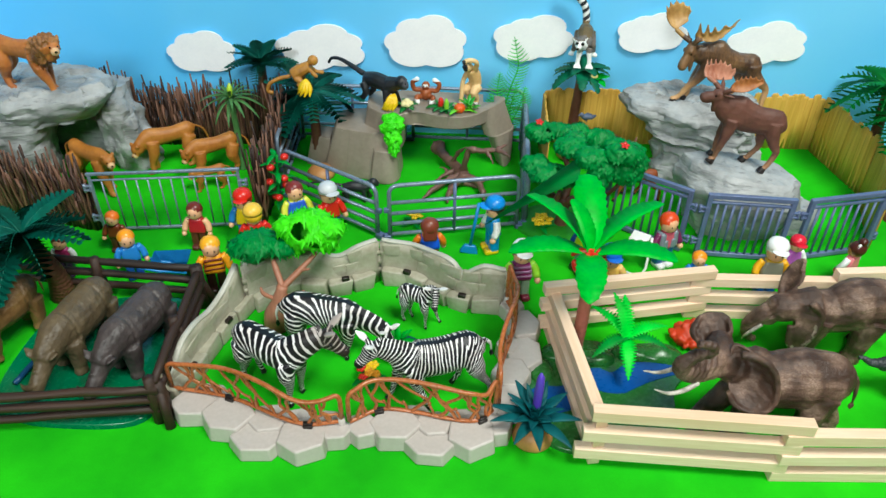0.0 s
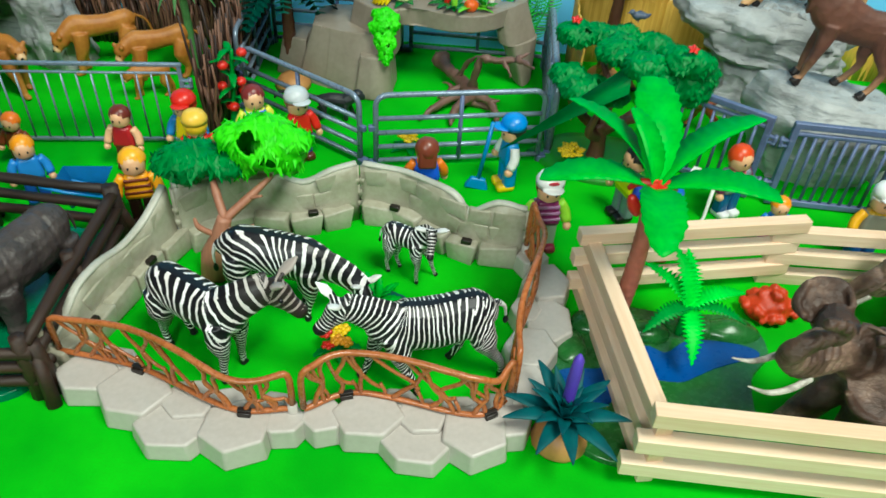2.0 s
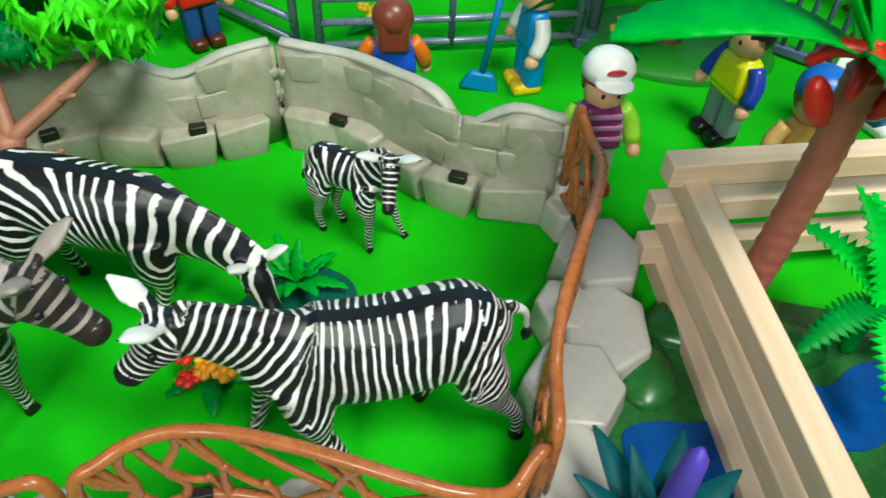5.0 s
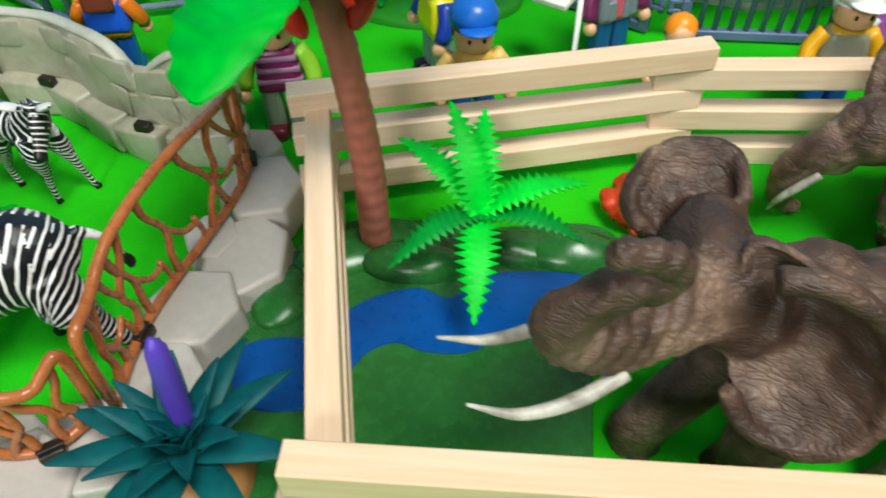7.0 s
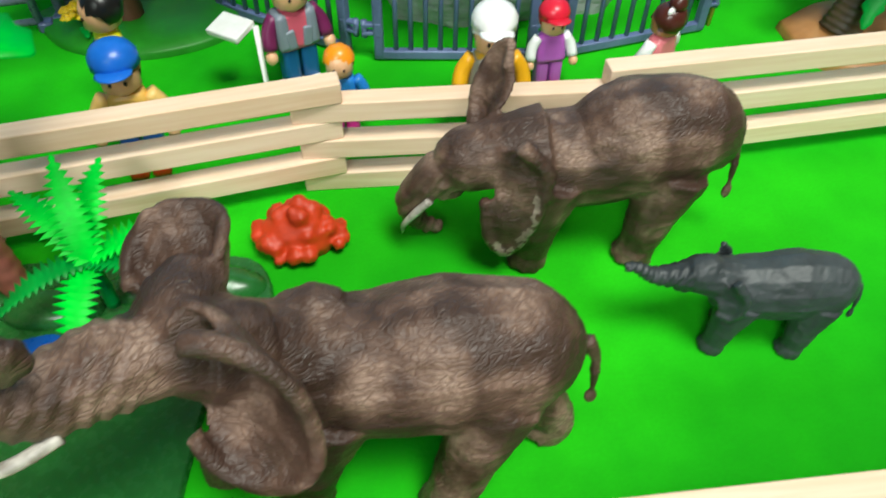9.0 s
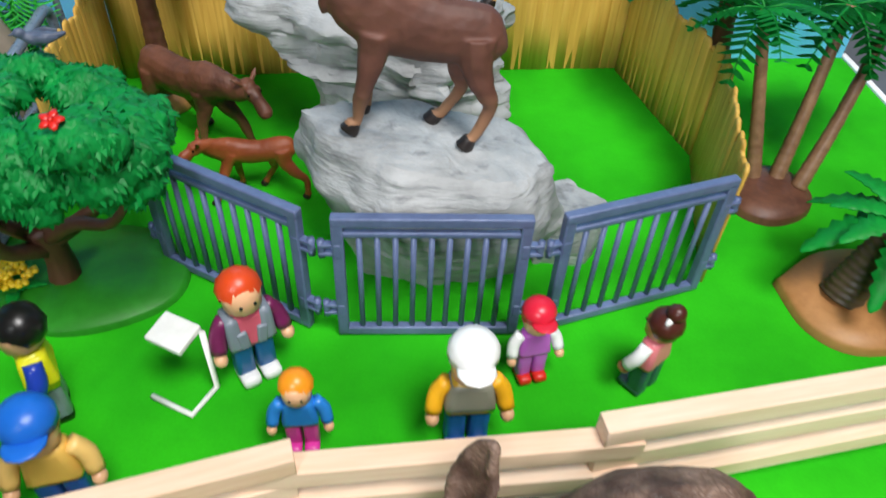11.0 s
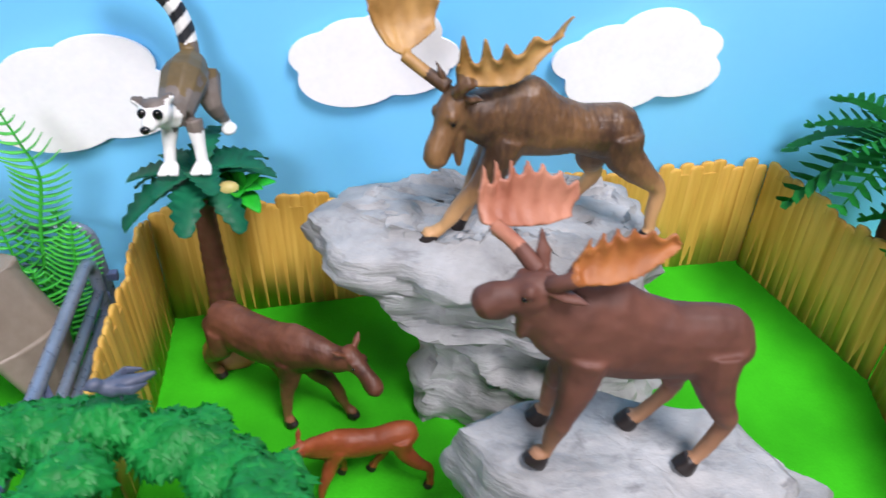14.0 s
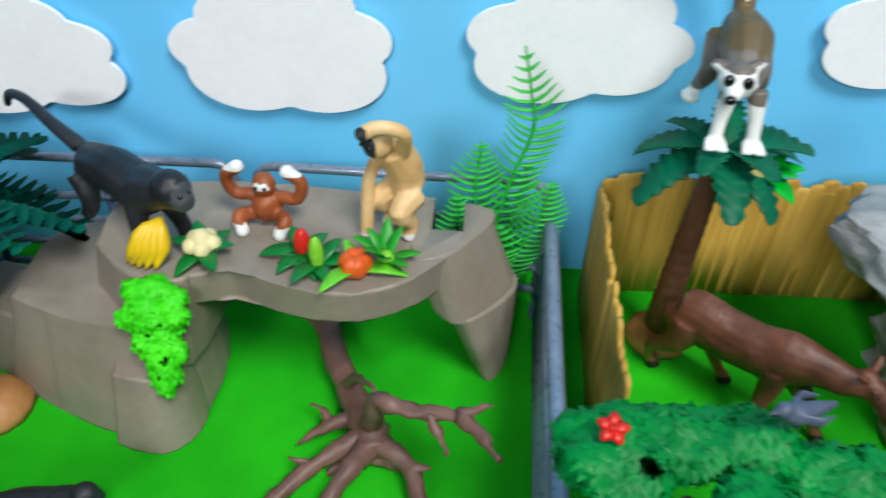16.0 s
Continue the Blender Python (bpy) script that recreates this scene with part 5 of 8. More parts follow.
def moose(x, y, z, rz, k, mat_, body, head, legs, label, antlers=(), horn=None, ears=(), bell=None, fur=0.0, tail=-4.2, thick=1.0):
    """A moose figure. body: sections (x, y, top, bottom, half width) from rump to throat; head: poll and nose; legs: points from the hip to the foot."""
    bm = bmesh.new()
    tube(bm, curve([(q[0], q[1], (q[2] + q[3]) / 2) for q in body], 4), list(zip(spread([q[4] for q in body], 4), spread([(q[2] - q[3]) / 2 for q in body], 4))), 16)
    n, e = (V(q) for q in head)
    d = (e - n).normalized()
    side = d.cross(V((0, 0, 1))).normalized()
    up = side.cross(d).normalized()
    L = (e - n).length
    tube(bm, [n - d * .7, n - d * .1, n + d * L * .22, n + d * L * .5 + up * .08, n + d * L * .78 + up * .1, e, e + d * .28 - up * .12], [(.4 * thick, .5 * thick), (.62 * thick, .72 * thick), (.6 * thick, .74 * thick), (.46 * thick, .56 * thick), (.5 * thick, .6 * thick), (.52 * thick, .56 * thick), (.3 * thick, .32 * thick)], 14, up=(0, 0, 1))
    ball(bm, e - d * .55 - up * .32, (.5 * thick, .42 * thick, .34 * thick), (0, math.degrees(-math.asin(d.z)), math.degrees(math.atan2(d.y, d.x))))
    for q in (1, -1):
        ball(bm, n + d * L * .2 + side * q * .4 * thick + up * .42 * thick, .27 * thick)
    for pts, radii in legs:
        pts = [V(p) for p in pts]
        pts[0].y, pts[1].y = pts[0].y * .7, pts[1].y * .72
        f = pts[-1]
        tube(bm, curve(pts[:-1] + [f + V((.02, 0, .42))], 4), spread(radii, 4), 10)
        tube(bm, [f + V((-.08, 0, .75)), f + V((.08, 0, .35)), f + V((.3, 0, .04))], [.34 * thick, (.42 * thick, .44 * thick), (.52 * thick, .4 * thick)], 10)
    for a0, a1, w in ears:
        a0, a1 = V(a0), V(a1)
        tube(bm, [a0, a0.lerp(a1, .45), a1], [(w * .6, .16), (w, .18), (.07, .06)], 8)
    if bell:
        b0, b1 = V(bell[0]), V(bell[1])
        tube(bm, [b0, b0.lerp(b1, .5), b1], [(.3, .6), (.3, .5), (.14, .22)], 8)
    tube(bm, [(tail + .3, 0, body[1][2] - .7), (tail - .2, 0, body[1][2] - 1.5)], [.32, .14], 6)
    bm = sculpt(bm, .085, 14)
    for v in bm.verts:
        c = v.co
        v.co += v.normal * (.06 * noise.fractal(c * .75, 1.0, 2.0, 3) + fur * (.5 + .5 * math.sin(c.x * 21 + c.z * 5 + 6 * noise.noise(c * 1.6))) * (c.z > 3))
    foot = [V(p[-1]) for p, r in legs]
    painted(bm, lambda c, nn: 1 if min((c - f - V((.22, 0, .1))).length for f in foot) < .66 * max(thick, .9) and min(abs(c.z - f.z) for f in foot) < .62 else None)
    for q in (1, -1):
        ball(bm, n + d * L * .3 + side * q * .5 * thick + up * .3 * thick, .13, slot=2, sub=1)
    mats = [mat_, HOOF, plastic("dark_eye", "0C0A0A", .15)]
    for m_, *shape in antlers:
        a = bmesh.new()
        antler(a, *shape)
        a = sculpt(a, .09, 2)
        root = V(shape[0][0])
        stem_ = [f.index for f in a.faces if (f.calc_center_median() - root).length < 1.1]
        me = bpy.data.meshes.new("a")
        a.to_mesh(me)
        a.free()
        n0 = len(bm.faces)
        bm.from_mesh(me)
        bpy.data.meshes.remove(me)
        bm.faces.ensure_lookup_table()
        for f in bm.faces[n0:]:
            f.material_index, f.smooth = len(mats), True
        for i in stem_:
            bm.faces[n0 + i].material_index = 0
        mats.append(m_)
    for v in bm.verts:
        v.co *= k
    whole("moose_figure", bm, mats, at_cm(x, y, z, rz=rz), label, "animal figure", "moose figures in the palisade pen")


moose(49.6, 97.9, 9.0, 178, .98, MOOSE2,
      [(-4.5, 0, 6.6, 5.7, .3), (-4.2, 0, 7.2, 5.0, .72), (-3.4, 0, 7.75, 4.5, 1.05), (-2.4, 0, 8.0, 4.65, 1.12), (-.9, 0, 8.2, 4.75, 1.12), (.6, 0, 8.8, 4.95, 1.15), (1.8, 0, 9.6, 5.3, 1.1), (2.9, 0, 9.75, 6.3, .95), (3.8, .05, 9.9, 7.5, .78), (4.6, .1, 9.9, 8.3, .6)], ((4.1, .1, 9.35), (6.0, .15, 9.05)),
      [([(2.1, .55, 6.6), (2.35, .8, 5.0), (2.75, .8, 3.6), (3.0, .72, 2.6), (3.15, .7, 1.6), (3.4, .7, .85)], [.95, .72, .44, .4, .28, .34]),
       ([(2.1, -.55, 6.4), (2.4, -.9, 4.9), (2.6, -1.2, 3.5), (2.65, -1.4, 2.4), (2.65, -1.5, 1.4), (2.8, -1.6, .6)], [.9, .7, .42, .38, .28, .34]),
       ([(-2.9, .5, 6.4), (-2.95, .85, 4.9), (-3.45, .95, 3.6), (-3.85, 1.0, 2.7), (-3.4, 1.05, 1.4), (-3.0, 1.1, .7), (-2.8, 1.1, .02)], [1.15, .92, .58, .42, .32, .3, .34]),
       ([(-2.7, -.5, 6.2), (-2.3, -.85, 4.8), (-2.3, -1.0, 3.5), (-2.5, -1.15, 2.5), (-1.8, -1.25, 1.3), (-1.4, -1.3, .7), (-1.1, -1.3, .1)], [1.05, .85, .56, .4, .32, .3, .34])],
      "red-brown bull moose figure with swept antlers on the boulder",
      ((ANTLER2, [(3.8, .45, 9.9), (3.5, .85, 10.3), (3.0, 1.0, 10.6)], [(3.5, .95, 10.35), (2.4, 1.15, 10.35), (1.2, 1.15, 10.6), (-.1, 1.0, 11.5)], [(3.1, .75, 11.5), (2.2, .7, 11.9), (1.2, .8, 12.1), (-.2, .95, 11.8)], 6, .55),
       (PINKHORN, [(4.0, -.3, 9.9), (4.7, -1.2, 10.5), (5.3, -2.0, 10.7)], [(5.7, -2.1, 10.7), (4.4, -2.4, 10.3), (3.2, -2.7, 10.1), (2.2, -3.1, 10.1)], [(5.8, -2.8, 12.0), (4.6, -3.2, 12.1), (3.2, -3.5, 11.9), (1.7, -3.5, 10.9)], 7, .75)),
      ears=(((4.0, .5, 9.8), (2.7, 1.4, 9.75), .34), ((3.8, -.4, 9.9), (3.9, -1.0, 11.3), .34)), bell=((4.5, .1, 8.4), (4.6, .1, 7.3)), thick=1.15)
moose(49.9, 110.4, 11.3, 184, 1.05, MOOSE1,
      [(-4.2, 0, 5.9, 4.6, .4), (-3.8, 0, 6.3, 4.0, .95), (-2.7, 0, 6.7, 3.9, 1.15), (-1.0, 0, 6.8, 4.5, 1.15), (.5, 0, 7.5, 4.5, 1.25), (1.7, 0, 8.45, 4.5, 1.2), (2.8, 0, 8.35, 5.0, 1.1), (3.8, .05, 8.1, 5.7, .95), (4.7, .15, 8.1, 6.6, .7)], ((4.8, .2, 7.5), (5.75, .75, 5.2)),
      [([(2.4, .5, 5.8), (2.9, .65, 4.6), (3.8, .6, 3.3), (4.5, .5, 2.5), (5.2, .4, 1.4), (5.9, .3, .4)], [1.0, .78, .48, .42, .3, .36]),
       ([(2.3, -.5, 5.6), (3.0, -.75, 4.2), (3.5, -.8, 2.9), (3.8, -.8, 2.0), (3.9, -.8, 1.0), (4.2, -.8, .3)], [.95, .72, .45, .4, .3, .36]),
       ([(-3.1, .5, 5.3), (-3.3, .85, 4.3), (-4.3, 1.0, 3.3), (-5.1, 1.15, 2.5), (-5.0, 1.3, 1.2), (-5.0, 1.35, .3), (-4.9, 1.4, -.5)], [1.15, .95, .6, .44, .34, .32, .36]),
       ([(-2.8, -.5, 5.2), (-2.3, -.9, 3.9), (-2.6, -1.2, 2.9), (-2.9, -1.35, 2.2), (-2.2, -1.5, 1.1), (-1.8, -1.6, 0)], [1.05, .85, .55, .42, .32, .36])],
      "grey-brown bull moose figure with wide antlers on the cliff",
      ((ANTLER, [(4.8, .5, 8.1), (4.7, .8, 8.5), (4.3, .95, 8.8)], [(4.9, .8, 8.7), (3.6, 1.0, 8.6), (2.3, 1.2, 8.9), (.7, 1.3, 10.6)], [(5.1, .9, 10.0), (3.8, 1.1, 10.0), (2.5, 1.25, 10.1), (.5, 1.3, 11.0)], 4.5, 1.2, .38, 1.5),
       (ANTLER, [(5.0, -.2, 8.1), (5.9, -.9, 8.6), (6.7, -1.4, 9.2)], [(7.4, -1.5, 9.6), (6.8, -1.5, 9.2), (6.0, -1.7, 9.5), (5.2, -1.9, 10.0)], [(8.2, -2.0, 11.2), (7.5, -2.4, 11.9), (6.2, -2.5, 12.0), (4.9, -2.3, 11.2)], 5, .55, .3, 1.4, .4)),
      ears=(((4.5, .6, 7.9), (3.9, 1.5, 8.2), .32), ((5.0, -.3, 8.0), (5.5, -.6, 9.2), .3)), bell=((4.7, .2, 6.4), (4.6, .3, 4.5)), fur=.018, thick=1.08)
moose(34.2, 111.3, 0, -36, .88, MOOSE3,
      [(-3.7, 0, 6.7, 5.4, .4), (-3.3, 0, 7.1, 4.4, 1.0), (-2.2, 0, 7.5, 4.1, 1.25), (-.3, 0, 7.2, 3.9, 1.3), (1.6, 0, 7.3, 4.0, 1.3), (3.2, 0, 7.8, 4.3, 1.2), (4.5, .1, 7.6, 5.0, .9), (5.8, .25, 7.2, 5.3, .7), (7.0, .35, 7.2, 5.8, .6)], ((6.9, .4, 6.7), (9.0, -.2, 5.5)),
      [([(2.8, -.6, 5.4), (2.9, -.85, 4.2), (2.8, -1.0, 3.0), (2.75, -1.1, 2.2), (2.7, -1.2, 1.0), (2.84, -1.3, 0)], [1.0, .74, .48, .42, .3, .36]),
       ([(3.2, .6, 5.4), (4.0, .8, 4.2), (4.8, .95, 3.0), (5.2, 1.05, 2.2), (5.6, 1.15, 1.0), (6.0, 1.2, 0)], [1.0, .74, .46, .42, .3, .36]),
       ([(-2.4, -.5, 5.6), (-2.6, -.85, 4.2), (-3.3, -.7, 3.2), (-4.1, -.5, 2.4), (-4.2, -.2, 1.1), (-4.0, 0, 0)], [1.15, .92, .58, .42, .32, .36]),
       ([(-2.2, .5, 5.4), (-1.5, .9, 4.0), (-1.2, 1.3, 3.0), (-1.1, 1.5, 2.3), (-.4, 1.7, 1.1), (0, 1.8, 0)], [1.1, .85, .56, .42, .32, .36])],
      "red-brown moose cow figure walking with a lowered head", ears=(((6.8, -.1, 7.2), (6.3, -.8, 7.9), .28), ((6.9, .9, 7.2), (6.9, 1.5, 8.0), .28)), fur=.012, tail=-3.6)
moose(39.7, 104.3, 0, 182, .68, CALF,
      [(-3.9, 0, 6.0, 4.9, .35), (-3.5, 0, 6.5, 4.4, .75), (-2.4, 0, 6.7, 4.2, .95), (-.6, 0, 6.3, 4.0, .95), (1.2, 0, 6.5, 4.0, .98), (2.4, .1, 6.9, 4.2, .95), (3.4, .5, 7.2, 5.0, .75), (4.2, 1.0, 7.5, 5.9, .55), (4.8, 1.4, 7.6, 6.3, .5)], ((4.8, 1.4, 7.0), (6.2, 2.3, 6.2)),
      [([(2.0, .5, 5.4), (2.6, .8, 4.2), (3.2, 1.1, 2.8), (3.5, 1.25, 2.0), (3.7, 1.35, 1.0), (4.0, 1.45, 0)], [.8, .6, .4, .36, .26, .32]),
       ([(1.8, -.5, 5.4), (1.9, -.8, 4.0), (1.9, -1.1, 2.8), (1.9, -1.25, 2.0), (1.75, -1.35, 1.0), (1.8, -1.4, 0)], [.8, .6, .4, .36, .26, .32]),
       ([(-2.6, .5, 5.6), (-2.8, .8, 4.2), (-3.7, .95, 3.1), (-4.6, 1.05, 2.3), (-4.7, 1.1, 1.0), (-4.7, 1.1, 0)], [.95, .75, .5, .38, .28, .32]),
       ([(-2.4, -.5, 5.4), (-1.8, -.9, 4.0), (-1.5, -1.1, 3.0), (-1.5, -1.2, 2.2), (-.8, -1.3, 1.1), (-.5, -1.3, 0)], [.9, .7, .48, .38, .28, .32])],
      "small rust-brown moose calf figure beside the boulder", ears=(((4.6, 1.9, 7.4), (4.5, 2.7, 8.2), .3), ((4.8, .9, 7.5), (4.6, .4, 8.5), .3)), tail=-3.8, thick=.92)


def fan(bm, root, rim, cup, thick=.5, roll=.6):
    """A cupped ear between a line on the head and a rim."""
    a, b, cup = V(root[0]), V(root[1]), V(cup)
    edge = curve(rim, 4)
    n = len(edge)
    n_ = cup.normalized() * thick / 2
    rows = []
    for j, e in enumerate(edge):
        r0 = a.lerp(b, j / (n - 1))
        col = []
        for i in range(7):
            u = i / 6
            wave = .1 * math.sin(j * 2.3) * u * u
            c = r0.lerp(e, u) + cup * (math.sin(math.pi * min(u * 1.05, 1)) + wave)
            col.append((bm.verts.new(c + n_), bm.verts.new(c - n_)))
        rows.append(col)
    for r0, r1 in zip(rows, rows[1:]):
        for i in range(6):
            bm.faces.new((r0[i][0], r0[i + 1][0], r1[i + 1][0], r1[i][0]))
            bm.faces.new((r0[i][1], r1[i][1], r1[i + 1][1], r0[i + 1][1]))
        bm.faces.new((r0[0][0], r1[0][0], r1[0][1], r0[0][1]))
        bm.faces.new((r0[6][0], r0[6][1], r1[6][1], r1[6][0]))
    for r in (rows[0], rows[-1]):
        for i in range(6):
            bm.faces.new((r[i][0], r[i][1], r[i + 1][1], r[i + 1][0]))
    tube(bm, edge, spread([roll, roll, roll * .8] + [.3] * (len(rim) - 3), 4), 7)


def elephant(x, y, rz, k, mat_, g, label):
    """An elephant figure looking along +x; g holds its height, legs, head, trunk, ears and tusks."""
    bm = bmesh.new()
    h, z, rb = 3.4, g["z"], 2.55
    tube(bm, curve([(-h - 1.8, 0, z - .4), (-h - .4, 0, z + .1 + g.get('rear', 0)), (-h * .3, 0, z + .25 + g.get('rear', 0) * .6), (h * .3, 0, z - g.get('rear', 0) * .4), (h, 0, z + .1 - g.get('rear', 0) * .3), (h + 1.4, 0, z + .2)], 4), spread([1.2, 2.3, 2.6, 2.45 - g.get('rear', 0) * .3, 2.2 - g.get('rear', 0) * .3, 1.5], 4), 14, flat=1.12)
    hd = V(g["head"])
    tube(bm, [(h - .4, 0, z + .5), (V((h, 0, z + .6)) + hd) / 2, hd], [2.0, 1.7, 1.5], 12)
    ball(bm, hd, (1.7, 1.45, 1.6), sub=3)
    ball(bm, hd + V((-.2, 0, .8)), (1.2, 1.1, .9), sub=2)
    tr = [V(p) for p, r in g["trunk"]]
    tube(bm, curve([hd + (tr[0] - hd) * .3] + tr, 5), spread([1.3] + [r for p, r in g["trunk"]], 5), 10)
    ball(bm, hd.lerp(tr[0], .6) + V((0, 0, -.9)), (1.0, .8, .7))
    for (lx, ly, fx, fy, big) in g["legs"]:
        tube(bm, curve([(lx, ly * .8, z - .4), ((lx + fx) / 2 + .1, (ly + fy) / 2, z * .5), (fx - .1, fy, .95), (fx + .08, fy, .02)], 4), spread([1.75 * big, 1.2 * big, .92, 1.1], 4), 10)
        for q in range(3):
            ball(bm, (fx + .85, fy - .45 + .45 * q, .25), (.22, .2, .25), sub=1)
    for a_, b_, r_ in g.get("cheeks", ()):
        tube(bm, [a_, V(a_).lerp(V(b_), .5), b_], r_, 10)
    for j, (root, rim, cup) in enumerate(g["ears"]):
        fan(bm, root, rim, cup, .36, .24 if j else .4)
    tube(bm, curve([(-h - 2.4, 0, z + .4), (-h - 2.9, .1, z - .8), (-h - 3.0, .3, z - 2.6)], 3), spread([.32, .22, .16], 3), 6)
    ball(bm, (-h - 3.0, .3, z - 2.9), (.26, .2, .5))
    bm = sculpt(bm, .115, 4)
    for v in bm.verts:
        p = v.co
        fold = math.sin((p.x * .8 + p.z * .45) * 13.0 + 1.6 * noise.noise(p * .8)) * (1.5 if p.x > hd.x + 1.0 else .12)
        v.co += v.normal * (.05 * noise.fractal(V((p.x * .7, p.y * .7, p.z * 2.2)), 1.0, 2.0, 3) + .03 * fold)
    if g.get("rim"):
        edge = curve(g["rim"], 8)
        painted(bm, lambda c, nn: 2 if min((c - e).length for e in edge) < .3 + .12 * noise.noise(c * 3) else None)
    for line, r in g["tusks"]:
        for f in tube(bm, curve(line, 5), spread([r, r * .95, r * .7, r * .2], 5), 8):
            f.material_index = 1
    for v in bm.verts:
        v.co *= k
    whole("elephant_figure", bm, [mat_, IVORY, PALEHIDE], at_cm(x, y, 0, rz=rz), label, "animal figure", "elephant figures in the pine pen")


elephant(46.4, 65.6, 182, 1.0, ELEPHANT, dict(z=6.0, cheeks=(((7.0, .4, 9.2), (6.5, -1.7, 9.7), (1.5, 1.3, .8)), ((6.2, .9, 8.8), (4.6, .4, 8.2), (1.6, 1.6, 1.4)), ((4.2, -.9, 8.0), (2.2, -.8, 8.0), (.7, 1.0, .7))), head=(6.7, .8, 9.0), trunk=[((8.6, 1.7, 9.5), 1.4), ((10.2, 2.7, 9.8), 1.12), ((11.4, 3.4, 10.9), .72), ((10.6, 3.5, 12.2), .56), ((9.3, 3.5, 12.7), .46), ((9.5, 3.7, 13.5), .4), ((10.8, 3.8, 13.9), .34)],
         legs=((2.9, 1.3, 4.2, 1.7, 1.0), (2.9, -1.3, 7.2, .2, .9), (-2.8, 1.4, -.9, 2.6, .95), (-3.2, -1.4, -5.2, -.3, 1.0)),
         ears=((((6.7, 1.3, 10.9), (6.8, 1.9, 8.2)), ((6.2, 2.2, 11.1), (4.9, 2.5, 11.1), (3.8, 3.0, 10.5), (3.2, 3.4, 9.5), (3.0, 4.0, 7.7), (3.6, 4.2, 6.6), (4.4, 4.1, 6.2), (5.2, 3.9, 6.2), (6.1, 3.4, 6.6), (6.6, 2.9, 7.5)), (-.1, -1.0, .1)),
               (((5.9, -.1, 10.4), (7.8, -.1, 10.0)), ((5.7, -1.4, 10.2), (5.7, -3.0, 10.6), (7.1, -3.4, 10.7), (8.2, -3.0, 10.2), (8.7, -2.3, 9.5), (8.4, -1.1, 9.3)), (-.3, -.3, -.7))),
         tusks=(([(9.6, 3.4, 9.0), (10.8, 4.0, 8.75), (12.2, 4.4, 8.75), (13.5, 4.4, 9.2)], .23), ([(9.6, 1.2, 9.3), (11.2, 1.9, 9.1), (12.8, 2.6, 9.3), (14.2, 2.9, 9.8)], .23))), "grey-brown bull elephant figure with spread ears and raised trunk")
elephant(55.4, 76.2, 182, .96, ELEPHANT, dict(z=5.8, rear=.7, head=(6.4, 0, 5.8), trunk=[((8.1, -.1, 4.7), 1.0), ((9.1, -.3, 3.2), .75), ((9.0, -.6, 1.8), .55), ((8.4, -.9, .8), .42), ((7.5, -1.0, .35), .32)],
         legs=((2.8, 1.2, 3.5, 1.3, 1.0), (2.8, -1.2, 2.4, -1.3, 1.0), (-2.9, 1.3, -1.9, 1.5, 1.0), (-3.0, -1.3, -3.8, -1.2, 1.0)),
         ears=((((5.2, 1.3, 7.6), (5.6, 1.4, 5.6)), ((4.6, 1.9, 8.0), (3.4, 2.3, 6.6), (3.8, 2.5, 4.0), (4.8, 2.4, 2.0), (5.7, 2.1, 2.8), (5.9, 1.7, 4.8)), (-.3, .4, 0)),
               (((5.2, -1.0, 7.8), (5.8, -1.1, 6.2)), ((4.7, -1.8, 9.2), (4.5, -2.4, 10.2), (5.2, -2.9, 9.4), (5.9, -2.6, 7.6), (6.1, -1.7, 6.0)), (-.4, .2, 0))),
         rim=[(3.6, 2.4, 5.4), (3.8, 2.5, 4.0), (4.8, 2.4, 2.0), (5.6, 2.1, 2.7)], tusks=(([(8.3, .7, 4.0), (9.0, .6, 3.1), (9.5, .4, 2.2), (9.6, .1, 1.3)], .22),)), "grey-brown cow elephant figure with its trunk to the ground")
elephant(61.6, 70.0, 176, .56, BABY, dict(z=5.8, head=(6.0, 0, 7.2), trunk=[((8.0, 0, 7.0), .95), ((9.6, 0, 7.0), .65), ((10.8, 0, 7.8), .45), ((11.8, 0, 7.9), .35)],
         legs=((2.8, 1.2, 3.8, 1.4, 1.0), (2.8, -1.2, 2.2, -1.3, 1.0), (-2.9, 1.3, -2.2, 1.7, 1.0), (-3.0, -1.3, -3.8, -1.2, 1.0)),
         ears=((((5.0, 1.2, 8.0), (5.4, 1.3, 6.4)), ((4.4, 1.9, 8.4), (3.4, 2.3, 7.0), (3.8, 2.4, 5.0), (5.0, 2.0, 5.2)), (-.2, .3, 0)),
               (((5.0, -1.2, 8.0), (5.4, -1.3, 6.4)), ((4.4, -1.9, 8.4), (3.4, -2.3, 7.0), (3.8, -2.4, 5.0), (5.0, -2.0, 5.2)), (-.2, -.3, 0))), tusks=()), "dark grey baby elephant figure reaching out its trunk")


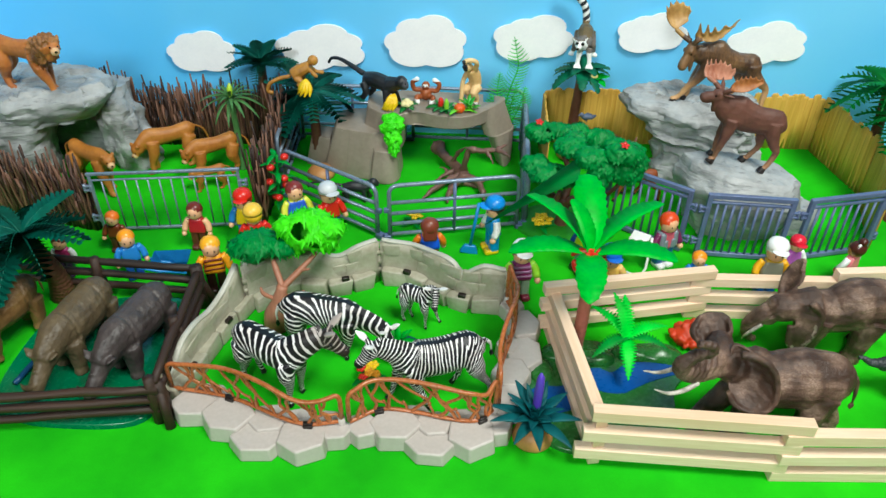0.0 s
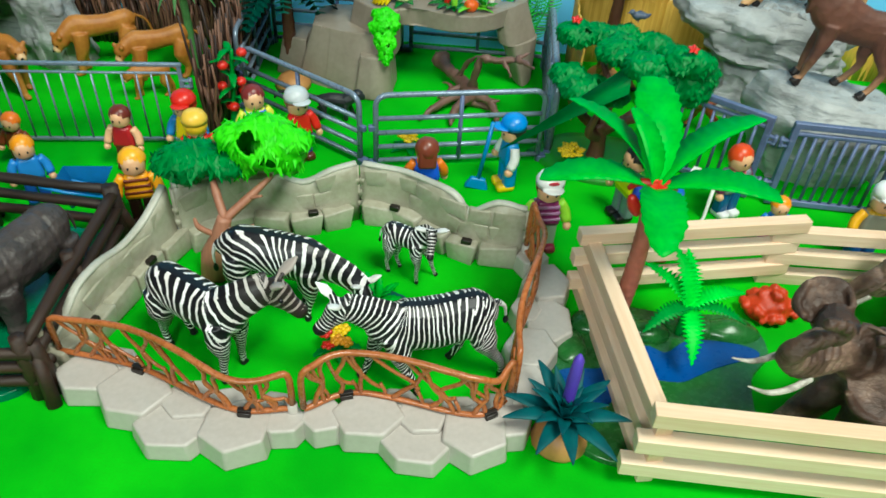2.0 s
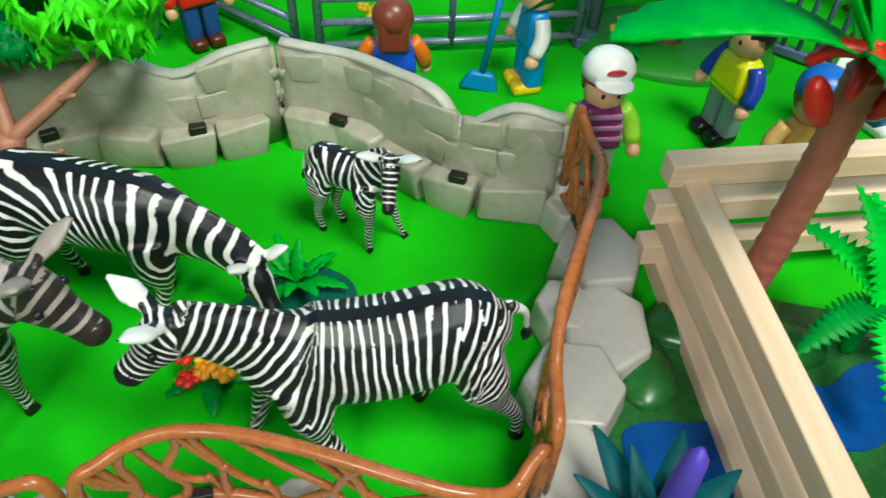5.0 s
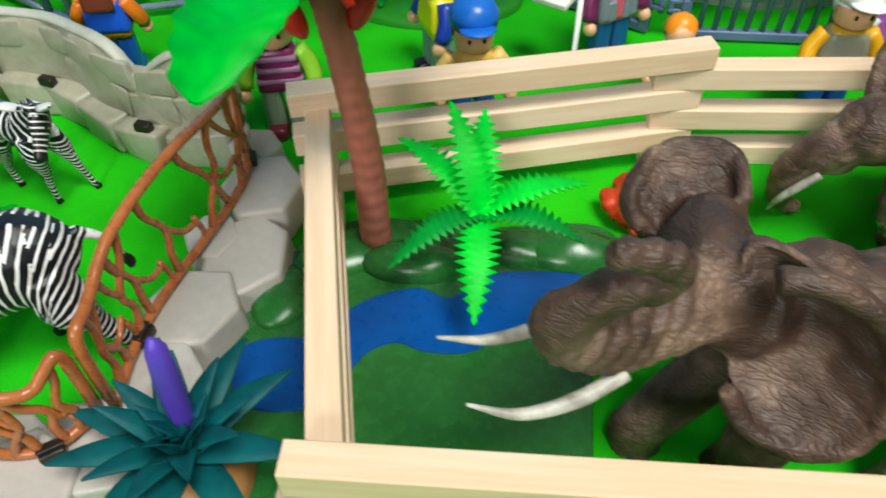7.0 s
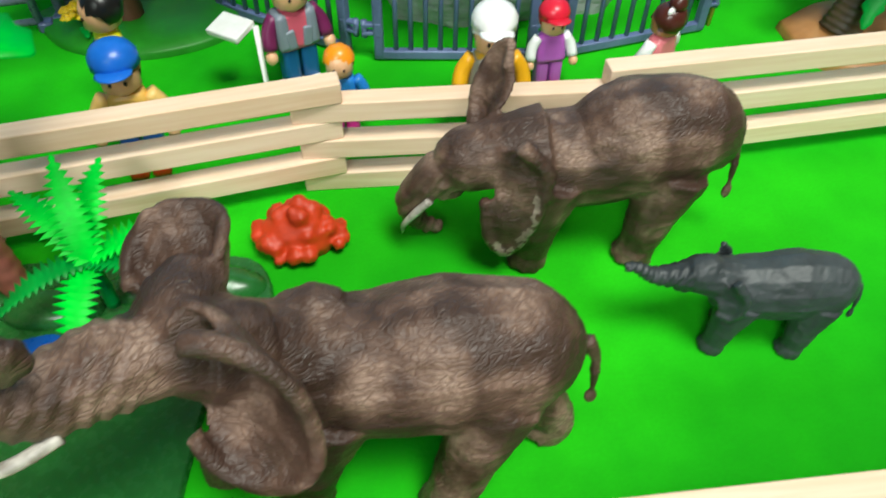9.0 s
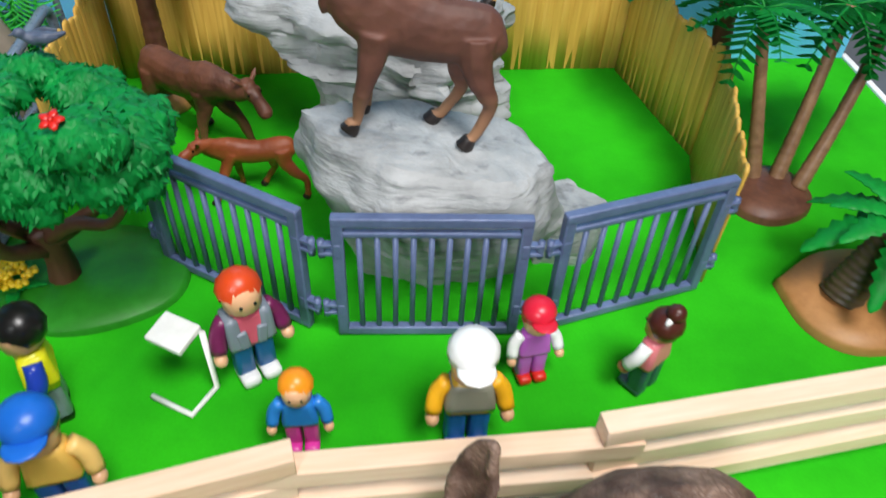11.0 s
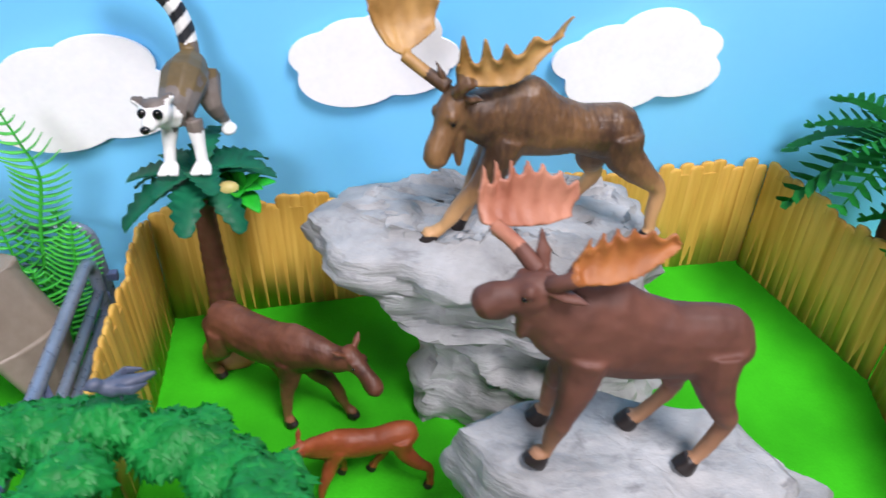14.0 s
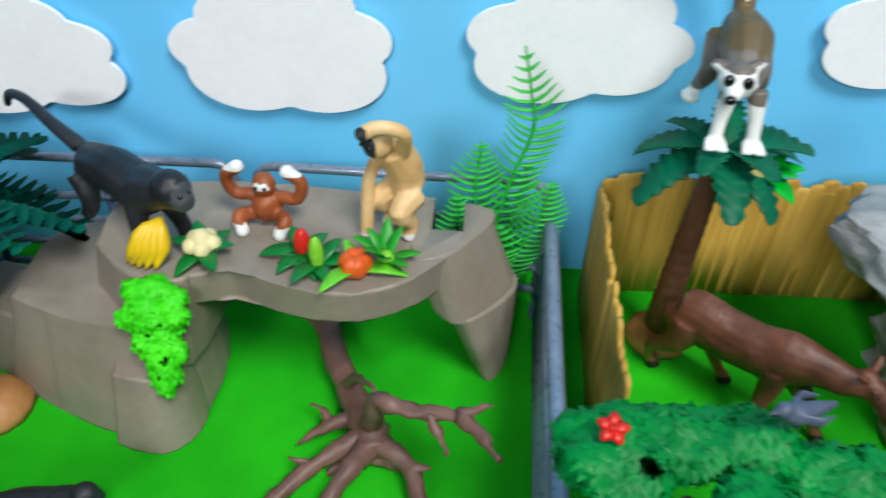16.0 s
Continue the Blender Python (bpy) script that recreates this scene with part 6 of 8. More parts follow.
def rhino(x, y, rz, k, mat_, label):
    bm = bmesh.new()
    tube(bm, curve([(-4.6, 0, 4.6), (-3.6, 0, 4.9), (-1.0, 0, 4.5), (1.6, 0, 4.6), (3.2, 0, 4.9), (4.8, 0, 4.4), (6.0, 0, 3.7)], 4), [(a, b) for a, b in zip(spread([.6, 1.75, 2.15, 2.05, 1.75, 1.3, 1.05], 4), spread([.7, 1.9, 2.3, 2.2, 2.1, 1.6, 1.2], 4))], 16)
    tube(bm, curve([(5.4, 0, 4.0), (6.8, 0, 3.0), (8.2, 0, 2.0), (8.7, 0, 1.6)], 3), [(a, b) for a, b in zip(spread([.95, .8, .72, .5], 3), spread([1.15, .9, .72, .45], 3))], 12)
    for lx, s, st in ((2.9, 1, .3), (2.9, -1, -.4), (-3.2, 1, .3), (-3.2, -1, -.3)):
        tube(bm, curve([(lx, s * 1.0, 4.0), (lx + st * .4, s * 1.25, 2.2), (lx + st, s * 1.25, .8), (lx + st + .1, s * 1.25, .02)], 3), spread([1.25, .95, .68, .8], 3), 10)
    tube(bm, curve([(8.2, 0, 2.6), (9.0, 0, 3.2), (9.3, 0, 4.3)], 3), spread([.42, .3, .07], 3), 8)
    tube(bm, [(7.2, 0, 3.3), (7.5, 0, 4.0)], [.34, .1], 7)
    for s in (1, -1):
        tube(bm, [(6.1, s * .6, 4.1), (5.9, s * 1.25, 4.7), (5.7, s * 1.9, 5.1)], [(.3, .2), (.5, .22), (.14, .1)], 8)
        ball(bm, (7.1, s * .62, 3.1), (.3, .22, .24), sub=2)
    tube(bm, curve([(-4.9, 0, 5.4), (-5.5, 0, 4.4), (-5.4, .2, 3.0)], 3), .16, 6)
    bm = sculpt(bm, .15, 3)
    for v in bm.verts:
        p = v.co
        fold = max(0, 1 - abs(abs(p.x + .3 * math.sin(p.z)) - 2.3) / .22) * (1 if p.z > 2.5 else 0)
        v.co += v.normal * (.07 * noise.fractal(p * 1.1, 1.0, 2.0, 4) - .12 * fold)
        v.co *= k
    whole("rhino_figure", bm, mat_, at_cm(x, y, .5, rz=rz), label, "animal figure", "rhino figures in the wallow")


rhino(-20.8, 71.2, -99, .96, RHINO_B, "brown-grey rhino figure standing in the teal wallow")
rhino(-14.8, 71.0, -105, .95, RHINO_G, "dark grey rhino figure standing in the teal wallow")
rhino(-29.2, 72.0, -110, .9, RHINO_R, "sandy brown rhino figure at the edge of the wallow")


def cat(x, y, z, rz, k, mat_, head, nose, feet, label, mane=False, tail=((-3.3, 0, 5.4), (-4.4, 0, 4.6), (-4.9, .1, 3.0), (-5.6, .2, 2.2))):
    """A big cat figure: slim body, round head, heavy paws; a mane where asked for."""
    bm = bmesh.new()
    hd, e = V(head), V(nose)
    d = (e - hd).normalized()
    side = d.cross(V((0, 0, 1))).normalized()
    up = side.cross(d).normalized()
    sp = [V(q) for q in ((-3.3, 0, 4.9), (-2.5, 0, 5.0), (-.6, 0, 4.8), (1.2, 0, 4.8), (2.4, 0, 4.9))] + [V((2.4, 0, 4.9)).lerp(hd, .55) + V((0, 0, .15)), hd]
    tube(bm, curve(sp, 4), [(a, b) for a, b in zip(spread([.4, .86, .84, .9, .86, .7, .62], 4), spread([.45, 1.12, 1.0, 1.15, 1.25, .92, .75], 4))], 14)
    ball(bm, hd, (.86, .8, .8))
    tube(bm, [hd + d * .2 - up * .12, e - up * .12, e + d * .12 - up * .1], [(.6, .52), (.44, .4), (.2, .2)], 10, up=(0, 0, 1))
    for q in (1, -1):
        ball(bm, hd + side * q * .62 + up * .66 - d * .2, (.26, .26, .3))
        ball(bm, e.lerp(hd, .35) + side * q * .26 - up * .2, .26, sub=1)
    for j, (fx, fy) in enumerate(feet):
        fore = j < 2
        sgn = 1 if fy > feet[1 - j if fore else 5 - j][1] else -1
        a, f = V((2.2 if fore else -2.5, sgn * .5, 4.5)), V((fx, fy, 0))
        tube(bm, curve([a, a.lerp(f, .35) + V((-.1 if fore else .35, sgn * .12, 0)), a.lerp(f, .68) + V((.1 if fore else -.3, 0, 0)), f + V((-.1, 0, .5)), f + V((0, 0, .2))], 3), spread([.85, .72 if fore else .85, .42, .34, .36], 3), 10)
        ball(bm, f + V((.25, 0, .25)), (.52, .4, .27))
    tube(bm, curve(tail, 4), .17, 7)
    ball(bm, tail[-1], (.34, .24, .24))
    if mane:
        for c, r in (((-.55, 0, .05), (.75, 1.25, 1.35)), ((-1.2, 0, -.3), (1.0, 1.2, 1.5)), ((-1.5, 0, -1.2), (1.0, 1.0, 1.2)), ((-.5, 0, -1.1), (.7, .8, .8))):
            ball(bm, hd + V(c), r)
    bm = sculpt(bm, .11, 5)
    mats = [mat_, MANE, plastic("dark_eye", "0C0A0A", .15), hide_material("pale_muzzle", "C89A68", "E0BE96", 300, .2, cells=False)]
    if mane:
        for v in bm.verts:
            q = v.co - hd - V((-.9, 0, -.4))
            if q.length < 2.5 and (v.co - hd).dot(d) < .35:
                v.co += v.normal * (.3 * noise.noise(V((v.co.x * 1.1, v.co.y * 2.6, v.co.z * 1.3)) * 1.7) + .12 * noise.noise(v.co * 5))
        painted(bm, lambda c, nn: 1 if (c - hd - V((-.9, 0, -.4))).length < 2.2 and (c - hd).dot(d) < .35 else None)
    for f in bm.faces:
        if (f.calc_center_median() - e).length < .52:
            f.material_index = 3
    ball(bm, e + d * .1 + up * .12, (.16, .18, .12), slot=2, sub=1)
    for q in (1, -1):
        ball(bm, hd + d * .62 + side * q * .36 + up * .28, .12, slot=2, sub=1)
    for v in bm.verts:
        v.co *= k
    whole("lion_figure" if mane else "lioness_figure", bm, mats, at_cm(x, y, z, rz=rz), label, "animal figure", "lion figures at the cave")


cat(-39.6, 104.9, 12.9, -14, 1.15, LION, (4.9, -.3, 5.8), (5.8, -.95, 5.4), ((3.6, -.5), (2.4, .7), (-2.2, -.6), (-3.4, .6)), "tawny male lion figure with a full mane on the cave roof", True)
cat(-33.6, 102.7, 0, -28, 1.05, LIONESS, (4.0, -.1, 4.9), (5.0, -.5, 4.5), ((3.9, -.8), (2.2, .6), (-2.2, -.6), (-3.2, .6)), "golden lioness figure stepping out of the cave")
cat(-24.6, 108.2, 0, 212, 1.08, LIONESS, (4.1, .2, 3.8), (4.8, .5, 3.0), ((2.9, .6), (2.2, -.6), (-2.2, .6), (-3.2, -.6)), "golden lioness figure with lowered head behind the barred fence")
cat(-17.8, 106.6, 0, 215, 1.0, LIONESS, (3.9, .2, 4.3), (4.6, .5, 3.4), ((2.9, .6), (2.2, -.6), (-2.2, .6), (-3.2, -.6)), "golden lioness figure sniffing behind the barred fence")
cat(-17.6, 102.8, 0, 205, .6, LIONESS, (3.9, .2, 4.4), (4.6, .4, 3.7), ((2.9, .6), (2.2, -.6), (-2.2, .6), (-3.2, -.6)), "small golden lion cub figure beside the lioness")


def monkey(parts_, mats, rule, m, label, voxel=.1, k=1.0, name="monkey_figure", dots=()):
    bm = bmesh.new()
    for kind, *a in parts_:
        (tube if kind == "t" else ball)(bm, *a)
    bm = sculpt(bm, voxel, 4)
    if rule:
        painted(bm, rule)
    mats = mats + [plastic("dark_eye", "0C0A0A", .15)]
    for c, r, *single in dots:
        for s in ((1, -1) if c[1] and not single else (1,)):
            ball(bm, (c[0], c[1] * s, c[2]), r, slot=len(mats) - 1, sub=2)
    for v in bm.verts:
        v.co *= k
    whole(name, bm, mats, m, label, "animal figure", "monkey figures of the ape pen")


# black howler on the ape rock, tail up
HOWL = [("t", curve([(-1.9, 0, 2.5), (-.4, 0, 2.75), (1.4, 0, 2.6), (2.1, 0, 2.7)], 3), spread([.8, .95, 1.0, .8], 3), 10), ("b", (3.2, 0, 3.5), (.82, .76, .85)), ("t", [(1.7, 0, 2.8), (2.9, 0, 3.3)], [1.0, .75], 8), ("b", (3.8, 0, 3.25), (.42, .48, .5)),
        ("t", curve([(-2.3, 0, 3.0), (-4.0, 0, 3.45), (-5.8, .2, 3.7), (-7.3, .3, 3.4), (-7.9, .3, 2.6)], 4), spread([.38, .3, .25, .22, .18], 4), 8)]
for s in (1, -1):
    HOWL += [("t", curve([(1.5, s * .55, 2.2), (1.9 + s * .3, s * .75, 1.0), (2.1 + s * .5, s * .7, .1)], 3), spread([.5, .36, .34], 3), 8), ("t", curve([(-1.8, s * .55, 2.2), (-1.3, s * .8, 1.2), (-2.0, s * .7, .1)], 3), spread([.62, .42, .34], 3), 8)]
monkey(HOWL, [BLACKFUR, plastic("slate_face", "4A4A50", .5)], lambda c, n: 1 if c.x > 3.75 else None, at_cm(4.4, 112.2, 9.2, 0, 3, -30), "black howler monkey figure with a raised curling tail", k=1.15, dots=(((3.95, .2, 3.6), .1),))
monkey(HOWL, [BLACKFUR], None, at_cm(2.2, 101.2, 0, rz=6), "black monkey figure on the mat inside the hurdle", k=.78)
# little orang with raised arms
OR = [("b", (0, 0, 1.0), (.95, .8, .95)), ("b", (.1, 0, 2.3), (.62, .6, .62))]
for s in (1, -1):
    OR += [("t", curve([(0, s * .6, 1.6), (.1, s * 1.6, 1.6), (.1, s * 1.9, 2.6), (.1, s * 1.3, 3.1)], 3), .34, 8), ("t", curve([(.3, s * .6, .6), (1.0, s * 1.2, .9), (1.3, s * .9, .25)], 3), .36, 8), ("b", (.1, s * 1.25, 3.15), .38), ("b", (1.35, s * .95, .25), .36)]
monkey(OR, [ORANG, WHITE], lambda c, n: 1 if c.z > 3.05 or (c.x > 1.25 and c.z < .7) or (c.x > .5 and 2.28 < c.z < 2.62) else None, at_cm(10.9, 113.2, 9.2, rz=-95), "small rust-brown ape figure sitting with raised arms", k=.98, name="ape_figure", dots=(((.68, .22, 2.4), .1),))
# cream gibbon, hunched, one arm over its head
GIB = [("t", curve([(-.6, 0, 2.6), (-.3, 0, 3.9), (.3, 0, 5.0)], 3), spread([.85, .9, .75], 3), 10), ("b", (1.0, 0, 5.5), (.75, .68, .72)),
       ("t", curve([(.1, .6, 5.0), (.5, 1.1, 6.3), (1.4, .6, 6.7), (2.1, .1, 6.3)], 4), .34, 8), ("t", curve([(.1, -.6, 4.9), (.9, -.9, 3.2), (1.3, -.7, 1.2), (1.4, -.7, .2)], 4), .34, 8)]
for s in (1, -1):
    GIB += [("t", curve([(-.6, s * .5, 2.4), (.5, s * .75, 1.9), (-.2, s * .7, .9), (.1, s * .7, .1)], 3), spread([.7, .55, .4, .36], 3), 8)]
monkey(GIB, [CREAM, WHITE, BLACKFUR], lambda c, n: 1 if c.z < .5 else (2 if (c.x > 1.45 and 5.0 < c.z < 6.1) or c.x > 1.95 and c.z > 5 else None), at_cm(17.3, 112.9, 9.1, rz=-135), "cream gibbon figure hunched with an arm over its head", k=1.02, name="gibbon_figure", dots=(((1.7, .24, 5.6), .1),))
# ring-tailed lemur on the palm
LEM = [("t", curve([(-1.7, 0, 3.0), (-.3, 0, 2.9), (1.3, -.2, 2.2)], 3), spread([.72, .98, .72], 3), 10), ("b", (2.2, -.6, 2.75), (.6, .66, .6)), ("t", [(1.2, -.2, 2.3), (1.9, -.7, 2.5)], [.75, .55], 8), ("t", [(2.5, -.68, 2.62), (2.95, -.82, 2.4)], [.42, .24], 8),
       ("t", [(2.0, -1.1, 3.05), (1.95, -1.5, 3.2)], [.28, .14], 6), ("t", [(2.05, -.2, 3.15), (2.05, .15, 3.4)], [.28, .14], 6)]
for s in (1, -1):
    LEM += [("t", curve([(1.2, s * .45, 1.9), (1.55, s * .6, .9), (1.8, s * .65, .15)], 3), spread([.4, .27, .25], 3), 8), ("t", curve([(-1.5, s * .5, 2.6), (-.6, s * .9, 1.6), (-1.3, s * 1.15, .5)], 3), spread([.72, .42, .24], 3), 8), ("b", (-1.0, s * 1.3, .3), (.5, .36, .22))]
    LEM += [("t", [(1.8, s * .65 + q * .2, .15), (2.45, s * .65 + q * .36, .05)], [.17, .1], 6) for q in (-1, -.35, .35, 1)]
LEMT = curve([(-2.0, 0, 3.3), (-2.2, -.1, 4.5), (-2.2, -.5, 5.6), (-2.2, -1.5, 6.5), (-2.2, -3.0, 6.8)], 6)
LEM += [("t", LEMT, .42, 8)]


def lemur_rule(c, n):
    if c.z > 3.9 and c.x < -1.2:
        return 1 if int((c.z - c.y * .9 + 20) * 2.0) % 2 else 2
    if c.x < .9 + .4 * noise.noise(c * 2) and c.z > 2.7 and n.z > .2 + .3 * noise.noise(c * 3):
        return 3
    if c.x > 1.5 and c.z > 3.12 and n.z > .45:
        return None
    return 1 if c.x > 1.45 and (c.y < -.3 or c.x > 1.75) or c.x > 1.0 and c.z < 1.5 or c.z < .7 else None


monkey(LEM, [GREYFUR, WHITE, BLACKFUR, hide_material("olive_brown_short_fur", "5A4A2C", "74603A", 300, .3, cells=False)], lemur_rule, at_cm(32.25, 115.9, 14.6, rz=-95), "grey lemur figure with a ringed black and white tail", voxel=.065, k=1.22, name="lemur_figure", dots=(((2.72, -.38, 2.9), (.16, .2, .22), 1), ((2.64, -.96, 2.9), (.16, .2, .22), 1), ((3.06, -.86, 2.42), (.16, .2, .16), 1)))
# golden monkey on the dark palm
TAM = [("t", curve([(-1.6, 0, 1.4), (-.6, 0, 2.0), (.8, 0, 2.7)], 3), spread([.9, .95, .75], 3), 10), ("b", (1.3, 0, 3.5), (.75, .7, .75)), ("t", curve([(-1.9, 0, 1.3), (-3.6, 0, .9), (-4.9, 0, .2), (-5.3, 0, -.9), (-4.6, 0, -1.2)], 4), .3, 8)]
for s in (1, -1):
    TAM += [("t", curve([(.8, s * .5, 2.4), (1.5, s * .7, 1.6), (2.2 + s * .4, s * .6, 1.5)], 3), .3, 8), ("t", curve([(-1.3, s * .6, 1.2), (-.4, s * .9, .8), (-.9, s * .8, .1)], 3), .42, 8)]
monkey(TAM, [GOLDFUR], None, at_cm(-4.8, 109.0, 12.9, rz=6), "golden brown monkey figure crouching on the dark palm", k=.95)


# ---- toy people: each one plain moulded figure ----
def doll(x, y, rz, top, arms, legs, hair, skin="E9B48A", shoes=None, hat=None, k=1.0, label="", vest=None, long=False, stripes=False, badge=None, bow=False, opened=False):
    """A jointed plastic figure: 0 legs, 1 torso, 2 arms, 3 skin, 4 hair, 5 shoes, 6 hat, 7 vest. It looks along -y."""
    bm = bmesh.new()
    for s in (1, -1):
        box(bm, (s * .58, 0, 1.6), (1.0, 1.15, 2.6), bevel=.3, slot=0)
        box(bm, (s * .58, -.3, .38), (1.02, 1.75, .75), bevel=.3, slot=5)
    box(bm, (0, 0, 3.9), (2.5, 1.5, 2.4), bevel=.4, slot=1, taper=.74)
    if opened:
        for s in (1, -1):
            box(bm, (s * .86, 0, 3.95), (.85, 1.66, 2.2), bevel=.3, slot=7, taper=.8)
            box(bm, (s * .5, -.62, 3.5), (.55, .4, 1.2), (0, s * 6, 0), bevel=.12, slot=7)
    elif vest and not stripes:
        box(bm, (0, 0, 4.0), (2.62, 1.62, 1.9), bevel=.35, slot=7, taper=.76)
    for s in (1, -1):
        tube(bm, curve([(s * 1.05, 0, 4.8), (s * 1.55, -.1, 4.0), (s * 1.75, -.5, 3.1)], 3), spread([.42, .45, .42], 3), 9, slot=2)
        ball(bm, (s * 1.8, -.65, 2.75), (.36, .42, .42), slot=3)
    tube(bm, [(0, 0, 5.0), (0, 0, 5.35)], .5, 10, slot=3)
    tube(bm, [(0, 0, 5.2), (0, 0, 5.4), (0, 0, 6.3), (0, 0, 6.8), (0, 0, 6.95)], [.72, .95, 1.0, .8, .4], 14, slot=3)
    ball(bm, (0, .18, 6.3), (1.16, 1.1, 1.12), slot=4)
    bmesh.ops.delete(bm, geom=[v for v in bm.verts if v.co.z < 6.25 and v.co.y < -.25 and v.link_faces and v.link_faces[0].material_index == 4], context="VERTS")
    if bow:
        ball(bm, (0, .5, 7.5), (.6, .6, .6), slot=4)
        for s in (1, -1):
            ball(bm, (s * .45, .5, 7.15), (.42, .2, .26), (0, s * 20, 0), slot=10, sub=2)
    for s in (1, -1):
        ball(bm, (s * .36, -.94, 6.0), (.1, .07, .15), slot=8, sub=1)
    if stripes:
        for q in (3.4, 4.0, 4.6):
            h_ = 1.28 - .14 * (q - 2.7)
            box(bm, (0, 0, q), (2 * h_ * .985, 1.53 - .1 * (q - 2.7), .3), bevel=.1, slot=7)
    if long:
        box(bm, (0, .75, 5.5), (1.7, .7, 1.9), bevel=.3, slot=4)
    if hat:
        tube(bm, [(0, .1, 6.55), (0, .1, 7.0), (0, .1, 7.45), (0, .1, 7.75)], [1.2, 1.2, .96, .45], 14, slot=6)
        ball(bm, (0, -.95, 6.66), (.92, 1.0, .13), (-8, 0, 0), slot=6)
        if badge:
            ball(bm, (0, -1.0, 7.22), (.46, .12, .28), (28, 0, 0), slot=9, sub=2)
    for v in bm.verts:
        v.co *= k
    pl = lambda h: plastic("toy_" + h.lower(), h, .33, big=60, var=.1, bump=.04)
    mats = [pl(legs), pl(top), pl(arms), pl(skin), pl(hair), pl(shoes or legs), pl(hat or hair), pl(vest or top), pl("151210"), pl(badge or top), pl('F4F4F2')]
    return whole("toy_figure", bm, mats, at_cm(x, y, 0, rz=rz), label, "toy figure", "toy visitors and keepers")


CH = .74
doll(-20.8, 83.6, 30, "2F83D0", "2F83D0", "1D4FA0", "F29A1E", k=.86, label="toy figure with orange hair and a blue shirt")
doll(-24.6, 88.4, 0, "7A3A20", "7A3A20", "503020", "F07A22", k=CH, label="small toy figure with a round orange cap")
doll(-10.6, 81.8, 20, "F2A21E", "F2A21E", "2A1712", "F5AE28", k=.98, label="toy figure in an orange and brown striped shirt", vest="6E2A16", stripes=True)
doll(-15.0, 89.6, 0, "B02028", "E9B48A", "5A2A20", "6E2A22", k=.86, label="toy figure with maroon hair and a red top")
doll(-9.6, 91.4, 0, "E8C81E", "2F83D0", "2F6FC0", "D02A20", hat="D8261C", k=.95, label="toy figure with a red cap and yellow top")
doll(-7.6, 88.4, 200, "D8261C", "D8261C", "2F6FC0", "F2C030", hat="F2C44A", k=.95, label="toy figure with a yellow helmet and red shirt")
doll(-3.8, 93.6, 30, "DCE04A", "DCE04A", "2F6FC0", "7A2A2A", k=.98, label="toy figure with maroon hair and a lemon yellow top", vest="2F5FD0")
doll(0.4, 93.2, 40, "D8261C", "D8261C", "2A50A0", "8A5030", hat="C9CDD2", shoes="5A2A1A", k=.98, label="toy figure with a pale grey cap and a red shirt")
doll(13.0, 87.4, 190, "E87A1E", "E87A1E", "1F55B8", "7A3A28", k=.96, label="toy girl figure with brown hair and a blue vest", vest="1F5AD8", long=True)
doll(20.4, 91.2, -70, "1C86C8", "F1F1EE", "1C86C8", "20201E", hat="1C86D8", shoes="F2C81A", k=1.0, label="toy keeper figure in blue with yellow boots")
doll(23.4, 82.6, 10, "7A1F58", "9AD83A", "8FA08A", "7A2A28", hat="F4F4F2", shoes="7A1A35", k=1.0, label="toy figure with a white cap and a plum dress", vest="A878A0", stripes=True, badge="C8283A")
doll(31.0, 87.8, -65, "E6E21E", "1F3FB0", "7E8E94", "161616", shoes="131313", k=1.02, label="toy guard figure in a yellow vest and black boots", vest="E6E21E")
doll(33.0, 82.6, 10, "E8B85A", "EBC070", "2A50A0", "8A5A30", hat="1F6FD8", shoes="C8421C", k=.98, label="toy figure with a blue cap and a patterned yellow shirt")
doll(40.6, 89.6, 28, "D05A70", "6E1F50", "1F5A90", "D8481A", shoes="E8E8E8", k=1.0, label="toy woman figure with orange hair and a grey vest", vest="7E8894", opened=True)
doll(43.3, 85.0, 0, "2F86DC", "2F86DC", "D83AA0", "F0921E", k=CH, label="toy boy figure with orange hair and a blue jacket")
doll(51.3, 84.8, 0, "C9A02A", "F2B01E", "1F5AA0", "EFEFEA", hat="F4F4F2", k=1.0, label="toy figure with a white cap and yellow sleeves", vest="8C8A7A")
doll(55.2, 88.4, 10, "C060C8", "F0F0F0", "C060C8", "D8203A", hat="D8203A", shoes="D0281C", k=CH, label="small toy figure with a red hat and a lilac dress")
doll(61.2, 87.2, 215, "E8808A", "F0F0F0", "3A5A60", "4A2018", skin="B87850", k=.84, label="small toy girl figure with brown hair and a white bow", bow=True)
doll(-28.6, 83.4, 10, "B0306A", "E8E8E8", "503060", "5A2A20", k=CH, label="small toy figure in a magenta top behind the palm")

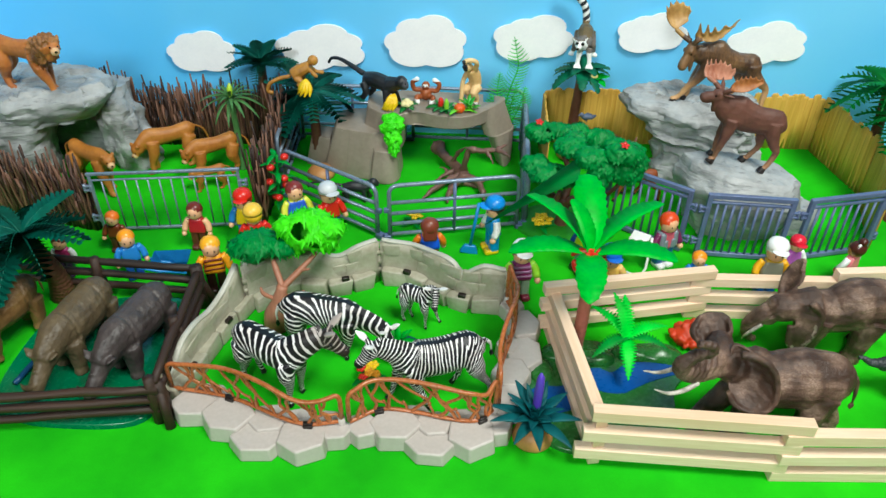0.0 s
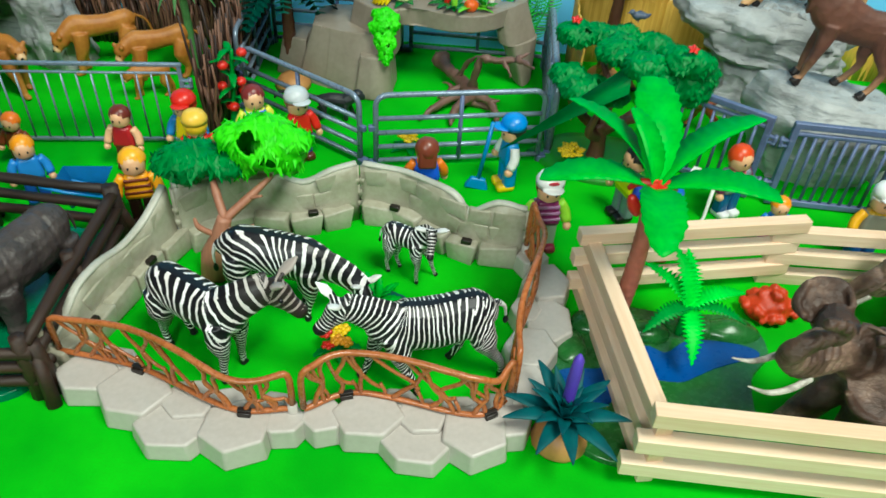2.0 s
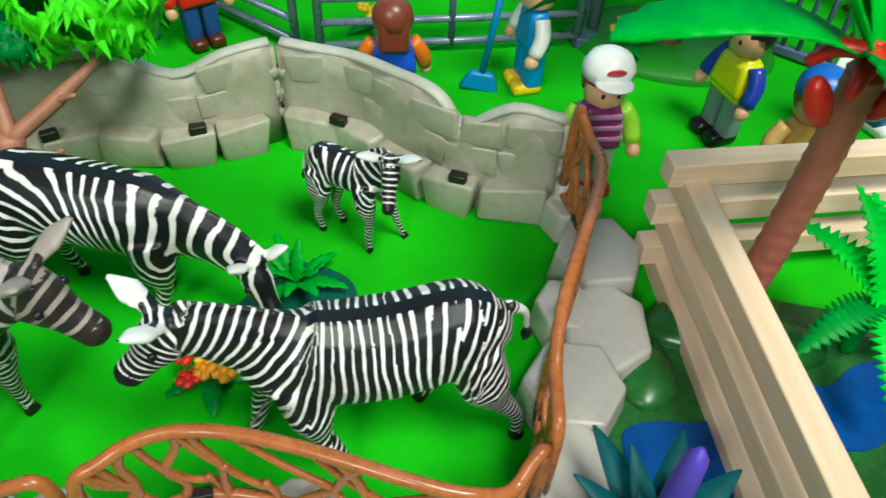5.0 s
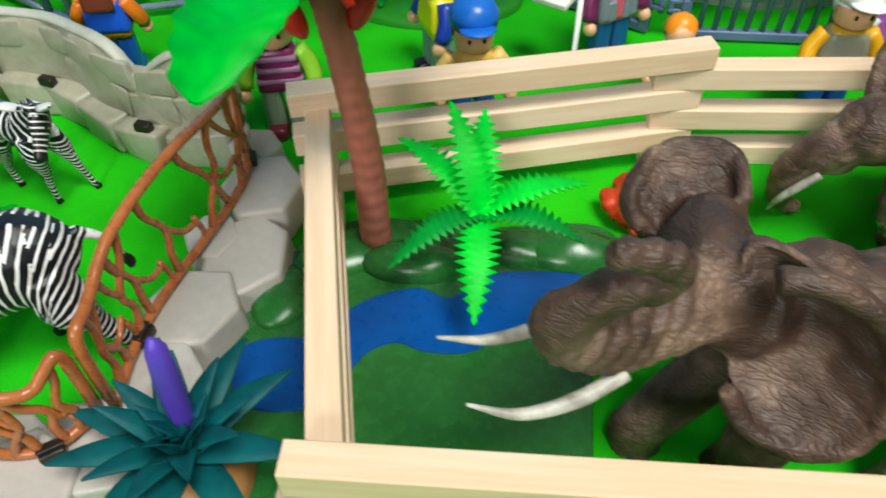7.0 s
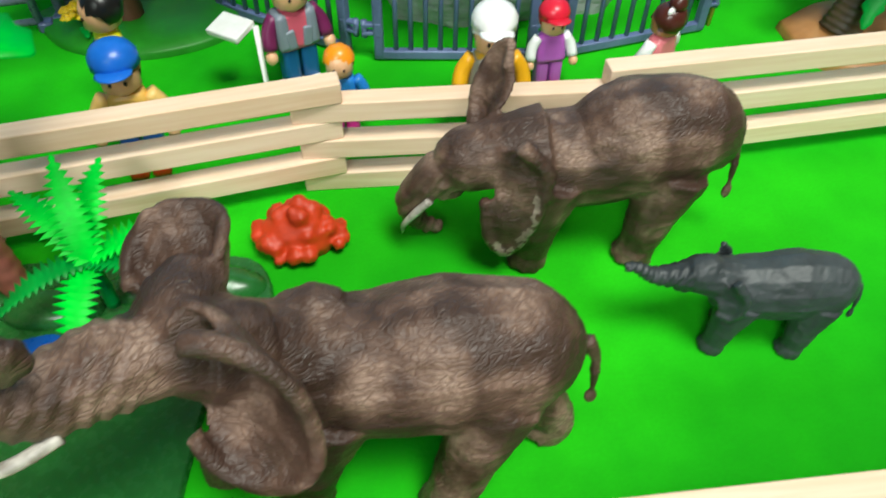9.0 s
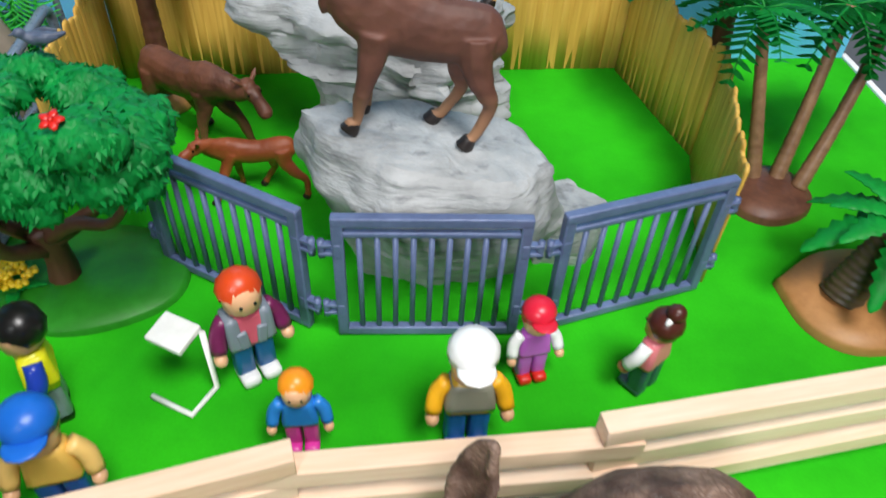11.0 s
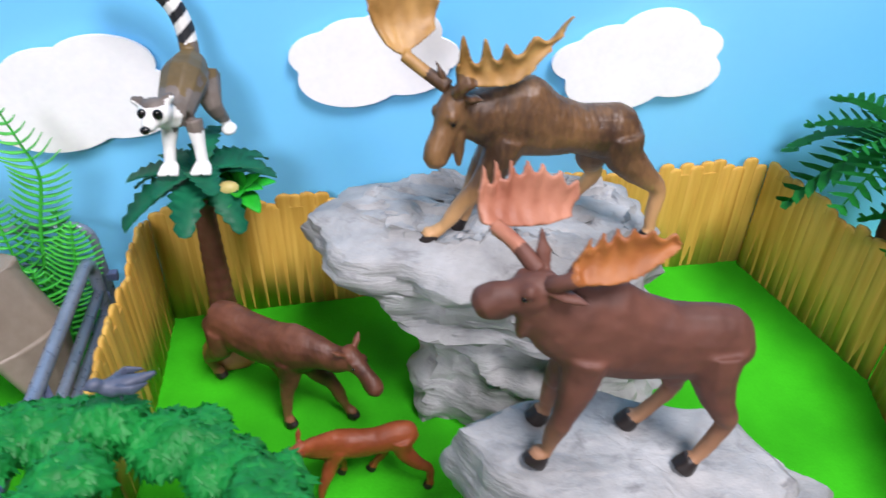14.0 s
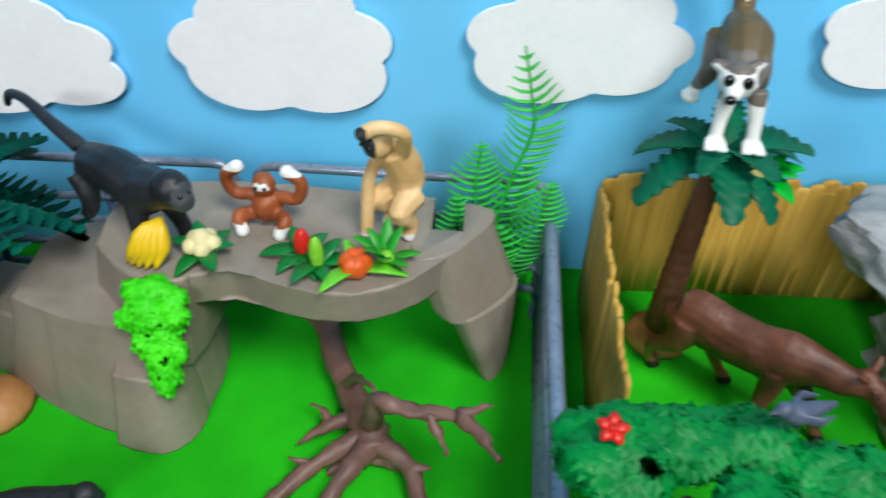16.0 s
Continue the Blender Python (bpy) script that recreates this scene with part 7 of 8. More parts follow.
# ---- plants ----
def leaf_mesh(name, L, W, mat_, droop=0.3, teeth=0, shape=None, fold=0.15, n=12, thick=0.07, bite=.68):
    """A leaf along +x with a folded midrib and real thickness; teeth gives saw edges, shape its width along the way."""
    shape = shape or (lambda u: math.sin(math.pi * min(1, u * .92 + .06)) ** .7)
    n = max(n, teeth * 2)
    bm = bmesh.new()
    rows = []
    for k in range(n + 1):
        u = k / n
        w = W / 2 * shape(u) * ((1.0 if k % 2 else bite) if teeth else 1.0)
        z = L * (droop * .35 * u - droop * u * u)
        x = L * u * (1 - .12 * droop * u) + (.25 * L / n if teeth and k % 2 else 0)
        rows.append([(x, -w, z + fold * w), (x, 0, z), (x, w, z + fold * w)])
    up = [[bm.verts.new(p) for p in r] for r in rows]
    dn = [[bm.verts.new((p[0], p[1], p[2] - thick)) for p in r] for r in rows]
    for a, b, c, d in zip(up, up[1:], dn, dn[1:]):
        for j in (0, 1):
            bm.faces.new((a[j], b[j], b[j + 1], a[j + 1])).smooth = True
            bm.faces.new((c[j + 1], d[j + 1], d[j], c[j])).smooth = True
        bm.faces.new((a[0], c[0], d[0], b[0])), bm.faces.new((a[2], b[2], d[2], c[2]))
    return mesh_of(bm, name, mat_)


def pinnate_mesh(name, L, W, mat_, droop=0.4, pairs=9, thick=.06, broad=.36, rise=.55, cone=False):
    """A frond: a rib with pairs of leaflets."""
    bm = bmesh.new()
    zf = lambda u: L * (droop * .4 * u - droop * u * u)
    tube(bm, [(L * u, 0, zf(u)) for u in (0, .25, .5, .75, 1)], [.14, .12, .1, .08, .04], 6)
    for k in range(pairs):
        u = .1 + .88 * k / (pairs - 1)
        l = W / 2 * (math.sin(math.pi * (u * .8 + .14)) ** .8 + .1)
        if cone:
            l = W / 2 * min(1, u * 2.5) * min(1, (1.08 - u) * 2.0)
        for s in (1, -1):
            b = V((L * u, 0, zf(u)))
            d = V((l * rise, s * l, -.12 * l))
            q = V((L / pairs * broad, 0, 0))
            a1, a2, a3, a4 = (bm.verts.new(p) for p in (b - q, b + d * .6 - q * .9, b + d, b + d * .55 + q))
            a5 = bm.verts.new(b + q)
            f1 = bm.faces.new((a1, a2, a3, a4, a5))
    got = bmesh.ops.solidify(bm, geom=[f for f in bm.faces if len(f.verts) == 5], thickness=thick)
    return mesh_of(bm, name, mat_)


def crown_of(parent, mesh, n, hub, tilt=(10, 40), seed=0, label="", start=0.0, scale=(1.0, 1.0), name="leaf", rings=1):
    rnd = random.Random(seed)
    for r in range(rings):
        for k in range(n):
            az = start + 360 * (k + .5 * r) / n + rnd.uniform(-9, 9)
            el = rnd.uniform(*tilt) + r * 28
            s = rnd.uniform(*scale) * (1 - .18 * r)
            ob = part(name, mesh, None, parent, label, at_cm(*hub, 0, -el, az))
            ob.scale = (s, s, s)


def trunk_part(parent, pts, radii, mat_, rings=True, name="trunk", seg=10):
    bm = bmesh.new()
    n = 24 if rings else 6
    line, rr = curve(pts, n), spread(radii, n)
    # ringed bark: each leaf scar stands a little proud of the stem above it
    tube(bm, line, [r * (1 + (.05, .01, -.01, -.02)[k % 4]) if rings else r for k, r in enumerate(rr)], seg)
    return part(name, bm, mat_, parent)


PALM_LEAF = leaf_mesh("leaf", 8.2, 3.1, LEAF, .42, 11, lambda u: min(1.0, .35 + 1.6 * u) * (1 - max(0, u - .72) ** 1.6 * 4.6) if u < 1 else .1, .25, 14, bite=.9)
TEAL_LEAF = leaf_mesh("leaf", 4.5, 2.0, TEAL, .5, 8, lambda u: math.sin(math.pi * min(1, u * .78 + .12)) ** .8, .3, bite=.72)

FERN_LEAF = leaf_mesh("leaf", 5.2, 1.9, plastic("fern_leaf", "22D434", .5, "18B42A", 60, 300, bump=.25, spec=.25), .5, 14, lambda u: math.sin(math.pi * min(1, u * .8 + .2)) ** .8, .25, bite=.42)
FERN_LEAF2 = leaf_mesh("leaf", 4.8, 1.7, MIDLEAF, .55, 14, lambda u: math.sin(math.pi * min(1, u * .8 + .2)) ** .8, .25, bite=.42)
AGAVE_LEAF = leaf_mesh("leaf", 4.3, 1.1, plastic("blue_green_leaf", "085A5E", .55, "06444C", 60, 300, spec=.25), .35, 0, lambda u: math.sin(math.pi * (u * .8 + .18)) ** .9, .35)
YUCCA_LEAF = leaf_mesh("leaf", 4.8, .6, OLIVE, .85, 0, None, .3)
PALMATE = pinnate_mesh("leaf", 6.8, 3.6, plastic("dark_feather_leaf", "12862E", .5, "0A6A26", 60, 300, spec=.25), .65, 10, .06, .5)
DTEAL_LEAF = pinnate_mesh("leaf", 6.8, 3.1, DTEAL, .55, 12, .08, .74)
TOOTH_G = leaf_mesh("leaf", 2.0, .8, MIDLEAF, .5, 4, None, .2)

# banana palm in the elephant pen
palm = thing("toy_palm", at_cm(28.9, 73.9, .5), "toy banana palm with broad bright green leaves and red fruit", "palm")
trunk_part(palm, [(0, 0, 0), (.1, -.5, 5), (-.1, -1.1, 9.5), (-.4, -1.6, 13.2)], [.68, .64, .58, .56], REDBARK)
HUB = V((-.4, -1.65, 13.5))
for az, el, s, rx in ((90, 44, 1.05, 0), (140, 44, .98, 24), (184, 20, .92, 4), (-10, 22, .94, -4), (32, 44, 1.0, -24), (-98, 25, 1.04, 0), (112, 62, .66, 20)):
    ob = part("leaf", PALM_LEAF, None, palm, "", at_cm(*HUB, rx, -el, az))
    ob.scale = (s, .88 if az == -98 else s * .95, s)
for az in (0, 72, 144, 216, 288):
    bm = bmesh.new()
    tube(bm, curve([(0, 0, .3), (1.0, 0, .25), (1.6, 0, -.4)], 3), spread([.26, .3, .16], 3), 8)
    part("stem", bm, RED, palm, "red stem ring", at_cm(*HUB, 0, 0, az + 20))
for s, c in ((1, (-1.1, -.3, -1.2)), (2, (1.1, .1, -1.1))):
    bm = bmesh.new()
    ball(bm, (0, 0, 0), (.42, .4, .95))
    part("fruit", bm, RED, palm, "glossy red fruit", at_cm(*(HUB + V(c)), 0, 25 * (-1) ** s))

fern = thing("toy_fern", at_cm(33.4, 72.6, .9), "bright green plastic fern with toothed leaves on the pond", "fern")
trunk_part(fern, [(0, 0, 0), (0, 0, 1.8), (0, -.1, 3.0)], [.3, .26, .24], MIDLEAF, False, "stem")
for az, el, m_ in ((88, 46, 0), (142, 40, 0), (212, 8, 1), (268, -4, 0), (18, 24, 0), (-14, 14, 1), (112, 62, 0)):
    part("leaf", FERN_LEAF2 if m_ else FERN_LEAF, None, fern, "", at_cm(0, -.1, 3.0, 0, -el, az)).scale = (.88, .95, .88)

agave = thing("toy_agave", at_cm(24.0, 62.7), "blue-green toy agave with a violet flower in a tan base", "plant")
bm = bmesh.new()
tube(bm, [(0, 0, 0), (0, 0, .3), (0, 0, 1.2), (0, 0, 1.7), (0, 0, 1.75)], [1.75, 1.9, 1.6, 1.1, .4], 18)
for v in bm.verts:
    v.co += V((1, 1, 0)) * .06 * noise.noise(v.co * 1.4)
part("base", bm, TAN, agave, "tan moulded base")
crown_of(agave, AGAVE_LEAF, 9, (0, 0, 2.2), (16, 34), 3, rings=3)
bm = bmesh.new()
tube(bm, [(0, 0, 1.2), (0, 0, 2.4)], [.6, .5], 9)
part("stem", bm, plastic("blue_green_leaf", "085A5E", .55), agave)
bm = bmesh.new()
tube(bm, [(0, 0, 2.0), (0, 0, 4.0), (.05, .1, 5.8), (.1, .2, 7.2), (.1, .2, 7.7)], [.2, .4, .42, .34, .1], 8)
part("flower", bm, PURPLE, agave, "violet flower spike", at_cm(.1, .5, 0))

bush = bmesh.new()
rnd = random.Random(5)
for k in range(46):
    a, r = rnd.uniform(0, 6.28), rnd.uniform(0, 1) ** .7
    ball(bush, (2.6 * r * math.cos(a), 1.9 * r * math.sin(a), .6 + 2.3 * (1 - r * r) * rnd.uniform(.6, 1)), rnd.uniform(.35, .6), sub=1)
ball(bush, (0, 0, .8), (2.2, 1.6, 1.7))
bush = sculpt(bush, .14, 1)
for v in bush.verts:
    v.co *= .86
whole("red_bush", bush, plastic("coral_red", "D8421A", .5, "B8320F", 60, 300), at_cm(41.2, 76.5), "knobbly coral red toy bush behind the bull elephant", "bush")


def leafy_blob(blobs, mat_, holes=(), scale_=.42, count=420, seed=1, voxel=.28, lift=.28, slim=.36):
    """A moulded crown: melted blobs with holes, covered by small raised leaf scales."""
    bm = bmesh.new()
    for c, r in blobs:
        ball(bm, c, r, sub=3)
    bm = sculpt(bm, voxel, 2)
    dead = [f for f in bm.faces if any((f.calc_center_median() - V(c)).length < r for c, r in holes)]
    bmesh.ops.delete(bm, geom=dead, context="FACES")
    for v in bm.verts:
        v.co += v.normal * (lift * noise.fractal(v.co * .9, 1.0, 2.0, 3))
    bm.normal_update()
    bm.faces.ensure_lookup_table()
    rnd = random.Random(seed)
    for f in rnd.sample(list(bm.faces), min(count, len(bm.faces))):
        c, n = f.calc_center_median(), f.normal
        down = (V((0, 0, -1)) - n * n.dot(V((0, 0, -1))))
        if down.length < .1:
            down = n.orthogonal()
        down = (down.normalized() + V((rnd.uniform(-.7, .7), rnd.uniform(-.7, .7), 0))).normalized()
        side = n.cross(down).normalized()
        s = scale_ * rnd.uniform(.7, 1.3)
        q = [c - down * s * .7 - n * .02, c + side * s * slim + n * .0, c + down * s * .8 + n * .05, c - side * s * slim + n * .0]
        mid = bm.verts.new(c + n * .085 + down * s * .1)
        vs = [bm.verts.new(p) for p in q]
        for a, b in zip(vs, vs[1:] + vs[:1]):
            bm.faces.new((a, b, mid)).smooth = True
    if holes:
        bmesh.ops.solidify(bm, geom=[f for f in bm.faces if len(f.verts) == 4], thickness=.18)
    return mesh_of(bm, "crown", mat_)


# small tree in the zebra pen
tree = thing("toy_tree", at_cm(-2.6, 76.2), "small toy tree with a dark green and a lime crown", "tree")
trunk_part(tree, [(0, 0, 0), (.1, 0, 1.6), (.6, -.1, 3.6), (1.1, .2, 5.4)], [1.5, 1.35, .75, .55], PALEBARK, False)
for pts, r in (([(1.1, .2, 5.2), (.2, 1.6, 6.6), (-.4, 2.8, 7.8)], .34), ([(1.1, .2, 5.2), (2.6, 1.8, 6.2), (4.2, 3.4, 7.4)], .36), ([(.7, 0, 4.0), (2.4, -.2, 4.6), (3.4, -.1, 5.1)], .24), ([(.5, 0, 3.6), (-.8, -.3, 4.6), (-1.1, -.2, 5.4)], .24), ([(2.6, 1.8, 6.2), (3.8, 1.4, 6.8)], .2)):
    bm = bmesh.new()
    tube(bm, curve(pts, 4), spread([r] * (len(pts) - 1) + [r * .5], 4), 8)
    part("branch", bm, PALEBARK, tree)
part("crown", leafy_blob([((-1.6, 3.0, 8.6), (2.8, 2.1, 1.0)), ((-3.4, 2.8, 8.1), (1.5, 1.5, .85)), ((.6, 3.0, 8.3), (1.6, 1.5, .85)), ((-2.0, 2.0, 7.9), (1.3, 1.0, .8))], CROWN, (), .85, 520, 2, .2, .2, .2), None, tree, "dark green leaf crown")
part("crown", leafy_blob([((3.6, 4.2, 9.8), (2.8, 2.4, 2.1)), ((2.5, 4.0, 9.4), (1.8, 1.8, 1.9)), ((5.1, 4.2, 9.0), (1.6, 1.7, 1.7)), ((1.3, 4.0, 10.3), (1.3, 1.3, 1.0)), ((6.0, 4.0, 10.2), (1.3, 1.4, 1.0)), ((2.0, 3.6, 7.9), (1.0, 1.2, .9))], LIME, [((2.8, 2.1, 11.0), 1.05), ((4.5, 1.8, 9.2), .85)], .85, 620, 3, .2, .2, .2), None, tree, "lime green leaf crown with holes")

# fruit tree at the moose pen
ftree = thing("fruit_tree", at_cm(29.2, 96.4, .3), "green toy fruit tree with red blossoms and a gnarled trunk", "tree")
trunk_part(ftree, [(0, 0, 0), (.1, .1, 2.0), (-.2, 0, 4.4)], [1.0, .75, .8], BARK, False)
for pts in ([(-.1, 0, 3.6), (-2.4, -.4, 5.6), (-3.2, -.6, 8.4)], [(0, 0, 4), (.6, 1.6, 6.6), (-.6, 2.6, 9.5)], [(0, 0, 3.6), (2.4, -1.2, 5.6), (4.6, -2.2, 6.4), (6.2, -2.4, 8.6)], [(0, 0, 3.2), (2.8, .8, 5.0), (4.6, 1.0, 7.8)], [(-.1, 0, 2.8), (-1.4, -2.0, 4.4), (-1.0, -2.8, 7.0)]):
    bm = bmesh.new()
    tube(bm, curve(pts, 4), spread([.6, .42, .28, .2][:len(pts)], 4), 8)
    part("branch", bm, BARK, ftree)
PADS = (([((-3.4, 2.6, 12.0), (1.98, 1.71, 0.94)), ((-1.2, 3.3, 11.8), (1.71, 1.35, 0.86)), ((.9, 3.3, 11.8), (1.71, 1.44, 0.94))], [((-2.4, 1.6, 13.0), .6)]),
        ([((3.6, 2.4, 11.5), (1.98, 1.44, 1.01)), ((5.4, 1.1, 11.2), (1.53, 1.53, 0.94))], [((4.6, 1.0, 12.8), .5)]),
        ([((6.8, -1.6, 11.4), (1.80, 1.89, 1.56)), ((7.0, -.2, 11.2), (1.44, 1.62, 1.25)), ((5.4, -4.4, 13.2), (2.16, 1.80, 1.17)), ((6.7, -3.0, 10.9), (1.8, 1.7, 2.3)), ((5.6, -4.2, 11.2), (1.5, 1.2, 1.9))], [((4.9, -2.6, 13.8), .6)]),
        ([((1.9, -4.3, 12.5), (1.98, 1.71, 1.17)), ((-.3, -1.6, 12.4), (1.80, 2.07, 1.01)), ((3.0, -4.9, 10.9), (1.6, 1.2, 1.7)), ((.4, .6, 12.4), (1.35, 1.44, 0.86))], [((.4, -3.4, 13.5), .6)]),
        ([((-2.5, -2.1, 9.0), (2.34, 1.80, 1.01)), ((-4.0, -.6, 9.4), (1.80, 1.62, 0.94)), ((.0, -2.6, 8.6), (1.44, 1.35, 0.86))], [((-1.4, -2.6, 10.1), .5)]))
pads = []
for k, (blobs, holes) in enumerate(PADS):
    pads.append(part("crown", leafy_blob(blobs, CROWN, holes, .46, 1300, 4 + k, .16, .34, .3), None, ftree, "glossy dark green moulded leaf crown"))
STAR = bmesh.new()
for k in range(5):
    q = k * 72
    tube(STAR, [(0, 0, 0), (.35 * math.cos(radians(q)), .35 * math.sin(radians(q)), .05), (.62 * math.cos(radians(q)), .62 * math.sin(radians(q)), .02)], [(.1, .06), (.26, .07), (.1, .04)], 6)
ball(STAR, (0, 0, .08), (.18, .18, .1), sub=1)
STAR = mesh_of(STAR, "blossom", RED)
for pad, p in ((pads[0], (-3.7, 2.6, 13.3)), (pads[2], (5.1, -5.2, 14.75))):
    part("blossom", STAR, None, pad, "red five-lobed blossom", at_cm(*p, 22, 0, 10)).scale = (.85, .85, 1.0)
bm = bmesh.new()
tube(bm, curve([(-1.7, 0, .9), (-.6, 0, .8), (.4, 0, .9), (1.0, 0, 1.2)], 3), spread([.12, .42, .55, .3], 3), 8)
ball(bm, (1.1, 0, 1.4), (.42, .36, .38))
tube(bm, [(1.4, 0, 1.4), (1.9, 0, 1.3)], [.16, .04], 6)
for s in (1, -1):
    tube(bm, [(.3, s * .4, 1.0), (-.4, s * .75, .95), (-1.2, s * .55, .9)], [(.14, .3), (.14, .36), (.05, .1)], 7)
    tube(bm, [(.1, s * .2, .6), (.2, s * .22, 0)], .1, 5)
bm = sculpt(bm, .09, 2)
for v in bm.verts:
    v.co *= .72
whole("bird_figure", bm, plastic("slate_blue_feathers", "5A6378", .5, "414A5E", 90, 300), at_cm(31.2, 99.7, 13.5, rz=200), "small slate blue bird figure perched on the fruit tree", "animal figure")


def toy_palm(x, y, z, pts, radii, mesh, n, rings, label, seed, bark=None, tilt=(0, 30), base=None, scale_=(.9, 1.1)):
    ob = thing("toy_palm", at_cm(x, y, z), label, "palm", "toy palms")
    trunk_part(ob, pts, radii, bark or BARK)
    crown_of(ob, mesh, n, pts[-1], tilt, seed, rings=rings, scale=scale_)
    if base:
        bm = bmesh.new()
        ball(bm, (0, 0, .2), base, sub=3)
        for v in bm.verts:
            v.co.z = max(v.co.z, 0)
            v.co += v.co.normalized() * .15 * noise.noise(v.co)
        part("base", bm, TAN, ob, "tan moulded base")
    return ob


toy_palm(32.0, 115.4, 0, [(0, 0, 0), (0, 0, 5), (.1, -.2, 10), (.2, -.4, 13.4)], [1.0, .75, .6, .55], TEAL_LEAF, 7, 2, "dark teal toy palm holding up the lemur figure", 2, None, (-16, 10), (1.9, 1.7, 1.2))
toy_palm(-12.6, 116.0, 0, [(0, 0, 0), (.1, 0, 6), (0, 0, 12.6)], [.9, .7, .6], DTEAL_LEAF, 8, 2, "dark teal toy palm in front of the sky card", 4, None, (5, 30), None, (.7, .85))
toy_palm(-4.6, 111.0, 0, [(0, 0, 0), (.1, 0, 5), (0, -.4, 11.2)], [.9, .7, .6], DTEAL_LEAF, 9, 2, "dark teal toy palm under the golden monkey figure", 6, None, (-20, 12), None, (.9, 1.08))
toy_palm(-27.4, 79.6, 0, [(0, 0, 0), (.2, -.4, 3), (.0, -1.4, 6.5), (-.4, -2.4, 10.2)], [1.5, 1.1, .95, .8], DTEAL_LEAF, 9, 2, "dark teal toy palm leaning over the rhino wallow", 8, None, (-14, 16), None, (.85, 1.1))
toy_palm(73.8, 112.6, 0, [(0, 0, 0), (-.4, 0, 6), (-1.2, .2, 13.6)], [.9, .75, .6], PALMATE, 9, 2, "green feathery toy palm behind the straw palisade", 10, None, (-15, 15), None, (.8, 1.1))
for k, (pts, sd) in enumerate((([(74.0, 103.4, .8), (73.4, 104.6, 5), (72.2, 106.6, 12)], 12), ([(75.6, 103.2, .8), (76.6, 104.6, 5), (78.2, 107.0, 12)], 14), ([(76.8, 102.2, .8), (78.8, 104.0, 5), (81.6, 107.0, 12)], 16))):
    o = pts[0]
    toy_palm(o[0], o[1], o[2], [V(p) - V(o) for p in pts], [.58, .45, .36], PALMATE, 8, 1, "tall toy palm with a slim brown trunk on a brown base", sd, plastic("tan_brown_bark", "8A6A4C", .5, "6A4C36", 60, 300, bump=.4), (-15, 20), None, (.6, .8))
toy_palm(74.8, 92.0, .9, [(0, 0, 0), (.9, .4, 2.4), (2.0, .6, 5.0)], [1.3, 1.1, .9], leaf_mesh("leaf", 5.6, 2.0, MIDLEAF, .6, 8, None, .2), 8, 2, "squat toy palm with green leaves on a sand base", 18, plastic("olive_brown_bark", "5A4A35", .5, "43362A", 60, 300), (-20, 20))

yucca = thing("toy_yucca", at_cm(-15.0, 108.4), "olive green toy yucca with a yellow tip by the twig fence", "plant")
trunk_part(yucca, [(0, 0, 0), (.1, 0, 5), (0, -.2, 11)], [.6, .45, .4], OLIVE)
crown_of(yucca, YUCCA_LEAF, 12, (0, -.2, 10.6), (-5, 25), 5, rings=3, scale=(.78, 1.0))
bm = bmesh.new()
tube(bm, [(0, 0, 11), (0, 0, 12.2), (.1, 0, 13)], [.3, .4, .12], 7)
part("flower", bm, plastic("yellow_green", "B8D83A", .4), yucca, "yellow-green flower tip")

tomato = thing("tomato_plant", at_cm(-6.4, 96.2), "green toy tomato plant with round red fruit", "plant")
trunk_part(tomato, [(0, 0, 0), (-.2, 0, 4), (.2, 0, 9.4)], [.3, .26, .2], MIDLEAF, False, "stem")
rnd = random.Random(9)
for k in range(16):
    z = 2 + 7.4 * k / 15
    part("leaf", TOOTH_G, None, tomato, "", at_cm(0, 0, z, 0, -rnd.uniform(5, 40), k * 137))
for k in range(9):
    bm = bmesh.new()
    ball(bm, (0, 0, 0), (.52, .52, .46))
    a = k * 2.4
    part("fruit", bm, RED, tomato, "round red tomato", at_cm(1.1 * math.cos(a), 1.0 * math.sin(a), 2.2 + .85 * k))

budplant = thing("bud_plant", at_cm(34.2, 114.6, 12.2), "small bright green toy plant with a yellow bud", "plant")
crown_of(budplant, leaf_mesh("leaf", 2.0, 1.1, LEAF, .5, 0, None, .2), 6, (0, 0, .1), (10, 40), 6, rings=2)
trunk_part(budplant, [(0, 0, -.8), (0, 0, 0), (-.1, -.2, .8)], [.25, .25, .2], LEAF, False, "stem")
bm = bmesh.new()
ball(bm, (-.4, -.6, .9), (.55, .42, .38))
part("bud", bm, plastic("pale_yellow", "E8D88A", .45), budplant, "pale yellow bud")
bm = bmesh.new()
tube(bm, [(0, 0, 0), (0, 0, .5), (0, 0, 1.2), (0, 0, 1.5)], [2.0, 1.9, 1.4, .5], 16)
for v in bm.verts:
    v.co += V((1, 1, 0)) * .12 * noise.noise(v.co * 1.2)
whole("palm_base", bm, TAN, at_cm(-3.6, 107.4), "tan moulded base under the dark palm", "base plate")
tallfern = thing("asparagus_fern", at_cm(21.8, 117.0), "tall light green feathery toy fern behind the ape rock", "fern")
LIGHT = plastic("light_leaf", "3CC040", .42, "2AA034", 60, 300)


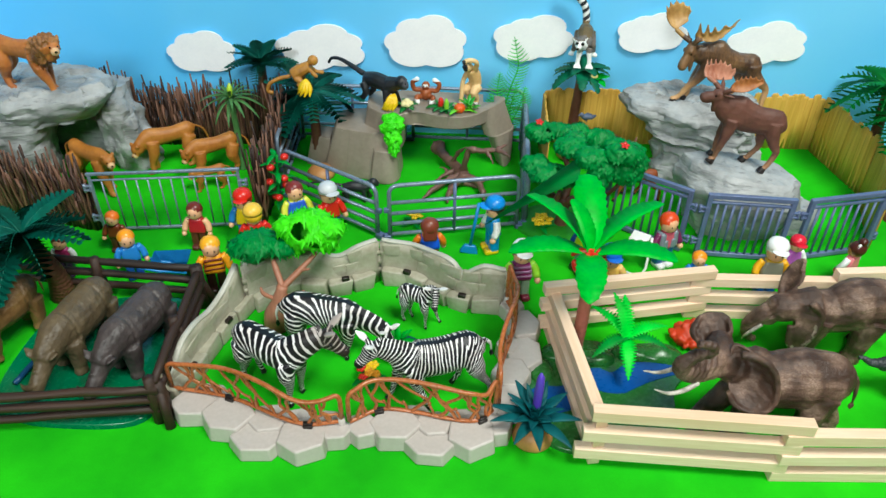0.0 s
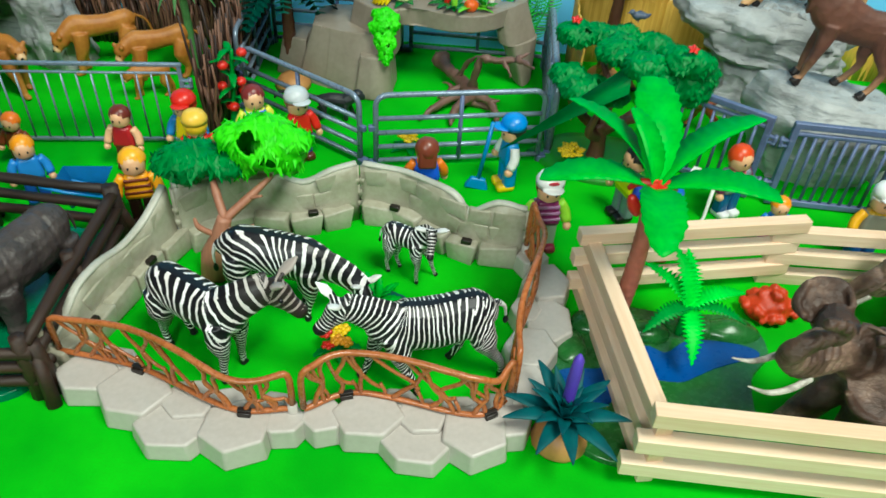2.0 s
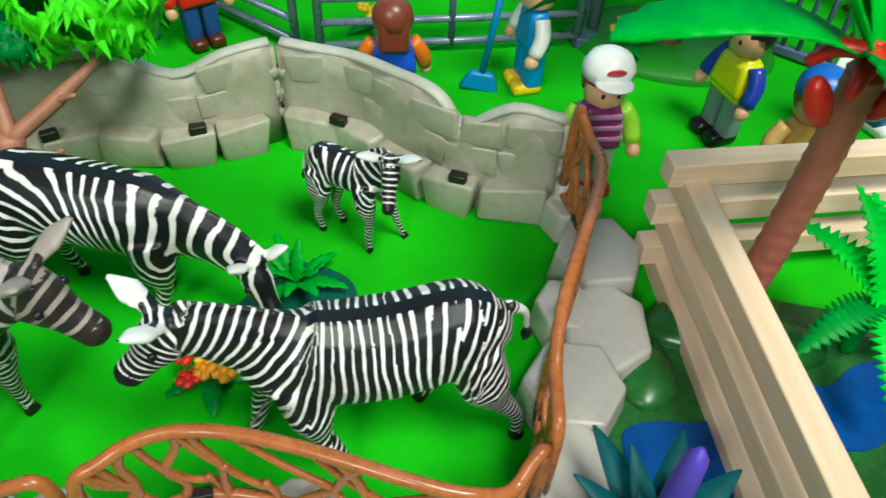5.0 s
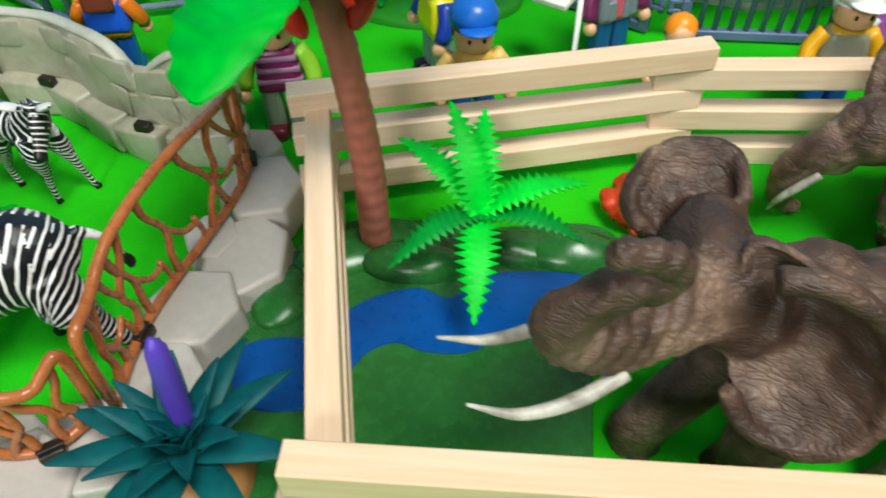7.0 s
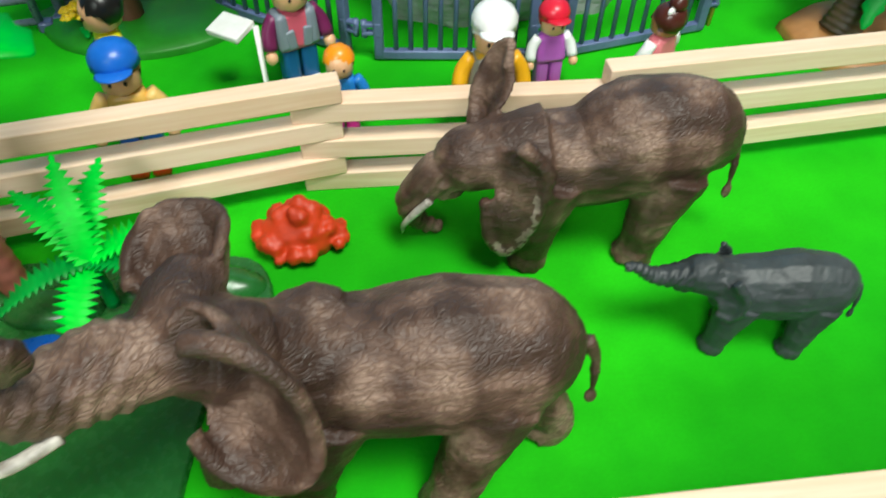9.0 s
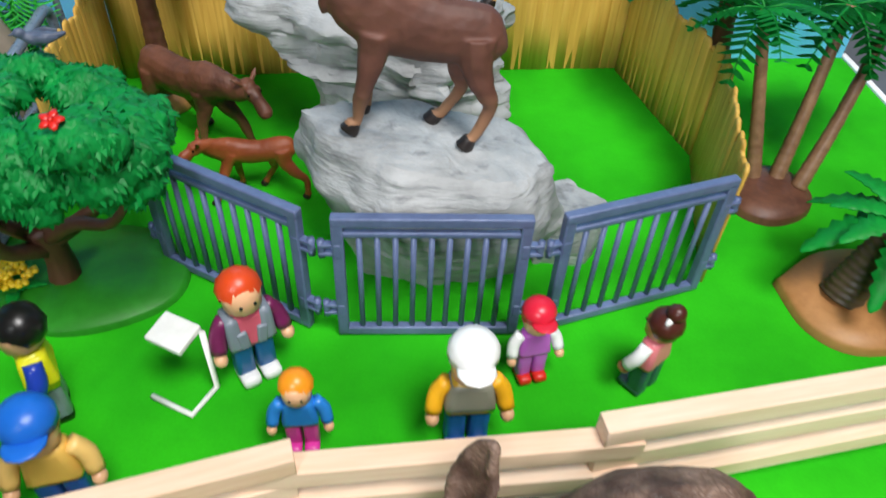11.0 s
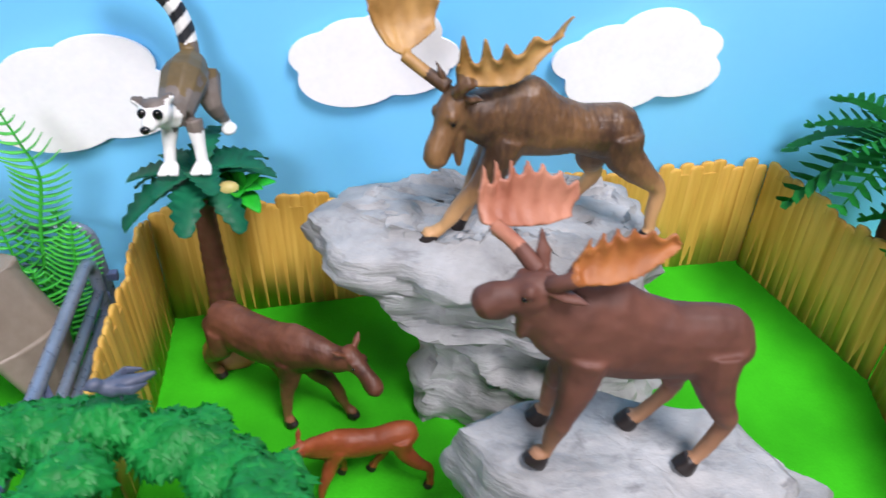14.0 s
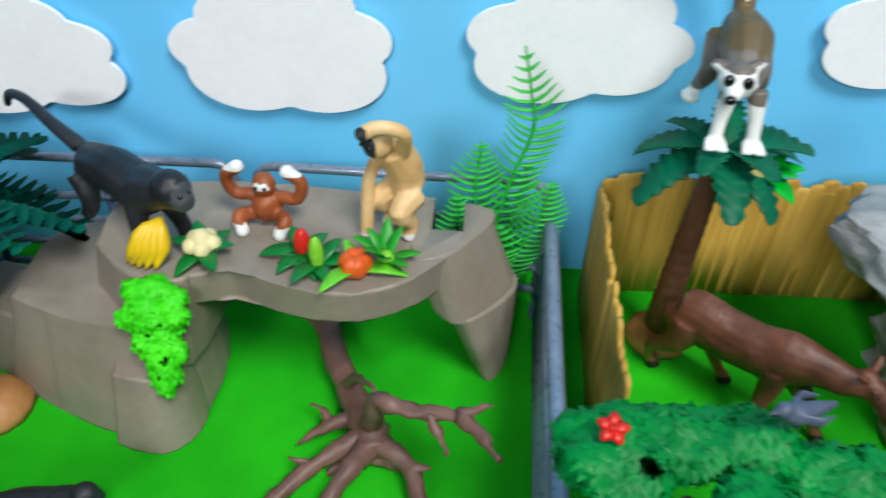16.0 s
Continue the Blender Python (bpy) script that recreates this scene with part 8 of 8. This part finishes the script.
def feather(stem, reach, gap=.36):
    """A frond: a bent stem with fine upswept pinnae on both sides, shorter towards the tip."""
    bm = bmesh.new()
    line = curve(stem, 8)
    n = len(line)
    tube(bm, line, [.16 - .11 * k / n for k in range(n)], 6)
    acc, side = gap, 1
    for k in range(3, n - 1):
        acc += (line[k] - line[k - 1]).length
        if acc < gap:
            continue
        acc = 0.0
        d = (line[k + 1] - line[k - 1]).normalized()
        a = d.cross(V((0, 1, 0))).normalized()
        l = reach * min(1, 3.2 * (n - k) / n) * min(1, .45 + 1.6 * k / n)
        for s in (1, -1):
            tip = line[k] + a * s * l + d * l * .55 + V((0, -.15 * l * s, 0))
            tube(bm, curve([line[k], line[k].lerp(tip, .5) - d * .1 * l, tip], 3), [(.12, .05), (.18, .05), (.2, .05), (.18, .05), (.15, .04), (.11, .04), (.03, .02)], 5)
    return mesh_of(bm, "frond", LIGHT)


for stem, reach in (([(0, 0, .3), (0, .1, 4.5), (.8, .2, 9.0), (1.8, .2, 12.6), (1.5, .1, 14.8), (1.0, 0, 17.2)], 1.5), ([(-.2, 0, .3), (-.5, -.2, 4.5), (-.9, -.3, 9.0), (-.7, -.4, 12.2)], 1.5), ([(.2, -.2, .3), (1.2, -.6, 4.2), (2.4, -.8, 7.4), (3.0, -.9, 10.4)], 1.5), ([(-.3, -.2, .3), (-1.0, -.5, 3.2), (-1.7, -.7, 6.2), (-1.8, -.8, 9.2)], 1.3), ([(.1, .3, .3), (.6, .5, 4.0), (1.4, .7, 7.6), (1.8, .8, 10.2)], 1.3), ([(-.1, .2, .3), (-.2, -.9, 3.0), (.3, -1.5, 6.0), (.4, -1.7, 8.0)], 1.4)):
    part("frond", feather(stem, reach), None, tallfern)

ivy = leafy_blob([((-.1, .8, 2.2), (1.5, .7, .8)), ((-.1, .2, 1.2), (1.65, .6, 1.2)), ((0, -.3, -.2), (1.25, .5, 1.2)), ((.15, -.8, -1.2), (.75, .42, 1.0)), ((.3, -1.2, -2.0), (.35, .3, .6))], LIME, [((-.2, -.4, .7), .27), ((.4, -.85, -.4), .27), ((-.5, -.8, -.3), .2), ((.45, -.3, 1.3), .2), ((.1, -1.2, -1.2), .18)], .3, 900, 8, .13, .3, .5)
whole("hanging_creeper", ivy, None, at_cm(6.8, 107.3, 6.5), "lime green moulded creeper hanging down the ape rock", "plant")

dead = thing("dead_tree", at_cm(16.4, 106.7), "bare mauve-brown toy tree lying on the mat with forked branches", "tree")


def limb(name, pts, radii):
    bm = bmesh.new()
    line = curve(pts, 6)
    tube(bm, line, [r * (1 + .05 * math.sin(k * 1.7)) for k, r in enumerate(spread(radii, 6))], 9)
    for v in bm.verts:
        v.co += V((noise.noise(v.co * 1.9), noise.noise(v.co * 1.9 + V((5, 0, 0))), noise.noise(v.co * 1.9 + V((0, 9, 0))))) * .2
    part(name, bm, GREYBARK, dead)


limb("trunk", [(-3.9, 8.3, .9), (-3.4, 7.2, .85), (-2.8, 5.3, 1.1), (-1.5, 2.5, 1.5), (-.2, .3, 1.5), (.3, -1.1, 1.2)], [1.15, .75, .66, .66, .95, .8])
for pts, r in (([(0, .2, 1.5), (.4, -1.2, 4.4), (.8, -1.7, 6.2), (1.8, -2.2, 6.3), (3.4, -2.4, 6.5), (4.7, -2.9, 6.9)], .5), ([(4.5, -2.8, 6.9), (5.2, -2.7, 7.4), (5.8, -2.7, 7.7)], .28), ([(4.5, -2.8, 6.9), (5.4, -3.8, 7.0), (6.1, -4.8, 7.1)], .3), ([(3.0, -2.4, 6.5), (3.6, -3.2, 5.9), (3.9, -3.6, 5.2)], .24),
               ([(-1.5, 2.4, 1.7), (-.6, .9, 4.4), (.7, -1.4, 6.3)], .26), ([(-.8, .8, 1.4), (-2.2, .2, 1.2), (-3.6, -.4, .4)], .42), ([(-1.9, .3, 1.2), (-2.6, .9, 1.6), (-3.2, 1.2, 1.5)], .22), ([(-.2, -.2, 1.3), (-2.2, -1.9, 1.3), (-3.9, -3.6, .9), (-5.2, -5.2, .4)], .5), ([(-2.4, -2.1, 1.3), (-3.6, -1.9, 1.6)], .24),
               ([(.1, -.8, 1.3), (-1.0, -2.9, 1.4), (-1.7, -4.6, .9), (-1.8, -5.8, .4)], .54), ([(.4, -.6, 1.3), (2.0, -1.7, 1.3), (2.8, -3.5, .8), (3.0, -5.0, .4)], .52), ([(2.2, -2.0, 1.3), (3.2, -2.0, 1.6)], .24), ([(-3.8, 8.2, 1.2), (-4.6, 8.4, 1.6)], .4), ([(-3.7, 8.2, .8), (-2.9, 8.8, .8)], .38)):
    limb("branch", pts, [r * 1.25] + [r * .8] * (len(pts) - 2) + [r * .3])
for pts in ([(.2, -.8, .7), (-2, -1.8, .2)], [(.2, -.8, .7), (2.2, -1.4, .2)], [(.2, -.6, .7), (.6, 1.2, .2)]):
    limb("root", pts, [.55, .2])


def flower_bunch(x, y, z, mats, label, n=7, h=1.2, spread_=1.0, seed=0):
    ob = thing("flower_bunch", at_cm(x, y, z), label, "flowers")
    rnd = random.Random(seed)
    for k in range(5):
        part("leaf", TOOTH_G, None, ob, "", at_cm(0, 0, .1, 0, -rnd.uniform(8, 35), k * 72))
    for k in range(n):
        bm = bmesh.new()
        for j in range(5):
            ball(bm, (.3 * math.cos(j * 1.256), .3 * math.sin(j * 1.256), 0), (.27, .27, .16), sub=1)
        ball(bm, (0, 0, .06), .2, sub=1)
        a = k * 2.4
        r = spread_ * math.sqrt(k / n)
        part("blossom", bm, mats[k % len(mats)], ob, "", at_cm(r * math.cos(a), r * math.sin(a), h + rnd.uniform(-.2, .3), rnd.uniform(-20, 20), rnd.uniform(-20, 20)))


flower_bunch(8.2, 69.2, 0, [YELLOW, RED, plastic("amber", "E89A1E", .4)], "yellow and red toy flowers beside the zebra", 8, 1.3, 1.1, 1)
flower_bunch(26.6, 95.6, .4, [YELLOW], "yellow toy flowers at the foot of the fruit tree", 9, 1.4, 1.2, 2)
flower_bunch(10.6, 96.2, 0, [YELLOW], "yellow toy flowers behind the pipe hurdle", 6, 1.4, .8, 3)
plant = thing("small_plant", at_cm(10.6, 73.8, .3), "small bright green toy plant on a teal base", "plant")
crown_of(plant, leaf_mesh("leaf", 2.2, .7, LEAF, .5, 4, None, .2), 6, (0, 0, .2), (25, 60), 4, rings=2, scale=(.9, 1.2))
bananas = thing("banana_bunch", at_cm(6.5, 109.8, 9.2), "bunch of yellow toy bananas on the ape rock", "fruit")
for k in range(5):
    bm = bmesh.new()
    tube(bm, curve([(.1, .1, 2.1), (.0, -.35, 1.7), (-.15, -.75, .95), (-.7, -.95, .15)], 4), spread([.16, .3, .34, .1], 4), 6)
    part("banana", bm, YELLOW, bananas, "", at_cm(.12 * k - .2, .1 * k, .05, 0, 0, -34 + 16 * k))
bananas2 = thing("banana_bunch", at_cm(-4.4, 107.4, 12.2), "bunch of yellow toy fruit on the dark palm", "fruit")
for k in range(5):
    part("banana", bananas.children[0].data, None, bananas2, "", at_cm(0, 0, 0, 0, 0, -70 + 34 * k))


def vegetable(x, y, head, mat_, leafmat, label, z=9.25, n=6, tilt=(15, 40)):
    ob = thing("toy_vegetable", at_cm(x, y, z), label, "vegetable", "toy vegetables on the ape rock")
    bm = bmesh.new()
    for c, r in head:
        ball(bm, c, r, sub=2)
    part("head", sculpt(bm, .07, 1), mat_, ob)
    crown_of(ob, leafmat, n, (0, 0, .15), tilt, int(x * 9), scale=(.8, 1.1))


VEG = leaf_mesh("leaf", 1.9, .8, plastic("dark_veg_leaf", "0F7A2E", .4), .4, 0, None, .3)
VEG2 = leaf_mesh("leaf", 2.3, .75, plastic("light_veg_leaf", "6FD02A", .4), .5, 0, None, .3)
vegetable(8.5, 110.3, [((.5 * math.cos(q), .5 * math.sin(q), .75), .42) for q in (0, 1.25, 2.5, 3.8, 5)] + [((0, 0, 1.0), .5)], plastic("cauliflower_white", "EFE2A8", .6), VEG, "pale toy cauliflower with green leaves")
vegetable(13.1, 110.6, [((0, 0, .8), (.42, .42, .9))], RED, VEG, "red toy vegetable with dark leaves")
vegetable(13.9, 109.9, [((0, 0, .8), (.36, .36, 1.1))], plastic("light_veg", "8FD83A", .4), VEG, "light green toy vegetable with dark leaves")
vegetable(15.7, 109.7, [((.35 * math.cos(q), .35 * math.sin(q), .6), (.45, .45, .6)) for q in (0, 1.05, 2.1, 3.15, 4.2, 5.25)], ORANGE, VEG2, "orange toy pumpkin on the ape rock", n=3)
vegetable(17.0, 110.4, [((0, 0, .4), .4)], plastic("light_veg", "8FD83A", .4), leaf_mesh("leaf", 1.9, .6, plastic("veg_leaf", "2FA02A", .4), .3, 0, None, .3), "green toy lettuce with long leaves", n=8, tilt=(25, 70))

# ---- small gear ----
stand = thing("info_stand", at_cm(37.3, 88.6, 0, rz=-31), "white toy info stand with a tilted board on a bent tube", "stand")
bm = bmesh.new()
box(bm, (0, 0, 0), (2.1, 1.7, .4), bevel=.1)
part("board", bm, WHITE, stand, "", at_cm(0, 0, 4.5, 9, 0, 0))
bm = bmesh.new()
tube(bm, [(1.25, .6, 4.6), (1.25, .6, .2), (1.25, -1.4, .2), (-1.3, -1.4, .2)], .17, 7)
part("tube_frame", bm, WHITE, stand)
broom = thing("toy_broom", at_cm(17.6, 90.6, 0, 0, 8, 0), "blue toy broom held by the keeper", "broom")
bm = bmesh.new()
tube(bm, [(0, 0, .9), (0, 0, 7.2)], .2, 8)
part("handle", bm, plastic("toy_blue", "1C86C8", .35), broom)
bm = bmesh.new()
box(bm, (0, 0, .55), (2.3, .8, 1.1), bevel=.15, taper=.6)
part("head", bm, plastic("toy_blue", "1C86C8", .35), broom)
cart = thing("toy_wheelbarrow", at_cm(-16.3, 83.6, 0, rz=8), "light blue toy wheelbarrow behind the log fence", "wheelbarrow")
bm = bmesh.new()
tr = [(-2.0, -1.2, 3.0), (2.2, -1.2, 3.0), (2.2, 1.2, 3.0), (-2.0, 1.2, 3.0)]
lo = [(-1.2, -.8, 1.3), (1.3, -.8, 1.3), (1.3, .8, 1.3), (-1.2, .8, 1.3)]
a, b = [bm.verts.new(p) for p in tr], [bm.verts.new(p) for p in lo]
bm.faces.new(b[::-1])
for k in range(4):
    bm.faces.new((a[k], a[(k + 1) % 4], b[(k + 1) % 4], b[k]))
bmesh.ops.solidify(bm, geom=bm.faces[:], thickness=.2)
part("tray", bm, plastic("toy_sky", "2A8FD8", .35), cart)
for s in (1, -1):
    bm = bmesh.new()
    tube(bm, [(1.6, s * .6, 1.0), (-1.6, s * .9, 1.7), (-3.4, s * 1.0, 2.4)], .18, 7)
    part("handle", bm, plastic("toy_sky", "2A8FD8", .35), cart)
    bm = bmesh.new()
    tube(bm, [(-1.2, s * .8, 1.6), (-1.3, s * .8, .05)], .18, 7)
    part("leg", bm, plastic("toy_sky", "2A8FD8", .35), cart)
bm = bmesh.new()
tube(bm, [(2.0, -.25, .8), (2.0, .25, .8)], .8, 14)
part("wheel", bm, DARKCLIP, cart, "dark wheel")


# ---- straw palisade, twig fences and wall stones: single pieces last ----
SLATS = []
for k in range(5):
    rnd = random.Random(70 + k)
    bm = bmesh.new()
    hh = (8.5, 8.8, 8.3, 8.6, 8.9)[k]
    tube(bm, [(0, 0, 0), (0, 0, hh * .5), (.02, 0, hh - .3), (0, 0, hh - .08), (0, 0, hh)], [(.56, .17), (.54, .16), (.55, .17), (.42, .14), (.2, .1)], 10)
    SLATS.append(mesh_of(bm, "slat", BAMBOO))


def palisade(a, b, label, seed=1):
    a, b = V(a), V(b)
    d = b - a
    ob = thing("palisade", at_cm(a.x, a.y, 0, rz=math.degrees(math.atan2(d.y, d.x))), label, "fence", "straw palisade panels")
    rnd = random.Random(seed)
    bm = bmesh.new()
    box(bm, (d.length / 2, 0, 4.0), (d.length, .24, 8.0), bevel=.05)
    part("backing", bm, BAMBOO, ob)
    n = int(d.length / .74)
    for k in range(n):
        part("slat", SLATS[rnd.randrange(5)], None, ob, "", at_cm((k + .5) * d.length / n, rnd.uniform(-.04, .04), 0, rnd.uniform(-.4, .4), rnd.uniform(-.8, .8), rnd.choice((0, 180)) + rnd.uniform(-5, 5)))


palisade((27.5, 104.7), (27.8, 119.0), "straw yellow slatted palisade panel seen edge on", 1)
palisade((28.0, 119.3), (41.7, 119.8), "straw yellow slatted palisade panel behind the lemur palm", 2)
palisade((41.7, 119.8), (54.7, 119.8), "straw yellow slatted palisade panel behind the cliff", 3)
palisade((54.7, 119.8), (68.6, 119.9), "straw yellow slatted palisade panel in the pen's corner", 4)
palisade((68.6, 119.4), (71.0, 107.4), "straw yellow slatted palisade panel along the pen's side", 5)
palisade((71.0, 107.0), (67.3, 94.6), "straw yellow slatted palisade panel ending at the gate", 6)

TWIGS = []
for k in range(7):
    rnd = random.Random(90 + k)
    bm = bmesh.new()
    hh = rnd.uniform(10.2, 12.8)
    tube(bm, [(rnd.uniform(-.18, .18) * (j > 0), rnd.uniform(-.15, .15) * (j > 0), hh * j / 4) for j in range(5)], [.13, .15, .13, .14, .1], 6)
    TWIGS.append(mesh_of(bm, "twig", TWIG))


def twig_fence(a, b, label, seed, step=.11, scale_=1.0):
    a, b = V(a), V(b)
    d = b - a
    ob = thing("twig_fence", at_cm(a.x, a.y, 0, rz=math.degrees(math.atan2(d.y, d.x))), label, "fence", "brown twig fences of the lion pen")
    rnd = random.Random(seed)
    n = int(d.length / step)
    for k in range(n):
        t = part("twig", TWIGS[rnd.randrange(7)], None, ob, "", at_cm((k + .5) * d.length / n, rnd.uniform(-.4, .4), 0, rnd.uniform(-5, 5), rnd.uniform(-7, 7), rnd.uniform(0, 360)))
        s = scale_ * rnd.uniform(.74, 1.06)
        t.scale = (1, 1, s)
    # a thick mat of shorter twigs along the foot
    n = int(d.length / step / 1.15)
    for k in range(n):
        t = part("twig", TWIGS[rnd.randrange(7)], None, ob, "", at_cm((k + rnd.random()) * d.length / n, rnd.uniform(-.5, .5), 0, rnd.uniform(-4, 4), rnd.uniform(-5, 5), rnd.uniform(0, 360)))
        t.scale = (1.25, 1.25, scale_ * rnd.uniform(.5, .64))
    for z in (2.2, 4.4, 6.6, 8.2):
        bm = bmesh.new()
        tube(bm, [(d.length * j / 8, .3 * (-1) ** j, z * scale_ + rnd.uniform(-.2, .2)) for j in range(9)], .12, 6)
        part("tie_wire", bm, TWIG, ob)


twig_fence((-52, 112.6), (-33, 114.4), "brown twig fence behind the lion cave", 1)
twig_fence((-33, 114.4), (-9.2, 116.4), "brown twig fence behind the lionesses", 2, .1, .86)
twig_fence((-9.0, 116.2), (-8.8, 94.6), "brown twig fence beside the pipe hurdle", 3, .12, .95)
twig_fence((-28.8, 92.4), (-50, 97.4), "brown twig fence in front of the lion cave", 4, .11, .82)

for ob, line, o, top, inner in STONE_ROWS:
    rnd = random.Random(int(o.x * 5))
    total = sum((q - p).length for p, q in zip(line, line[1:]))

    def spot(s):
        acc = 0.0
        for k, (u, v) in enumerate(zip(line, line[1:])):
            l = (v - u).length
            if acc + l >= s:
                return u.lerp(v, (s - acc) / l), (v - u).normalized(), top[k]
            acc += l
        return line[-1], (line[-1] - line[-2]).normalized(), top[-1]

    for row, z0 in enumerate((0.95, 2.85, 4.35)):
        s = .2 + 1.2 * (row % 2)
        while s < total - 1.2:
            kind = rnd.randrange(4)
            w = ((3.1, 2.7, 3.4, 2.5) if row == 0 else (2.9, 2.5, 3.2, 2.2))[kind]
            p, d, h = spot(min(s + w / 2, total - .6))
            if z0 + .75 < h:
                nrm = V((-d.y, d.x, 0)) * inner
                at = p - o + nrm * (.5 if row == 0 else .2) + V((0, 0, z0 + rnd.uniform(-.08, .08)))
                part("stone", (BASESTONES if row == 0 else WALLSTONES)[kind], None, ob, "", at_cm(*at, rnd.uniform(-1, 1), rnd.uniform(-2, 2), math.degrees(math.atan2(d.y, d.x)) + rnd.uniform(-2, 2)))
            s += w - .02
